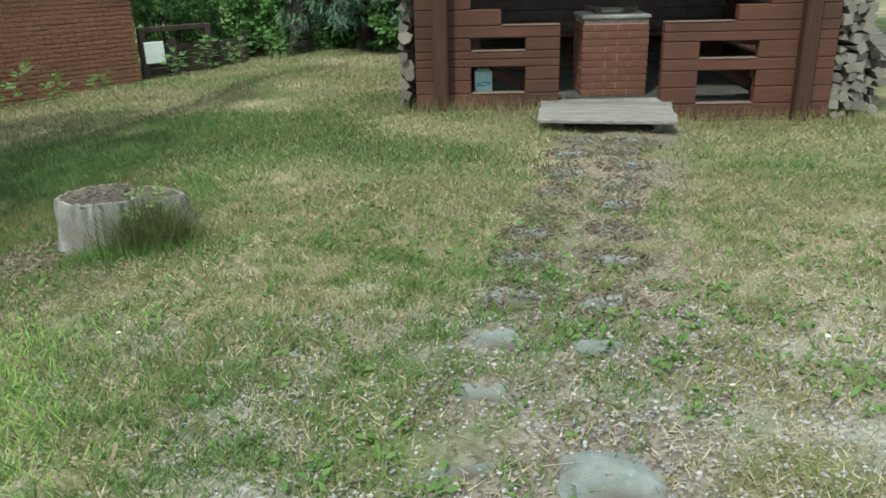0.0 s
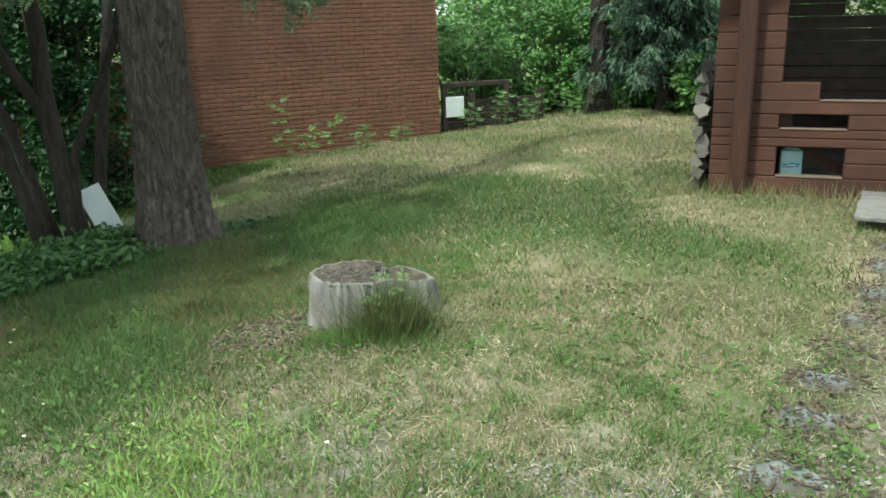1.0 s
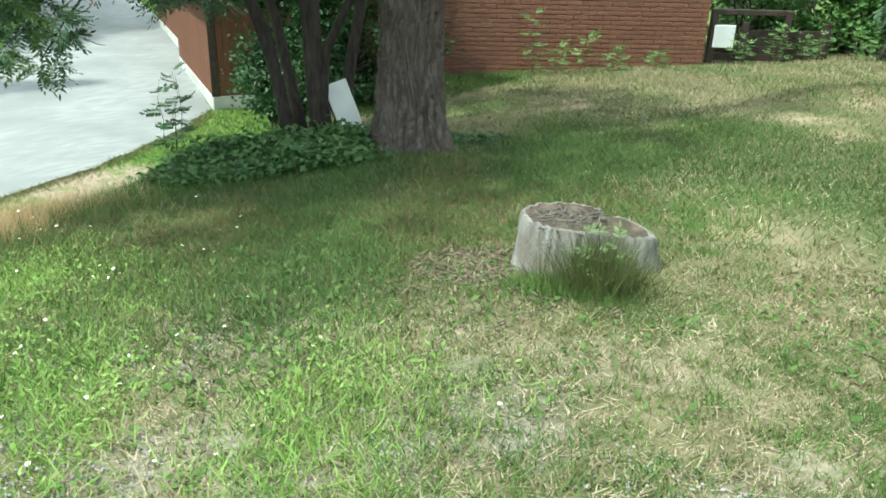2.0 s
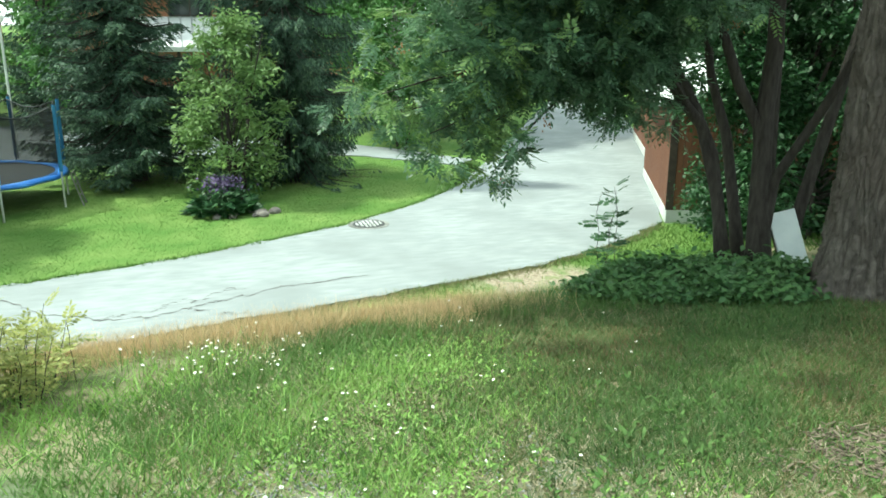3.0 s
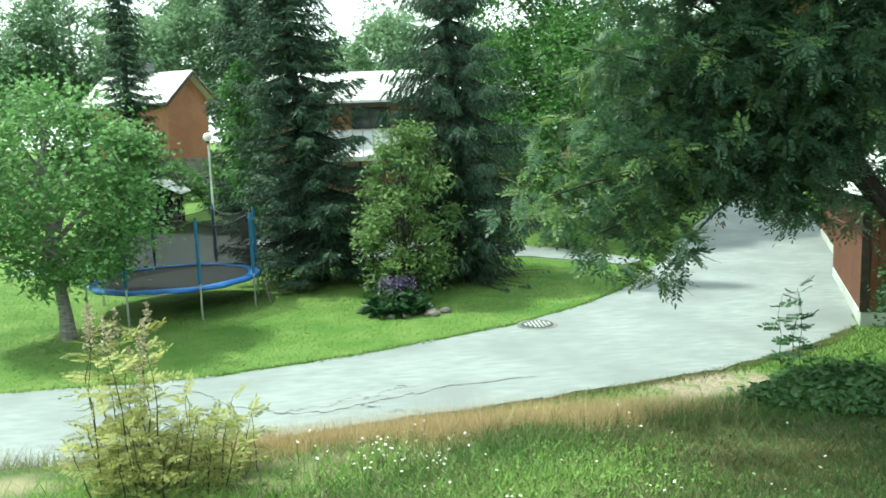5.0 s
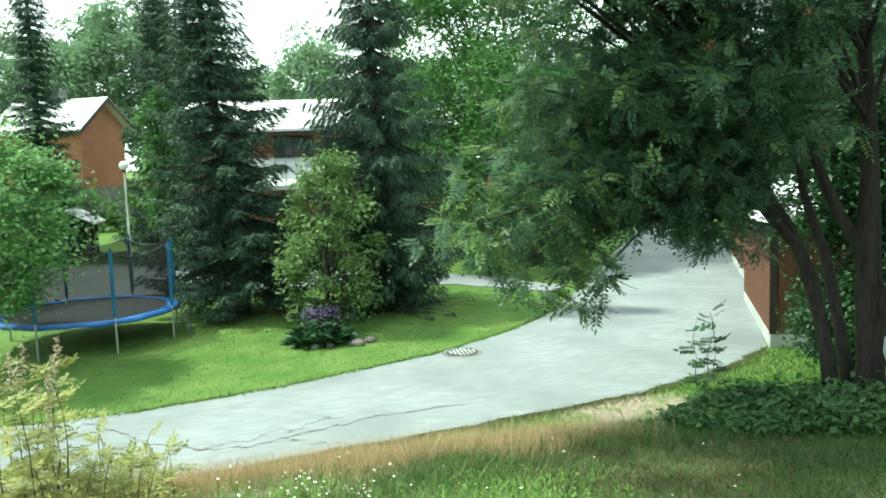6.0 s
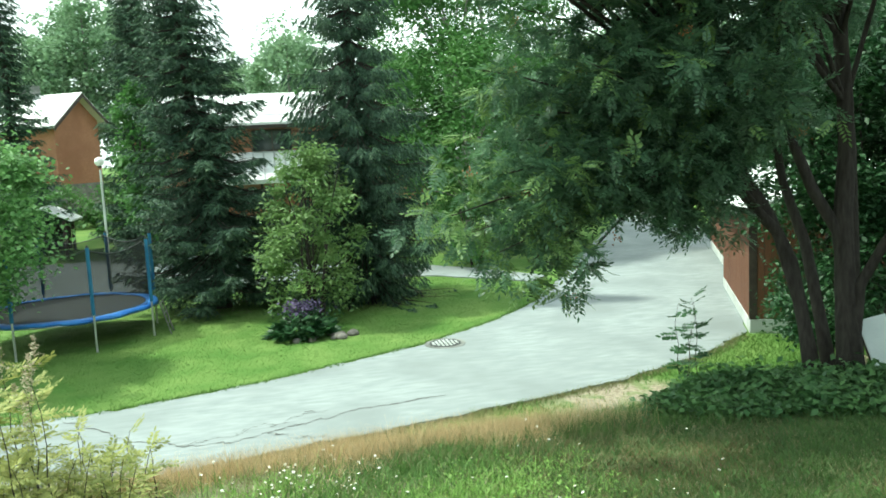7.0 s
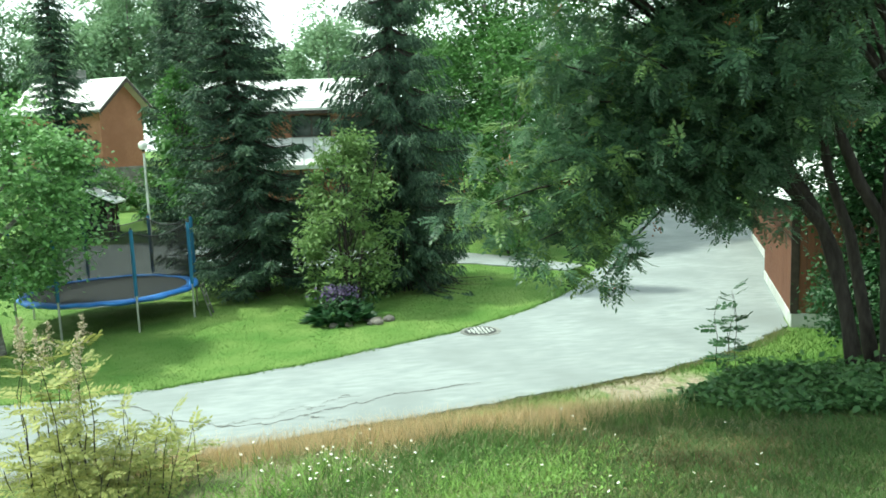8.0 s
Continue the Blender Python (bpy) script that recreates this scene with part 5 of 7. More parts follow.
def rowan_tree():
    t = thing("rowan_tree", "many-stemmed rowan with a dense drooping green crown", "rowan tree")
    rng = np.random.default_rng(21)
    random.seed(21)
    # each stem: its way up, and its girth at the foot
    stems = [([(-6.55, 7.49), (-6.75, 7.38, 0.42), (-6.79, 7.07, 0.89), (-6.59, 6.5, 1.36), (-6.19, 5.78, 1.64)], 0.075),
             ([(-6.6, 7.55), (-6.77, 7.3, 0.6), (-7.0, 6.98, 1.38), (-6.98, 6.82, 1.94), (-6.89, 6.68, 2.63), (-6.71, 6.4, 3.9)], 0.055),
             ([(-6.29, 7.69), (-6.5, 7.76, 0.59), (-6.53, 7.82, 1.56), (-6.47, 7.7, 2.34), (-6.3, 7.44, 3.9), (-6.1, 7.3, 5.4)], 0.105),
             ([(-6.36, 7.7), (-6.47, 7.76, 0.48), (-6.65, 7.49, 1.2), (-6.73, 7.21, 2.02), (-6.63, 7.06, 2.79), (-6.4, 6.6, 4.6)], 0.07),
             ([(-6.3, 7.74), (-6.35, 7.8, 0.05), (-6.21, 7.94, 0.55), (-5.88, 8.11, 1.28), (-5.64, 8.2, 2.23), (-5.5, 8.3, 3.6)], 0.06),
             ([(-6.71, 7.8), (-7.1, 7.79, 0.53), (-7.27, 7.64, 1.17), (-7.32, 7.57, 2.16), (-7.07, 7.53, 4.4)], 0.065),
             ([(-6.9, 8.2), (-7.2, 8.4, 1.2), (-7.6, 8.6, 2.6), (-7.9, 8.9, 4.3)], 0.08),
             ([(-6.75, 8.3), (-6.7, 8.9, 1.4), (-6.8, 9.3, 2.6), (-6.9, 9.6, 3.9)], 0.07)]
    tips = []
    for way, r in stems:
        x0, y0 = way[0]
        way = [Vector((x0 + 0.05, y0, hz(x0, y0) - 0.15))] + [Vector(q) for q in way[1:]]
        seg = len(way) - 1
        ps = []
        for i in range(9):
            u = i / 8 * seg
            k = min(seg - 1, int(u))
            f = u - k
            p0, p1, p2, p3 = way[max(0, k - 1)], way[k], way[k + 1], way[min(seg, k + 2)]
            ps.append(0.5 * (2 * p1 + (p2 - p0) * f + (2 * p0 - 5 * p1 + 4 * p2 - p3) * f ** 2 + (3 * p1 - p0 - 3 * p2 + p3) * f ** 3))
        part("stem", Shape().tube(ps, [r * (1.4 if i == 0 else 1) * (1 - 0.62 * i / 8) for i in range(9)], 12, wob=0.06), M["bark_dark"], t, smooth=True)
        tips.append((ps, r))
    # limbs arch out from the stems and hang at their ends
    ends = []
    spots = [(-5.9, 3.8, 1.15), (-6.0, 3.98, 1.0), (-5.8, 4.15, 0.85), (-5.9, 4.45, 0.75), (-5.85, 4.7, 0.52), (-6.2, 4.1, 1.4), (-5.7, 4.5, 1.3), (-5.8, 5.0, 1.6), (-6.1, 4.5, 1.9),
             (-5.7, 5.2, 2.05), (-6.3, 4.2, 2.3), (-5.8, 4.9, 2.3), (-5.6, 5.6, 2.2), (-5.5, 5.9, 2.1), (-6.4, 4.6, 2.8), (-6.0, 5.3, 2.9)]
    spots += [(-5.5, 6.0, 2.8), (-6.4, 5.6, 2.3), (-6.3, 5.9, 2.2), (-6.2, 6.3, 2.4), (-5.6, 6.6, 1.9), (-5.6, 6.5, 2.6), (-6.8, 5.2, 2.3), (-6.8, 5.6, 3.2), (-7.3, 5.6, 2.2), (-7.2, 6.2, 3.0), (-6.1, 6.8, 3.1)]
    spots += [(-5.3, 7.2, 3.2), (-7.9, 6.6, 2.6), (-7.6, 7.4, 3.6), (-8.2, 7.8, 2.6), (-8.1, 8.8, 3.0), (-7.4, 9.4, 3.2), (-6.6, 9.8, 3.2), (-6.6, 7.4, 4.0), (-7.4, 8.4, 4.6), (-6.2, 8.6, 3.8), (-6.6, 6.4, 2.2),
              (-6.9, 6.0, 2.4), (-5.8, 9.3, 3.4), (-6.9, 4.7, 2.1), (-6.9, 4.4, 1.7)]
    # the first seven are unseen upper limbs, added to shade the crown beneath
    spots += [(-6.0, 5.0, 3.5), (-6.3, 5.8, 3.7), (-5.7, 6.2, 3.6), (-6.6, 4.7, 3.4), (-6.1, 6.6, 4.0), (-5.6, 5.4, 3.2), (-6.9, 6.4, 4.1), (-6.3, 6.0, 1.75), (-6.0, 5.6, 1.6), (-6.5, 6.6, 1.8), (-5.9, 6.3, 1.75), (-7.0, 6.2, 1.75), (-6.6, 7.0, 2.0), (-7.4, 6.9, 1.6), (-7.8, 7.5, 1.7), (-7.2, 7.3, 1.7), (-6.7, 6.3, 1.5), (-6.4, 6.6, 1.45)]
    # a low curtain beside the stems
    spots += [(-6.17, 5.76, 1.1), (-6.22, 6.0, 0.95), (-6.1, 6.15, 1.0), (-5.85, 5.85, 1.3), (-5.84, 6.1, 1.4), (-5.72, 5.34, 1.35)]
    # unseen limbs above the view, added to shade the yard below
    spots += [(-5.6, 4.6, 3.9), (-5.2, 5.4, 4.3), (-5.4, 6.4, 4.9), (-5.9, 7.2, 5.4), (-6.6, 5.6, 4.9), (-6.4, 6.9, 5.9), (-5.3, 3.9, 3.6), (-5.0, 4.6, 3.4), (-7.0, 7.6, 6.0), (-5.6, 8.2, 4.9), (-4.9, 3.4, 4.0), (-4.8, 4.2, 4.4), (-5.1, 3.0, 3.6), (-5.6, 2.9, 4.2), (-5.3, 2.5, 3.9), (-5.8, 3.6, 4.6), (-5.4, 3.3, 4.9), (-5.0, 3.9, 5.1), (-4.6, 3.2, 4.7), (-6.2, 3.2, 4.2)]
    spots = [(c, 0.3 if c[2] < 1.0 else 0.15) for c in spots]
    for c, sag in spots:
        ps0, r = min(tips, key=lambda q: (Vector(q[0][6]) - Vector(c)).length)
        a = ps0[random.choice((4, 5, 6))]
        mid = a.lerp(Vector(c), 0.5) + Vector((0, 0, 0.35 + 0.4 * sag))
        ps = []
        for i in range(8):
            u = i / 7
            ps.append(a * (1 - u) ** 2 + mid * 2 * u * (1 - u) + Vector(c) * u * u)
        part("limb", Shape().tube(ps, [0.028 * (1 - 0.85 * i / 7) for i in range(8)], 6, False), M["bark_dark"], t, smooth=True)
        ends.append((ps, c, sag))
    P, D = [], []
    # twigs along the outer half of each limb, each ending in a spray of compound leaves
    for ps, c, sag in ends:
        high = c[2] > 3.3
        for k in range(38 if high else 52):
            u = rng.uniform(0.5, 1.0)
            i = min(6, int(u * 7))
            b = np.array(ps[i]) + (np.array(ps[min(7, i + 1)]) - np.array(ps[i])) * (u * 7 - i)
            o = rng.normal(0, 0.34 if high else 0.23, 3) * np.array([1, 1, 0.8])
            if u < 0.78:
                o *= 0.8
                o[2] = abs(o[2]) * 0.9 - 0.05
            d = o / (np.linalg.norm(o) + 1e-6) + rng.normal(0, 0.3, 3)
            d /= np.linalg.norm(d)
            for j in range(7):
                w = rng.normal(size=3)
                w -= d * (w @ d)
                w /= np.linalg.norm(w)
                P.append(b + o + rng.normal(0, 0.018, 3))
                e = d * rng.uniform(0.15, 0.8) + w * np.array([1, 1, 0.6]) * 0.95
                e[2] -= 0.1 + 0.5 * sag
                D.append(e)
    P, D = np.array(P), np.array(D)
    D /= np.linalg.norm(D, axis=1)[:, None]
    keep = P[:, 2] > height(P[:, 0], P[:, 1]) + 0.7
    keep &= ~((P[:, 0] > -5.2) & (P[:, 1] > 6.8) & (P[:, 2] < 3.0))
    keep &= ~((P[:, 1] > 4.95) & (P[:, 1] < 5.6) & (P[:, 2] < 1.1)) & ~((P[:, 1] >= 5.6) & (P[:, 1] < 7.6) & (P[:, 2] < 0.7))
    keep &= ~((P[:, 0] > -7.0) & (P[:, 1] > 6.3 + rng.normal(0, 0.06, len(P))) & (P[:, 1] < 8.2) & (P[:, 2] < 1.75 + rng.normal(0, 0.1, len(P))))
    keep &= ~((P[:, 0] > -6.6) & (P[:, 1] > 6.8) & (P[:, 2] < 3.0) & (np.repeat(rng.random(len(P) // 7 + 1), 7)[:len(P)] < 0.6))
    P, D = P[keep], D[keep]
    # sunlight painted in: more sprays take the paler leaf towards +x and -y
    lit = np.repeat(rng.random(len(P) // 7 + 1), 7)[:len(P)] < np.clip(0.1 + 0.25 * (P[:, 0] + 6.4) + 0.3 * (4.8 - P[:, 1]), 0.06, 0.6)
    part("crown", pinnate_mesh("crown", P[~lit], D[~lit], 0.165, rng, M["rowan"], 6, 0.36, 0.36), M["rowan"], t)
    part("young_growth", pinnate_mesh("young_growth", P[lit], D[lit], 0.165, rng, M["rowan_light"], 6, 0.36, 0.36), M["rowan_light"], t, "leaves coloured paler where the crown is sunlit")
    fb = Shape()
    for k in range(46):
        ps, c, sag = ends[k % len(ends)]
        q = np.array(ps[6]) + rng.normal(0, 0.22, 3)
        for j in range(14):
            w = q + rng.normal(0, 0.028, 3)
            r = 0.009
            fb.add([tuple(w + np.array(o) * r) for o in ((1, 0, 0), (-1, 0, 0), (0, 1, 0), (0, -1, 0), (0, 0, 1), (0, 0, -1))],
                   [(0, 2, 4), (2, 1, 4), (1, 3, 4), (3, 0, 4), (2, 0, 5), (1, 2, 5), (3, 1, 5), (0, 3, 5)])
    part("berry_clusters", fb, mat("unripe_berries", (0.2, 0.1, 0.04), (0.34, 0.17, 0.07), 4, 0.6, 0, island=0.5), t, "brownish unripe berry clusters")


rowan_tree()
random.seed(31)
bd = thing("leaning_board", "pale painted board leaning against the rowan", "board")
BM = Matrix.Translation((-6.24, 8.02, hz(-6.24, 8.02) + 0.29)) @ Matrix.Rotation(radians(62), 4, "Z") @ Matrix.Rotation(radians(-16), 4, "X") @ Matrix.Rotation(radians(-17), 4, "Y")
part("panel", Shape().box((-0.13, -0.012, -0.345), (0.13, 0.012, 0.345), BM, 0.004), M["board"], bd)
part("backing", Shape().box((-0.145, 0.014, -0.34), (0.125, 0.026, 0.335), BM, 0.004), M["dark"], bd, "dark back sheet")


def leafy_patch(name, label, quad, n, hgt, leaf, material, seed, aspect=0.75, cat="plants"):
    rng = np.random.default_rng(seed)
    a, b, c, d = [np.array(q, float) for q in quad]
    u, v = rng.random((n, 1)), rng.random((n, 1))
    p = a * (1 - u) * (1 - v) + b * u * (1 - v) + c * u * v + d * (1 - u) * v
    p = p + rng.normal(0, 0.1, p.shape)
    prof = 0.35 + 0.65 * np.sin(np.pi * np.clip(v[:, 0], 0.08, 0.92)) * (0.6 + 0.4 * np.sin(u[:, 0] * 9 + 2 * v[:, 0] * 5))
    z = height(p[:, 0], p[:, 1]) + hgt * prof * rng.random(n) ** 0.5
    pts = np.c_[p, z]
    me = leaves_mesh(name, pts, leaf, rng, material, 0.25, 0.3, aspect)
    return tagged(new(name, me), label, cat, kind="stuff")


leafy_patch("ground_cover", "dense dark green leafy ground cover under the rowan", [(-5.75, 5.35), (-4.85, 6.95), (-6.2, 8.3), (-7.1, 6.5)], 10000, 0.25, 0.07, M["cover"], 5, 0.62)
leafy_patch("ground_cover", "taller leafy shoots standing out of the ground cover", [(-5.9, 5.6), (-5.0, 7.0), (-6.2, 8.0), (-6.9, 6.6)], 1100, 0.36, 0.085, M["cover"], 15, 0.5)
leafy_patch("ground_cover", "dark green leafy weeds at the foot of the pine", [(-4.75, 8.1), (-4.55, 8.3), (-4.7, 8.6), (-4.9, 8.4)], 60, 0.14, 0.08, M["leaf_dark"], 6)


def small_plant(name, label, x, y, stems, h, length, material, seed, spread=0.35, pairs=6, cat="plant", leaves=16, leaflet=0.3, group="", width=0.34, plume=False):
    """Upright stems that bear compound leaves."""
    rng = np.random.default_rng(seed)
    t = thing(name, label, cat, group)
    P, D = [], []
    for k in range(stems):
        a, q = rng.uniform(0, 6.28), spread * math.sqrt(rng.random())
        bx, by = x + q * math.cos(a), y + q * math.sin(a)
        g = hz(bx, by)
        hh = h * rng.uniform(0.65, 1.1)
        tip = (bx + 0.25 * q * math.cos(a) + rng.normal(0, 0.05), by + 0.25 * q * math.sin(a) + rng.normal(0, 0.05), g + hh)
        ps = branch_points((bx, by, g - 0.03), tip, 0, 6, 0.04)
        part("stem", Shape().tube(ps, [0.005 * (1 - 0.7 * i / 5) for i in range(6)], 5, False), M["bark_dark"], t)
        for j in range(leaves):
            u = 0.2 + 0.8 * (j + rng.random()) / leaves
            c = np.array(ps[0]) * (1 - u) + np.array(ps[-1]) * u
            a2 = j * 2.4 + rng.uniform(-0.4, 0.4)
            P.append(c)
            D.append((math.cos(a2), math.sin(a2), 0.25 + 0.9 * max(0, u - 0.75) * 4 * rng.random()))
    if plume:
        # a pale tapering flower spike on each stem
        tops = [(o.data.vertices[len(o.data.vertices) - 1].co.copy()) for o in t.children]
        Q = []
        for c in tops:
            for j in range(110):
                u = rng.random()
                Q.append(np.array(c) + np.array([0, 0, 0.2 * u - 0.05]) + rng.normal(0, 0.022 * (1.1 - u), 3))
        part("blossoms", leaves_mesh("blossoms", np.array(Q), 0.022, rng, M["straw"], -0.6, 0.2, 0.5), M["straw"], t, "pale tapering flower spikes")
    P, D = np.array(P), np.array(D)
    D /= np.linalg.norm(D, axis=1)[:, None]
    part("leaves", pinnate_mesh("leaves", P, D, length, rng, material, pairs, leaflet, width), material, t)
    return t


small_plant("rowan_sapling", "dark-leaved rowan sapling beside the ground cover", -7.1, 6.5, 4, 0.98, 0.17, M["leaf_dark"], 3, 0.13, 5, "sapling", 12, 0.4, width=0.55)
small_plant("feathery_shrub", "yellow-green feathery shrub at the top of the bank", -4.65, 0.93, 11, 0.92, 0.2, M["leaf_yellow"], 7, 0.36, 9, "shrub", 12, 0.27, plume=True)
small_plant("feathery_shrub", "low yellow-green feathery shoots beside the taller shrub", -4.6, 1.25, 16, 0.48, 0.17, M["leaf_yellow"], 8, 0.42, 9, "shrub", 10, 0.28)
small_plant("feathery_shrub", "green feathery growth at the foot of the shrub", -4.6, 1.05, 22, 0.44, 0.15, M["leaf_yellow"], 18, 0.5, 7, "shrub", 14, 0.3)
small_plant("stump_shoot", "small green shoot growing beside the stump", -1.62, 5.38, 3, 0.3, 0.09, M["rowan_light"], 9, 0.08, 3, "plant", 7, 0.5)
for i, (px, py, hh) in enumerate([(-7.35, 13.2, 1.0), (-6.75, 13.75, 0.9), (-7.0, 13.4, 0.45), (-6.3, 14.1, 0.5), (-5.9, 14.6, 0.4)]):
    small_plant("wall_weed", "tall green weed growing beside the brick wall", px, py, 2, hh, 0.17, M["leaf_pale"], 40 + i, 0.08, 3, "weed", 9, 0.55, "weeds by the brick wall")


# ---- lower lawn: trees, trampoline, flower bed ----
random.seed(50)
spruce(-22.1, 0.85, 13.5, 2.3, 11, "tall dark green spruce on the lawn", 0.36, 1.3, 0.9, step=0.28, lean=0.075)
spruce(-33.5, -2.6, 15.0, 1.9, 12, "slender dark spruce behind the trampoline", 0.3, 1.0)
spruce(-21.4, 4.75, 12.5, 2.5, 13, "dark spruce with long drooping branches", 0.6, 1.5, 0.7, step=0.36, lean=0.02)
spruce(-36.0, -8.0, 15.0, 1.7, 14, "tall dark spruce near the far houses", 0.35, 0.9)
broadleaf("apple_tree", "pale-leaved apple tree beside the trampoline", -16.7, -4.05, 5.4, (1.9, 2.0, 2.2), 3.0, 24000, 130, 0.12, M["leaf_pale"], M["bark_birch"], 0.15, 61, aspect=0.6)
broadleaf("young_rowan", "young bushy rowan with thin stems above the flower bed", -19.0, 3.2, 4.2, (1.1, 1.2, 2.05), 2.2, 7000, 60, 0.155, M["rowan_light"], M["bark_dark"], 0.045, 62, stems=5, aspect=0.4, cat="shrub")
broadleaf("leafy_tree", "light green leafy tree beside the far spruce", -31.5, -2.35, 7.5, (0.9, 0.75, 3.0), 4.0, 6000, 60, 0.18, M["leaf"], M["bark_dark"], 0.1, 66)
broadleaf("birch_tree", "big leafy birch behind the spruces", -33.0, 10.2, 13.0, (4.6, 4.6, 5.8), 7.5, 42000, 170, 0.2, M["leaf"], M["bark_birch"], 0.22, 63)
broadleaf("birch_tree", "leafy birch beside the road bend", -28.5, 9.4, 8.0, (3.0, 3.0, 3.6), 4.6, 26000, 120, 0.16, M["leaf"], M["bark_birch"], 0.15, 64)
broadleaf("leafy_bush", "green bush at the lawn's far edge", -25.5, 8.8, 2.6, (1.4, 1.2, 1.2), 1.3, 3000, 40, 0.14, M["leaf"], M["bark_dark"], 0.04, 65, stems=4, cat="bush")
# the thicket's deep shade is put into its leaves by the dark leaf colour
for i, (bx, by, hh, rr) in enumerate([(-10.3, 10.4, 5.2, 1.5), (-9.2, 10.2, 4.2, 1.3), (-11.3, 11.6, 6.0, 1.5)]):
    broadleaf("thicket_tree", "bushy tree between rowan and garage, leaves darkened for shade", bx, by, hh, (rr, rr, hh * 0.34), hh * 0.7, 15000, 90, 0.1, M["leaf_dark"], M["bark_dark"], 0.06, 70 + i, stems=2, group="thicket behind the rowan")

# these bushes carry the same shade in their leaf colour
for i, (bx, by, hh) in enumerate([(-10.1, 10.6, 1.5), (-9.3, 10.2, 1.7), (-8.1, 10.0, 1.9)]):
    broadleaf("thicket_bush", "dense bush in front of the garage gable, leaves darkened for shade", bx, by, hh, (1.0, 1.0, hh * 0.5), hh * 0.5, 6500, 60, 0.085, M["leaf_dark"], M["bark_dark"], 0.03, 170 + i, stems=3, group="thicket behind the rowan", cat="bush")


def trampoline(cx, cy, R):
    t = thing("trampoline", "round trampoline with blue edge pad and black safety net", "trampoline")
    g = hz(cx, cy) + 0.0
    zt = g + 0.72
    n = 48
    ring = lambda r, z: [(cx + r * math.cos(2 * math.pi * i / n), cy + r * math.sin(2 * math.pi * i / n), z) for i in range(n)]
    V = ring(R - 0.2, zt - 0.02) + ring(R - 0.2, zt - 0.01)
    part("jumping_mat", Shape().add(V, [tuple(range(n, 2 * n)), tuple(reversed(range(n)))]), M["mesh_black"], t, "black jumping mat")
    def sag(r, z, amp):
        return [(cx + r * math.cos(2 * math.pi * i / n), cy + r * math.sin(2 * math.pi * i / n), z + amp * (math.sin(i * 1.9) + 0.7 * math.sin(i * 0.83 + 1))) for i in range(n)]
    V = sag(R - 0.27, zt + 0.005, 0.006) + sag(R - 0.24, zt + 0.022, 0.008) + sag(R - 0.02, zt + 0.02, 0.01) + sag(R + 0.015, zt - 0.012, 0.012) + sag(R + 0.01, zt - 0.06, 0.018) + sag(R - 0.05, zt - 0.02, 0.006)
    F = [(k * n + i, k * n + (i + 1) % n, ((k + 1) % 6) * n + (i + 1) % n, ((k + 1) % 6) * n + i) for k in range(6) for i in range(n)]
    part("edge_pad", Shape().add(V, F), M["blue"], t, "blue vinyl edge pad", smooth=True)
    pts = ring(R - 0.03, zt - 0.05)
    part("frame_ring", Shape().tube(pts + [pts[0]], [0.025] * (n + 1), 6, False), M["steel"], t)
    posts = 8
    tops = []
    for k in range(posts):
        a = 2 * math.pi * k / posts + 0.49
        x, y = cx + (R + 0.06) * math.cos(a), cy + (R + 0.06) * math.sin(a)
        gg = hz(x, y)
        part("leg", Shape().tube([(x, y, gg), (x, y, zt + 0.1)], [0.024, 0.024], 8), M["steel"], t)
        p = part("net_post", Shape().tube([(x, y, zt + 0.1), (x, y, zt + 1.55)], [0.04, 0.04], 10), M["blue_foam"], t, "net post in a blue foam sleeve")
        part("cap", Shape().tube([(x, y, zt + 1.55), (x, y, zt + 1.6)], [0.03, 0.02], 8), M["mesh_black"], p)
        tops.append((x, y))
    NV, NF = [], []
    m = posts * 8
    for k in range(posts):
        a, b = Vector((*tops[k], 0)), Vector((*tops[(k + 1) % posts], 0))
        for j in range(8):
            u = j / 8
            q = a.lerp(b, u)
            inw = Vector((cx - q.x, cy - q.y, 0)).normalized() * 0.1
            q = q + inw
            NV += [(q.x, q.y, zt + 0.03), (q.x, q.y, zt + 1.5 - 0.16 * math.sin(math.pi * u))]
    NF = [(2 * i, 2 * ((i + 1) % m), 2 * ((i + 1) % m) + 1, 2 * i + 1) for i in range(m)]
    part("safety_net", Shape().add(NV, NF), M["net"], t, "black see-through safety net")
    tp = [NV[2 * i + 1] for i in range(m)]
    part("net_cord", Shape().tube(tp + [tp[0]], [0.012] * (m + 1), 5, False), M["mesh_black"], t)
    ld = thing("trampoline_ladder", "dark metal ladder leaning on the trampoline", "ladder")
    lx, ly = cx + 0.4, cy + R + 0.35
    for o in (-0.2, 0.2):
        part("rail", Shape().tube([(lx + o, ly, hz(lx + o, ly)), (lx + o, ly - 0.2, zt + 0.05)], [0.018, 0.018], 6), M["iron"], ld)
    for k in range(3):
        z = hz(lx, ly) + 0.25 + k * 0.25
        part("rung", Shape().tube([(lx - 0.2, ly - 0.06 * (k + 1), z), (lx + 0.2, ly - 0.06 * (k + 1), z)], [0.016, 0.016], 6), M["iron"], ld)


trampoline(-19.62, -2.5, 2.0)


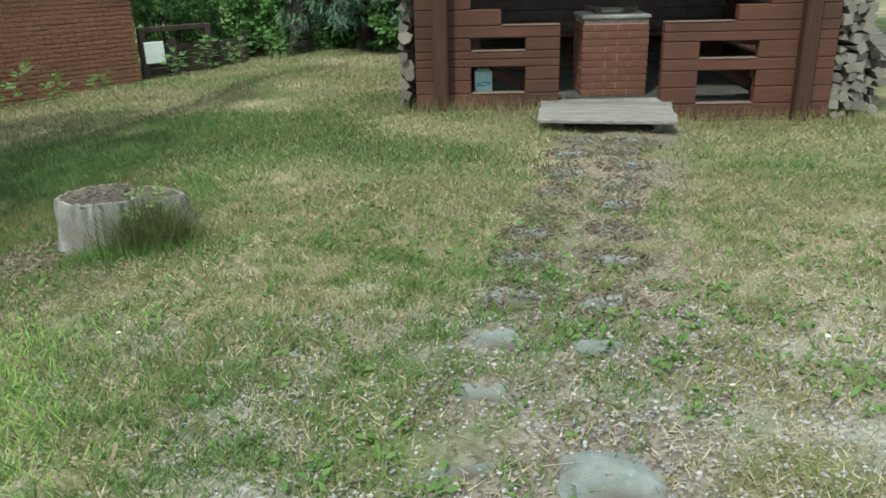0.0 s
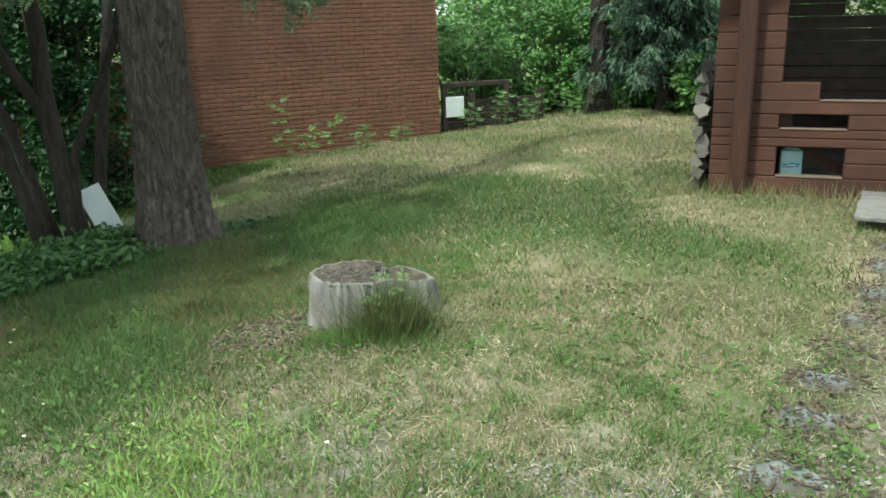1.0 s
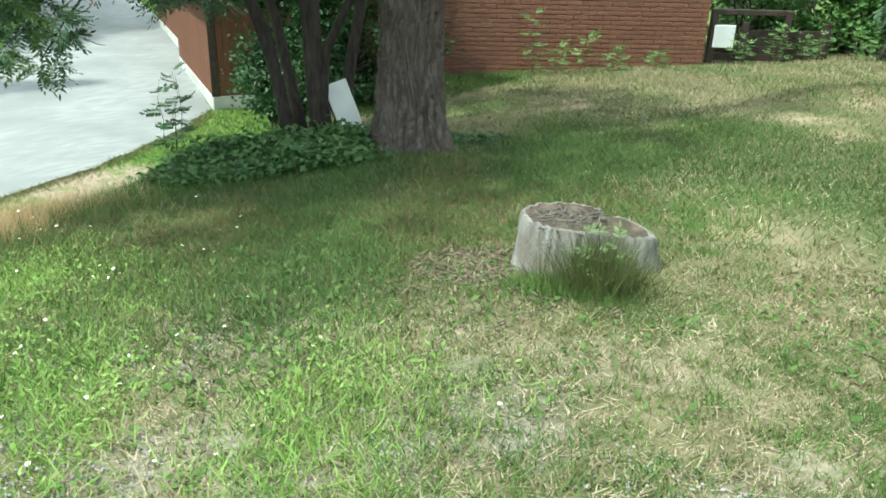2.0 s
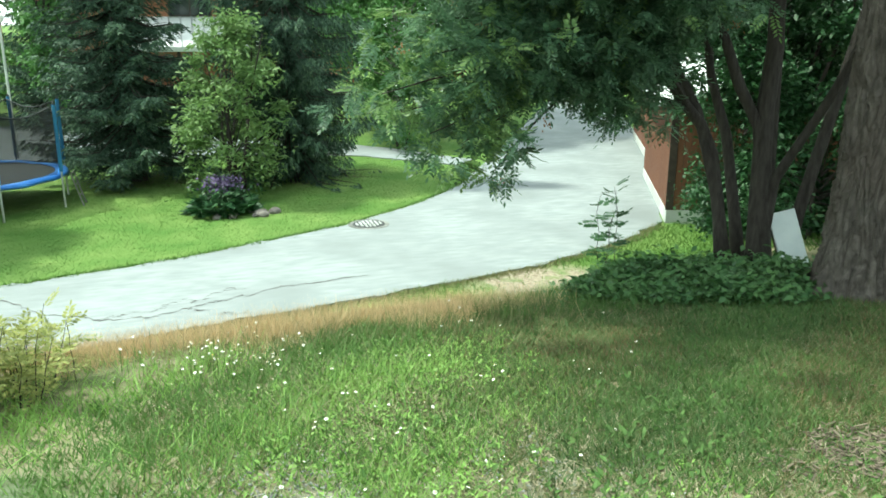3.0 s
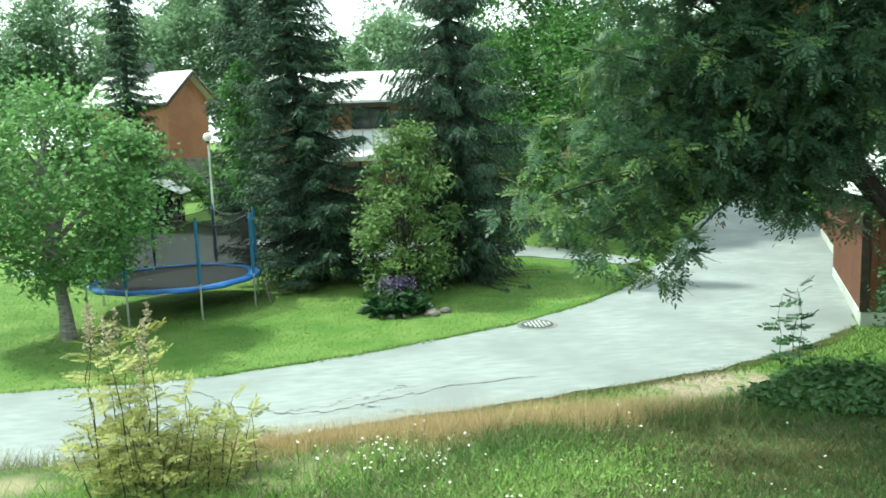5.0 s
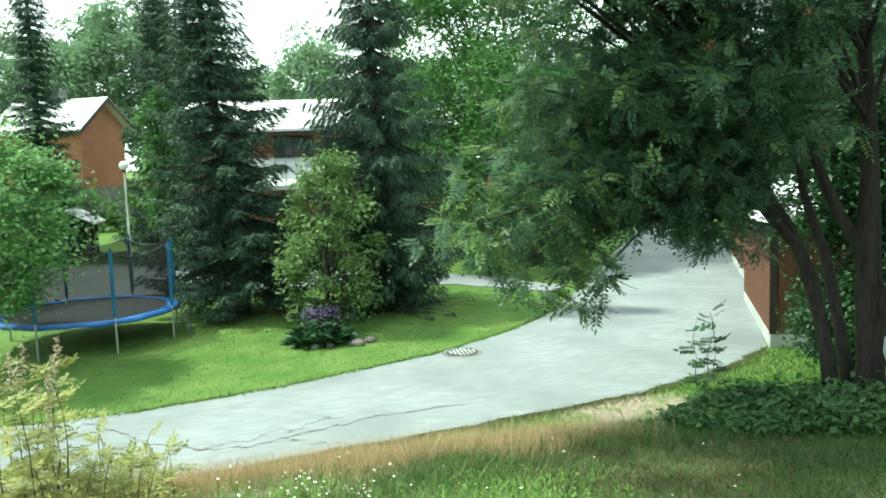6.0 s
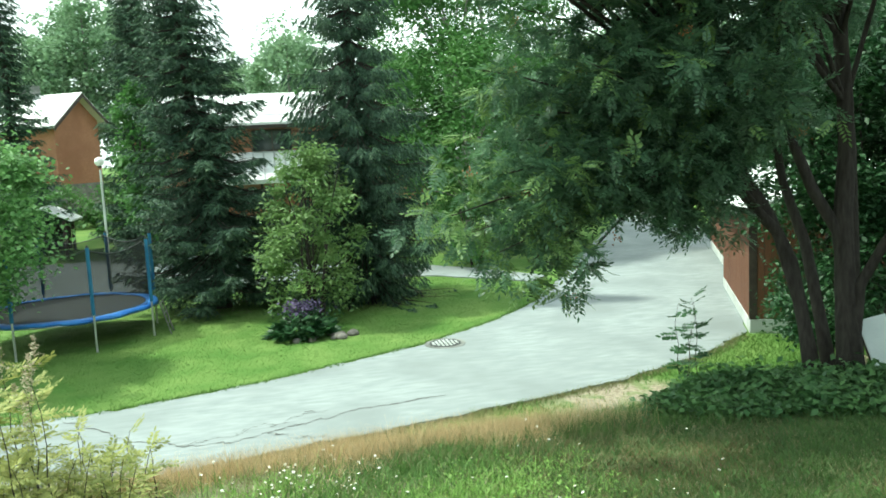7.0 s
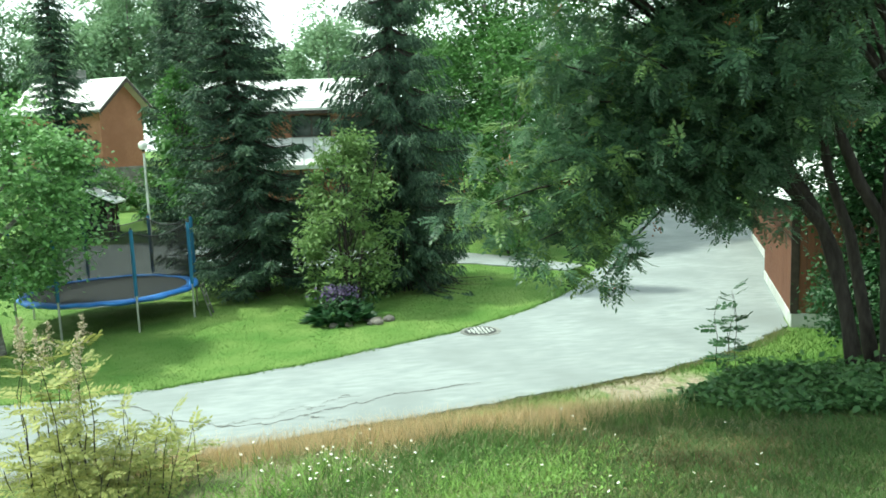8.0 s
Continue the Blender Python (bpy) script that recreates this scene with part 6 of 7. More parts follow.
def manhole(x, y):
    t = thing("manhole_cover", "round cast-iron manhole cover with a concrete collar", "manhole cover")
    g = hz(x, y) + 0.032
    n = 32
    part("collar", Shape().tube([(x, y, g - 0.1), (x, y, g + 0.008)], [0.42, 0.42], n), M["concrete"], t, "grey concrete collar")
    part("frame", Shape().tube([(x, y, g - 0.1), (x, y, g + 0.014)], [0.33, 0.33], n), M["mesh_black"], t, "dark iron frame")
    for i in range(-3, 4):
        for j in range(-3, 4):
            if i * i + j * j > 11:
                continue
            part("stud", Shape().box((x + i * 0.08 - 0.026, y + j * 0.08 - 0.026, g + 0.014), (x + i * 0.08 + 0.026, y + j * 0.08 + 0.026, g + 0.024), None, 0.004), M["found"], t)


manhole(-15.5, 5.62)
road_crack([(-12.9, -1.0), (-12.2, -0.34), (-11.6, 0.42), (-11.17, 0.87), (-11.2, 1.45), (-11.34, 2.08), (-11.5, 2.5), (-11.72, 2.92), (-11.86, 3.5), (-11.94, 4.18), (-12.05, 4.9)], 0.016)
road_crack([(-11.17, 0.87), (-11.4, 1.5), (-11.75, 2.3), (-12.0, 3.0)], 0.007)
road_crack([(-11.34, 2.08), (-11.1, 2.4), (-10.9, 2.9)], 0.006)


def flower_bed(x, y):
    for k in range(11):
        a = random.uniform(0, 6.28)
        q = random.uniform(0.2, 0.75)
        sx, sy = x + 0.35 + q * math.cos(a) * 0.6, y + 0.45 + q * math.sin(a)
        r = random.uniform(0.06, 0.14)
        bm = bmesh.new()
        bmesh.ops.create_icosphere(bm, subdivisions=2, radius=r)
        for v in bm.verts:
            v.co *= 1 + 0.28 * noise.noise(v.co * 6 + Vector((k, 0, 0)))
            v.co.z *= 0.65
        me = bpy.data.meshes.new("stone")
        bm.to_mesh(me)
        bm.free()
        me.materials.append(M["stone"])
        o = tagged(new("stone", me), "rounded grey field stone edging the flower bed", "stone", "stones round the flower bed")
        o.matrix_basis = pose(sx, sy, hz(sx, sy) + r * 0.35, 0, 0, random.uniform(0, 360))
    rng = np.random.default_rng(81)
    t = thing("hosta_plant", "broad-leaved hosta clump in the flower bed", "hosta")
    n = 260
    a, q = rng.uniform(0, 6.28, n), 0.55 * np.sqrt(rng.random(n))
    p = np.stack([x + q * np.cos(a), y + q * np.sin(a) * 1.15, height(x, y) + 0.1 + 0.42 * (1 - (q / 0.6) ** 2) * rng.random(n)], -1)
    d = np.stack([np.cos(a), np.sin(a), rng.uniform(-0.4, 0.5, n)], -1)
    d /= np.linalg.norm(d, axis=1)[:, None]
    part("leaves", leaves_mesh("leaves", p, 0.26, rng, M["leaf_dark"], aspect=0.7, dirs=d), M["leaf_dark"], t)
    t = thing("purple_flowers", "purple flowering plant in the bed under the young rowan", "flowers")
    n = 420
    p = np.stack([rng.normal(x - 0.2, 0.16, n), rng.normal(y + 0.05, 0.22, n), height(x, y) + rng.uniform(0.45, 0.78, n)], -1)
    part("blossoms", leaves_mesh("blossoms", p, 0.07, rng, M["purple"], aspect=0.9), M["purple"], t)
    p = np.stack([rng.normal(x - 0.25, 0.24, n), rng.normal(y + 0.1, 0.32, n), height(x, y) + rng.uniform(0.05, 0.6, n)], -1)
    part("leaves", leaves_mesh("leaves", p, 0.13, rng, M["leaf_dark"], aspect=0.4), M["leaf_dark"], t)


flower_bed(-17.5, 2.8)


def street_lamp(x, y, top):
    t = thing("street_lamp", "slim pale street lamp with a white globe", "street lamp")
    g = hz(x, y)
    part("pole", Shape().tube([(x, y, g - 0.1), (x, y, g + 0.6), (x, y, top - 0.25)], [0.06, 0.042, 0.034], 10), M["found"], t)
    part("collar", Shape().tube([(x, y, top - 0.2), (x, y, top - 0.13)], [0.05, 0.07], 10), M["dark"], t)
    bm = bmesh.new()
    bmesh.ops.create_uvsphere(bm, u_segments=20, v_segments=14, radius=0.15)
    for v in bm.verts:
        v.co.z *= 0.96
        v.co += Vector((x, y, top))
    me = bpy.data.meshes.new("globe")
    bm.to_mesh(me)
    bm.free()
    me.materials.append(M["bulb"])
    me.polygons.foreach_set("use_smooth", [True] * len(me.polygons))
    part("globe", me, None, t, "white opal globe")


street_lamp(-26.85, -2.91, 1.82)


def roofed_shelter(x, y):
    t = thing("garden_shelter", "small dark wooden shelter with a pale pitched roof", "shelter")
    g = hz(x, y)
    for sx in (-0.7, 0.7):
        for sy in (-0.8, 0.8):
            part("post", Shape().box((x + sx - 0.06, y + sy - 0.06, g - 0.1), (x + sx + 0.06, y + sy + 0.06, g + 1.4), None, 0.01), M["dark"], t)
    part("back_panel", Shape().box((x - 0.76, y - 0.7, g + 0.1), (x - 0.72, y + 0.7, g + 1.3), None, 0.005), M["dark"], t)
    rs = Shape()
    for s in (-1, 1):
        q = [Vector((x - 1.0, y + s * 1.15, g + 1.36)), Vector((x + 1.0, y + s * 1.15, g + 1.36)), Vector((x + 1.0, y, g + 1.95)), Vector((x - 1.0, y, g + 1.95))]
        q += [v + Vector((0, 0, 0.07)) for v in q]
        rs.add([tuple(v) for v in q], [(0, 1, 2, 3), (4, 7, 6, 5), (0, 4, 5, 1), (1, 5, 6, 2), (2, 6, 7, 3), (3, 7, 4, 0)])
    part("roof", rs, M["roof"], t)


roofed_shelter(-36.0, -7.0)
for i, (bx, by, hh, rr) in enumerate([(-44.5, -8.2, 2.0, 1.6), (-45.5, -11.0, 2.4, 1.8), (-38.5, -4.4, 1.6, 1.1), (-43.0, -5.5, 2.2, 1.5)]):
    broadleaf("garden_bush", "rounded green bush before the gable house", bx, by, hh, (rr, rr, hh * 0.55), hh * 0.45, 2000, 36, 0.2, M["leaf"], M["bark_dark"], 0.03, 180 + i, stems=3, group="bushes before the gable house", cat="bush")


# ---- woods round the place ----
random.seed(77)
def far_woods(name, label, spots, seed, n=1500, leaf=0.4, material=None):
    material = material or M["far_leaf"]
    rng = np.random.default_rng(seed)
    pts, trunks = [], Shape()
    for x, y, h, r in spots:
        g = hz(x, y)
        p, c = crown_cloud(rng, (x, y, g + h * 0.58), (r, r, h * 0.42), n, 90, 0.3)
        p[:, 2] = np.maximum(p[:, 2], g + 0.3)
        pts.append(p)
        trunks.tube([(x, y, g - 0.2), (x + random.uniform(-0.2, 0.2), y, g + h * 0.5), (x, y, g + h * 0.92)], [0.2, 0.13, 0.03], 7)
    t = tagged(new(name), label, "woods", kind="stuff")
    part("foliage", leaves_mesh("foliage", np.concatenate(pts), leaf, rng, material, aspect=0.7), material, t)
    part("trunks", trunks, M["bark_birch"], t)


def arc(n, d0, d1, a0, a1, h0, h1, seed):
    rng = np.random.default_rng(seed)
    out = []
    for k in range(n):
        a = radians(a0 + (a1 - a0) * (k + rng.uniform(0.1, 0.9)) / n)
        d = rng.uniform(d0, d1)
        out.append((d * math.cos(a), 2.5 + d * math.sin(a), rng.uniform(h0, h1), rng.uniform(2.2, 3.6)))
    return out


far_woods("far_woods", "pale green birch woods behind the houses", arc(30, 62, 86, 148, 208, 10, 16, 1), 91, 9500, 0.32)
far_woods("far_woods", "green birch woods beyond the road", arc(12, 50, 64, 138, 158, 8, 13, 2), 92, 8000, 0.3)
far_woods("wood_edge", "green trees and bushes behind the fence", [(-6.5, 24, 5, 2.2), (-3.6, 23, 5.5, 2.0), (-1.0, 22.5, 6, 2.2), (1.5, 24, 7, 2.4), (-9.5, 27, 8, 3), (-4.5, 28, 9, 3), (0, 29, 9, 3), (4.5, 27, 9, 3), (9, 24, 8, 3), (7.5, 17, 6, 2.2), (12, 19, 8, 3)], 93, 9000, 0.14, M["leaf"])
far_woods("wood_edge", "low pale bushes along the fence", [(-4.6, 20.6, 2.6, 1.3), (-2.2, 20.8, 3.0, 1.2), (-0.6, 19.6, 3.4, 1.2), (-1.6, 18.6, 2.2, 0.8), (0.3, 18.4, 2.6, 1.0), (-6.8, 21.5, 3.0, 1.4)], 94, 3200, 0.13, M["leaf_pale"])
for i, (bx, by, hh, rr) in enumerate([(-5.9, 18.6, 2.2, 1.1), (-4.9, 19.3, 2.6, 1.1), (-3.9, 19.6, 2.3, 1.0), (-2.6, 19.9, 2.8, 1.1), (-1.7, 19.2, 2.4, 1.0), (-0.8, 18.7, 2.0, 0.9), (0.1, 18.9, 2.6, 1.0), (-3.3, 18.75, 1.3, 0.6), (-2.2, 18.3, 1.5, 0.6), (-1.2, 17.9, 1.2, 0.6)]):
    broadleaf("fence_bush", "leafy green bush growing behind the brown fence", bx, by, hh, (rr, rr, hh * 0.52), hh * 0.5, 3600, 46, 0.12, M["leaf_pale"] if i % 3 == 0 else M["leaf"], M["bark_dark"], 0.03, 210 + i, stems=3, group="bushes behind the fence", cat="bush")
spruce(-1.75, 18.0, 10.0, 1.5, 17, "dark spruce among the bushes behind the fence", 0.52, 1.2, 1.5)
for i, (px, py, hh) in enumerate([(-5.0, 16.1, 0.5), (-4.55, 16.55, 0.65), (-4.1, 17.0, 0.55), (-3.6, 17.3, 0.6), (-3.1, 17.2, 0.5), (-2.5, 17.5, 0.5)]):
    small_plant("fence_weed", "fresh green weed at the foot of the fence", px, py, 5, hh, 0.13, M["leaf_pale"], 240 + i, 0.2, 3, "weed", 10, 0.5, "weeds by the fence")
far_woods("far_woods", "mixed woods closing the yard", arc(26, 38, 60, -60, 120, 9, 15, 4) + arc(18, 40, 60, 222, 300, 9, 14, 5), 95, 700, 0.6)


# ---- flowers and grass ----
def daisies():
    rng = np.random.default_rng(14)
    spots = [(x, y) for x, y in zip(rng.normal(-4.7, 0.2, 90), rng.normal(2.5, 0.34, 90))]
    spots += [(x, y) for x, y in zip(rng.uniform(-5.4, -3.2, 34), rng.uniform(2.6, 5.2, 34))]
    spots += [(x, y) for x, y in zip(rng.uniform(-3.6, -1.6, 12), rng.uniform(2.6, 3.9, 12))]
    spots += [(-2.7, 3.5), (-2.62, 3.55), (-2.66, 3.42), (-0.59, 5.7), (0.05, 5.35), (1.5, 5.66), (1.47, 3.9), (1.55, 3.85), (1.95, 3.78), (2.05, 3.6), (-1.35, 4.2), (-1.0, 2.75), (-2.0, 6.9), (-3.0, 7.6), (1.0, 3.55)]
    spots += [(x, y) for x, y in zip(rng.uniform(-4.2, -2.2, 40), rng.uniform(2.5, 4.4, 40))]
    s, c, st = Shape(), Shape(), Shape()
    for x, y in spots:
        x, y = float(x), float(y)
        h = rng.uniform(0.05, 0.2) if x < -3 else rng.uniform(0.02, 0.06)
        z = hz(x, y) + h
        nx, ny = rng.normal(0, 0.35, 2)
        m = Matrix.Translation((x, y, z)) @ Euler((nx, ny, rng.uniform(0, 6))).to_matrix().to_4x4()
        r = rng.uniform(0.006, 0.0115)
        for k in range(9):
            a = 6.283 * k / 9
            d, w = Vector((math.cos(a), math.sin(a), 0.12)), Vector((-math.sin(a), math.cos(a), 0)) * 0.28
            s.add([tuple(m @ v) for v in (d * r * 0.2, (d * 0.65 + w) * r, d * r, (d * 0.65 - w) * r)], [(0, 1, 2, 3)])
        c.add([tuple(m @ Vector((math.cos(6.283 * k / 6) * r * 0.3, math.sin(6.283 * k / 6) * r * 0.3, 0.002))) for k in range(6)] + [tuple(m @ Vector((0, 0, 0.006)))], [(k, (k + 1) % 6, 6) for k in range(6)])
        st.tube([(x, y, z - h), (x + 0.003, y, z)], [0.0018, 0.0014], 4, False)
    t = tagged(new("daisies"), "white daisies scattered in the grass", "daisies", kind="stuff")
    part("petals", s, M["white"], t)
    part("centres", c, M["yellow"], t)
    part("stalks", st, M["grass_green"], t)


def blades(name, label, xy, hgt, width, material, seed, lean=0.5, lift=0.0):
    rng = np.random.default_rng(seed)
    bare = ((xy[:, 0] + 2.4) / 0.4) ** 2 + ((xy[:, 1] - 5.33) / 0.36) ** 2 < rng.uniform(0.4, 1.3, len(xy))
    bare |= ((xy[:, 0] + 2.55) / 0.55) ** 2 + ((xy[:, 1] - 2.74) / 0.3) ** 2 < rng.uniform(0.0, 1.9, len(xy))
    for sx, sy, sw in SLABS:
        bare |= (xy[:, 0] - sx) ** 2 + (xy[:, 1] - sy) ** 2 < (rng.uniform(0.3, 0.62, len(xy)) * sw) ** 2
    xy = xy[~bare | (rng.random(len(xy)) < 0.06)]
    n = len(xy)
    z = height(xy[:, 0], xy[:, 1]) + lift
    p = np.c_[xy, z]
    a = rng.uniform(0, 6.283, n)
    w = np.stack([np.cos(a), np.sin(a), np.zeros(n)], -1) * (width * rng.uniform(0.6, 1.3, n))[:, None] / 2
    h = hgt * rng.uniform(0.45, 1.25, n)
    tip = p + np.stack([rng.normal(0, lean, n) * h, rng.normal(0, lean, n) * h, h], -1)
    v = np.stack([p - w, p + w, tip], 1)
    return tagged(new(name, tri_mesh(name, v, [(0, 1, 2)], material)), label, "grass", kind="stuff")


def patchy(rng, n, x0, x1, y0, y1, scale, cut, seed):
    xy = np.stack([rng.uniform(x0, x1, n), rng.uniform(y0, y1, n)], -1)
    val = np.sin(xy[:, 0] * scale + seed) * np.cos(xy[:, 1] * scale * 1.1 + seed * 2) + 0.6 * np.sin(xy[:, 0] * scale * 2.3 + xy[:, 1] * scale * 1.9 + seed * 3)
    rim = np.minimum(np.minimum(xy[:, 0] - x0, x1 - xy[:, 0]), np.minimum(xy[:, 1] - y0, y1 - xy[:, 1]))
    return xy[(val + rng.normal(0, 0.5, n) > cut) & (rng.random(n) < rim / 1.1)]


daisies()
rng = np.random.default_rng(100)
near = np.stack([rng.uniform(-4.2, 3.4, 130000), rng.uniform(2.0, 6.6, 130000)], -1)
gap = np.abs(near[:, 0] - 0.25 * near[:, 1] + 0.45) < 0.5
near = near[~gap | (rng.random(len(near)) < 0.4)]
for sx, sy, sw in SLABS:
    near = near[(near[:, 0] - sx) ** 2 + (near[:, 1] - sy) ** 2 > (0.33 * sw) ** 2]
blades("dry_thatch", "flattened dry straw lying in the lawn", near[:80000], 0.02, 0.006, M["straw"], 101, 2.0, 0.004)


def tufts(name, label, xy, each, spread, hgt, width, material, seed, lean=0.7):
    rng2 = np.random.default_rng(seed)
    p = np.repeat(xy, each, 0) + rng2.normal(0, spread, (len(xy) * each, 2))
    return blades(name, label, p, hgt, width, material, seed + 1, lean)


tufts("lawn_grass", "short half-dry grass of the yard", near[80000:87000], 16, 0.045, 0.042, 0.006, M["grass"], 120)
tufts("green_tufts", "short fresh green tufts in the lawn", np.concatenate([patchy(rng, 9000, -4.6, 1.0, 1.4, 7.6, 1.3, 0.4, 5.0), patchy(rng, 4000, 0.0, 3.8, 1.4, 7.6, 1.3, 1.1, 5.0)]), 22, 0.04, 0.05, 0.007, M["grass_green"], 122)
ros = patchy(rng, 5000, -4.4, 3.4, 2.0, 6.5, 1.5, 0.2, 6.0)
ros = np.repeat(ros[:700], 6, 0) + rng.normal(0, 0.03, (len(ros[:700]) * 6, 2))
tagged(new("clover", leaves_mesh("clover", np.c_[ros, height(ros[:, 0], ros[:, 1]) + 0.02], 0.045, rng, M["grass_green"], 0.0, 0.2, 0.45)), "small broad-leaved weeds in the lawn", "weeds", kind="stuff")
lush = patchy(rng, 9000, -5.2, -1.4, 2.0, 4.6, 2.6, 0.3, 6.5)
lush = np.repeat(lush[::2], 4, 0)
lush = lush + rng.normal(0, 0.03, lush.shape)
tagged(new("clover", leaves_mesh("clover", np.c_[lush, height(lush[:, 0], lush[:, 1]) + rng.uniform(0.01, 0.05, len(lush))], 0.03, rng, M["bright_grass"], -0.3, 0.2, 0.4)), "small lush weeds among the daisies", "weeds", kind="stuff")
mid = np.stack([rng.uniform(-7.0, 4.6, 150000), rng.uniform(2.0, 14.5, 150000)], -1)
mid = mid[(mid[:, 1] > 5.8) | (mid[:, 0] < -3.5)]
mid = mid[~((mid[:, 0] > -0.4) & (mid[:, 0] < 4.1) & (mid[:, 1] > 9.4))]
mid = mid[~((np.abs(mid[:, 0] - 0.25 * mid[:, 1] + 0.45) < 0.5) & (mid[:, 1] < 9.4) & (rng.random(len(mid)) < 0.7))]
blades("lawn_grass", "short half-dry grass towards the shelter and trees", mid[:70000], 0.045, 0.011, M["grass"], 102, 0.9)
blades("dry_thatch", "dry straw in the lawn towards the shelter", mid[70000:][~((mid[70000:, 0] < -2.8) & (mid[70000:, 1] > 3.6) & (mid[70000:, 1] < 9.5) & (rng.random(len(mid) - 70000) < 0.85))], 0.025, 0.01, M["straw"], 113, 1.6, 0.004)
blades("green_tufts", "soft green grass, coloured darker for the shade of the rowan", np.stack([rng.uniform(-6.0, -2.6, 45000), rng.uniform(4.0, 8.8, 45000)], -1), 0.055, 0.007, M["shade_grass"], 141, 0.8)
far_g = np.stack([rng.uniform(-9.5, 0.5, 70000), rng.uniform(11.4, 19.5, 70000)], -1)
far_g = far_g[rng.random(len(far_g)) < smooth01(11.2, 13.2, far_g[:, 1])]
blades("lawn_grass", "sunlit dry grass beside the brick house", far_g[::3], 0.05, 0.014, M["straw"], 103, 0.9)
blades("lawn_grass", "half-dry olive grass beside the brick house", far_g[1::2], 0.06, 0.012, M["grass"], 137, 0.8)
blades("green_tufts", "green grass at the foot of the brick house", patchy(rng, 30000, -9.5, -1.0, 11.0, 18.0, 1.3, 0.3, 8.0), 0.07, 0.014, M["grass_green"], 138, 0.7)
blades("green_tufts", "fresh green tufts in the yard's grass", patchy(rng, 40000, -6.2, 3.4, 2.0, 9.5, 1.7, 1.0, 1.0), 0.075, 0.009, M["grass_green"], 104, 0.6)
blades("green_tufts", "lush green grass in the shade of the trees", patchy(rng, 60000, -6.6, -1.8, 4.0, 11.0, 1.1, 0.5, 2.0), 0.065, 0.009, M["grass_green"], 105, 0.6)
blades("green_tufts", "lush green grass with daisies at the top of the bank", patchy(rng, 34000, -6.2, -2.4, 1.2, 4.4, 1.4, 0.1, 3.0), 0.08, 0.01, M["grass_green"], 106, 0.7)
blades("green_tufts", "bright lush grass with daisies near the bank", np.concatenate([patchy(rng, 60000, -5.0, -1.2, 2.3, 4.6, 1.9, 0.2, 7.0), patchy(rng, 26000, -4.4, -0.9, 1.8, 4.0, 1.9, 0.0, 7.0)]), 0.06, 0.008, M["bright_grass"], 130, 0.8)
# two layers of dark blades paint the tree shade onto the yard
blades("green_tufts", "grass round the pine and the rowan, coloured darker for their shade", patchy(rng, 90000, -5.4, -1.6, 3.3, 9.0, 1.2, -0.1, 2.0), 0.06, 0.008, M["shade_grass"], 132, 0.7)
blades("green_tufts", "grass band across the yard, coloured dark like a tree shadow", patchy(rng, 60000, -5.0, 1.0, 6.6, 11.4, 1.1, -0.2, 4.0), 0.06, 0.009, M["shade_grass"], 133, 0.7)
blades("bank_grass", "tall green grass beside the feathery shrub", patchy(rng, 16000, -5.4, -3.2, 0.0, 2.9, 2.1, -0.3, 7.0), 0.11, 0.008, M["bright_grass"], 134, 0.7)
blades("dry_grass", "short reddish dry grass in the shade of the rowan", patchy(rng, 60000, -5.6, -1.8, 3.6, 8.2, 1.5, 0.1, 9.0), 0.06, 0.005, M["rust_grass"], 135, 0.8)
blades("stump_grass", "tall green grass growing against the stump", np.stack([rng.normal(-1.62, 0.115, 1700), rng.normal(5.36, 0.07, 1700)], -1), 0.29, 0.004, M["moss_grass"], 131, 0.45)
blades("stump_grass", "fresh grass along the foot of the stump", np.stack([rng.normal(-1.75, 0.26, 1500), rng.normal(5.24, 0.07, 1500)], -1), 0.09, 0.005, M["grass_green"], 136, 0.5)
blades("shelter_grass", "tall pale grass stems along the shelter", np.stack([rng.uniform(-0.8, 4.6, 1800), rng.normal(9.3, 0.14, 1800)], -1), 0.17, 0.008, M["grass"], 107, 0.35)
dry = np.stack([rng.uniform(-7.2, -4.4, 52000), rng.uniform(0.6, 5.4, 52000)], -1)
dry = dry[(dry[:, 0] < -5.25 - 0.1 * (dry[:, 1] - 2) + np.abs(rng.normal(0, 0.22, len(dry))) * (0.5 + 0.5 * np.sin(dry[:, 1] * 5))) & (np.abs(dry[:, 1] - 2.8) < 2.0 + rng.normal(0, 0.35, len(dry)))]
blades("dry_grass", "tall orange-brown dry grass along the crest of the bank", dry, 0.2, 0.0032, M["grass_dry"], 108, 0.38)
blades("dry_grass", "straw-coloured grass low on the bank", np.stack([rng.uniform(-8.4, -5.0, 16000), rng.uniform(-1.5, 5.2, 16000)], -1), 0.16, 0.005, M["grass"], 109, 0.5)
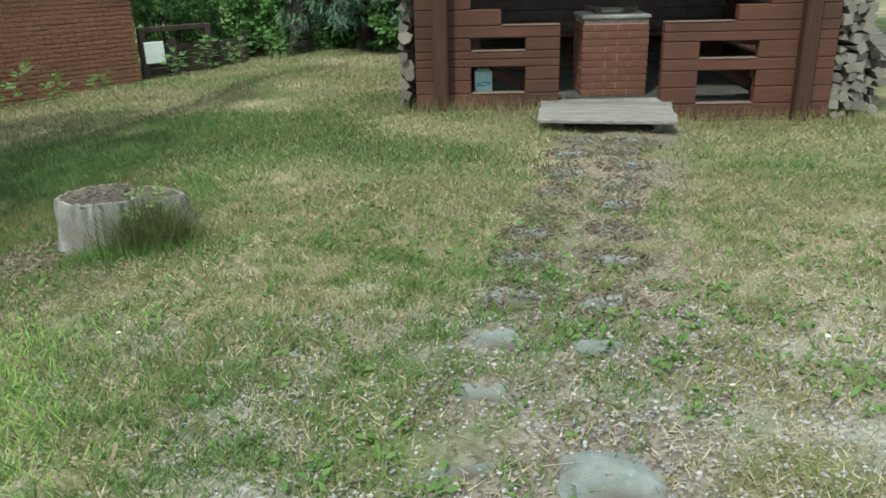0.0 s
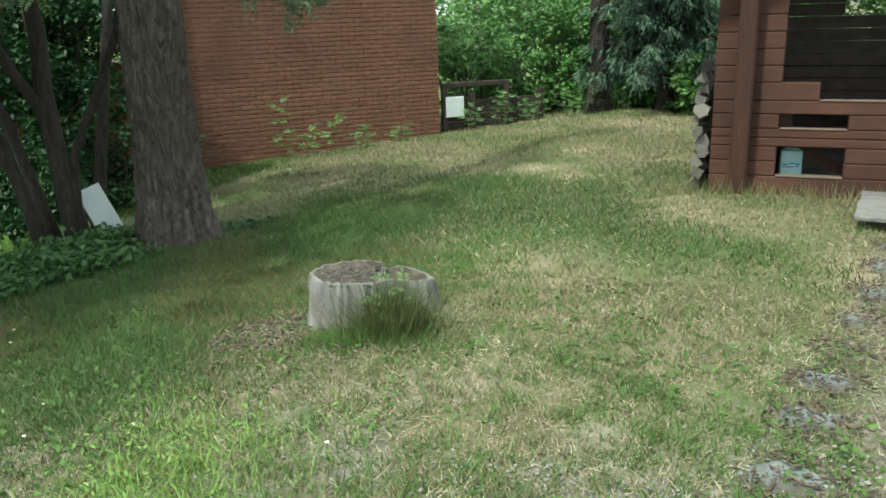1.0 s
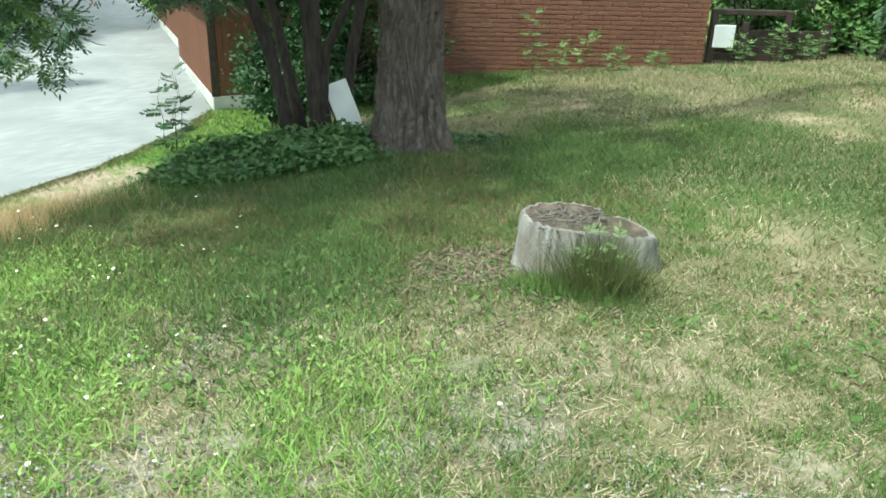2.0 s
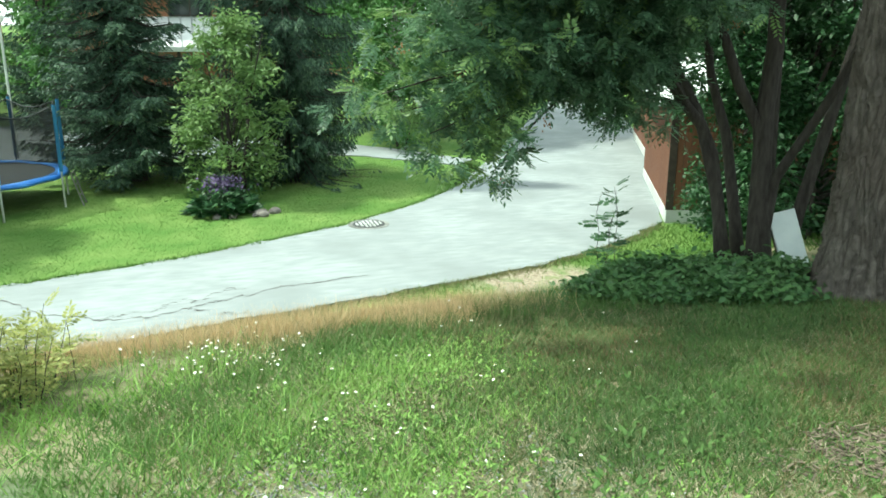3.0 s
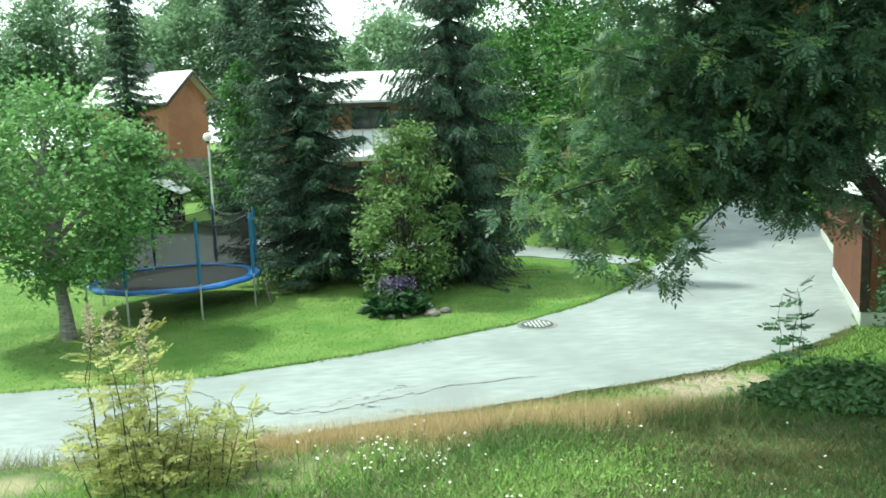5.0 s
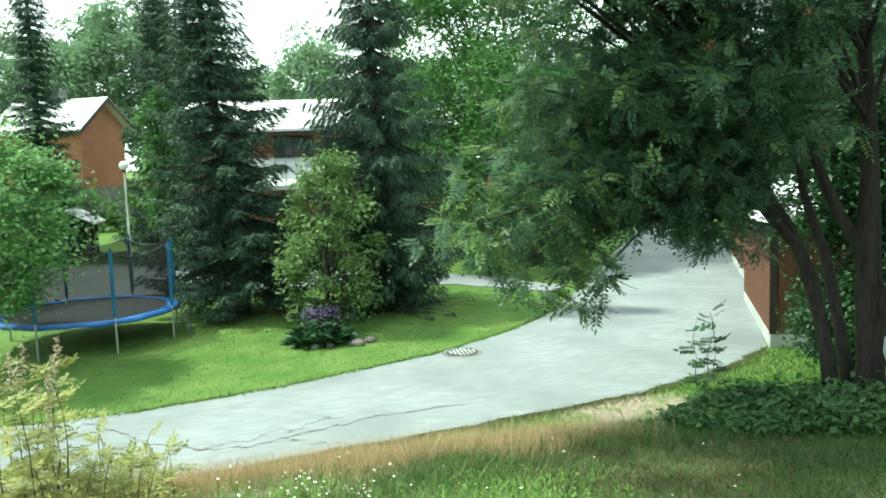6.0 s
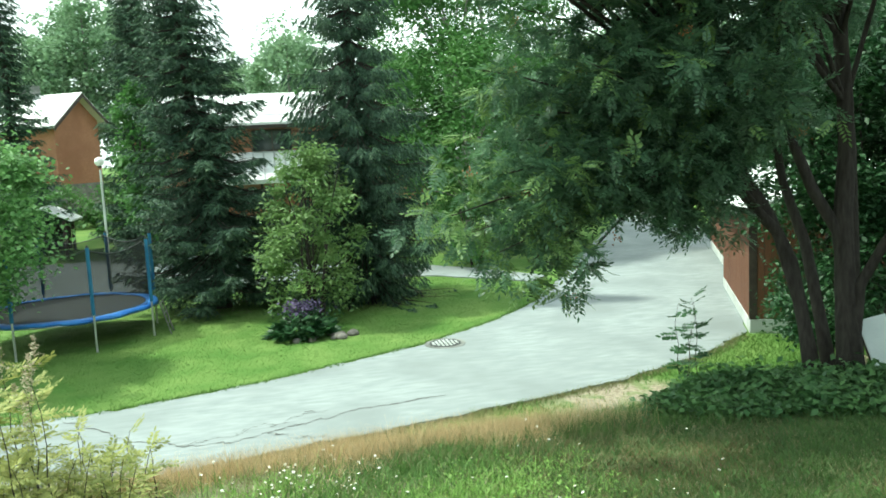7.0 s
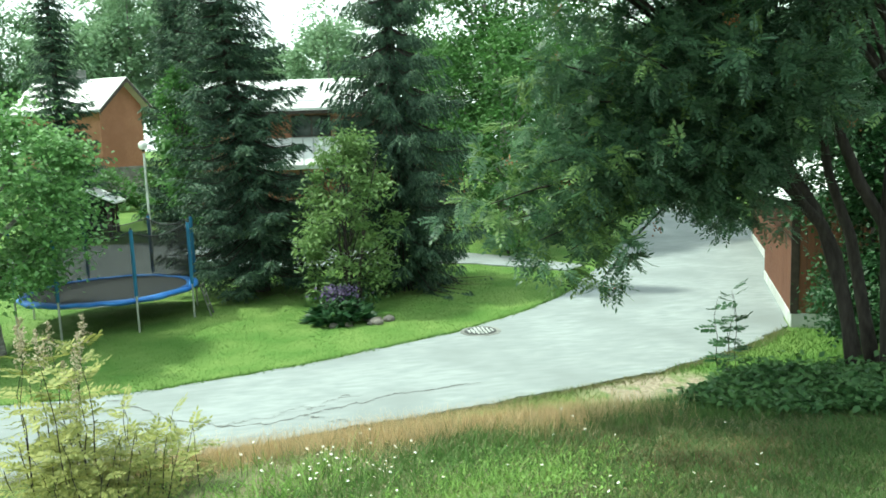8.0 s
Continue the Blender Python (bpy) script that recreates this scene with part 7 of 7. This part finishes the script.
blades("bank_grass", "green grass on the bank below the ground cover", np.stack([rng.uniform(-9.9, -5.2, 22000), rng.uniform(4.4, 7.6, 22000)], -1), 0.12, 0.006, M["grass_green"], 139, 0.55)
bank = np.stack([rng.uniform(-14.0, -7.2, 34000), rng.uniform(5.0, 13.5, 34000)], -1)
near_edge = np.interp(bank[:, 1], [q[1] for q in ROAD_NEAR[:12]], [q[0] for q in ROAD_NEAR[:12]])
bank = bank[(bank[:, 0] > near_edge + 0.02) & ((((bank[:, 0] + 11.15) * 1.25) ** 2 + ((bank[:, 1] - 7.45) * 0.85) ** 2 > rng.uniform(0.5, 1.4, len(bank))) | (rng.random(len(bank)) < 0.08))]
blades("bank_grass", "green grass on the bank above the road", bank, 0.09, 0.014, M["grass_lawn"], 110, 0.6)
lawn = np.stack([rng.uniform(-27.0, -13.0, 110000), rng.uniform(-9.0, 10.0, 110000)], -1)
far_edge = np.interp(lawn[:, 1], [q[1] for q in ROAD_FAR[:10]], [q[0] for q in ROAD_FAR[:10]])
lawn = lawn[(lawn[:, 0] < far_edge - 0.04) & (lawn[:, 0] > -25.3)]
blades("mown_lawn", "mown bright green lawn below the bank", lawn, 0.026, 0.014, M["grass_lawn"], 111, 0.9)
edge_t = rng.uniform(1, 9.5, 5000)
ex = np.interp(edge_t, range(len(ROAD_FAR)), [q[0] for q in ROAD_FAR])
ey = np.interp(edge_t, range(len(ROAD_FAR)), [q[1] for q in ROAD_FAR])
blades("lawn_edge", "ragged grass fringe along the asphalt", np.stack([ex - 0.02 + rng.normal(0, 0.06, 5000), ey + rng.normal(0, 0.03, 5000)], -1), 0.07, 0.02, M["grass_lawn"], 112, 0.6)
edge_t = rng.uniform(3, 9.9, 9000)
ex = np.interp(edge_t, range(len(ROAD_NEAR)), [q[0] for q in ROAD_NEAR])
ey = np.interp(edge_t, range(len(ROAD_NEAR)), [q[1] for q in ROAD_NEAR])
blades("lawn_edge", "ragged grass fringe between the bank and the asphalt", np.stack([ex + np.abs(rng.normal(0.02, 0.12, 9000)), ey + rng.normal(0, 0.05, 9000)], -1), 0.06, 0.012, M["grass"], 140, 0.8)
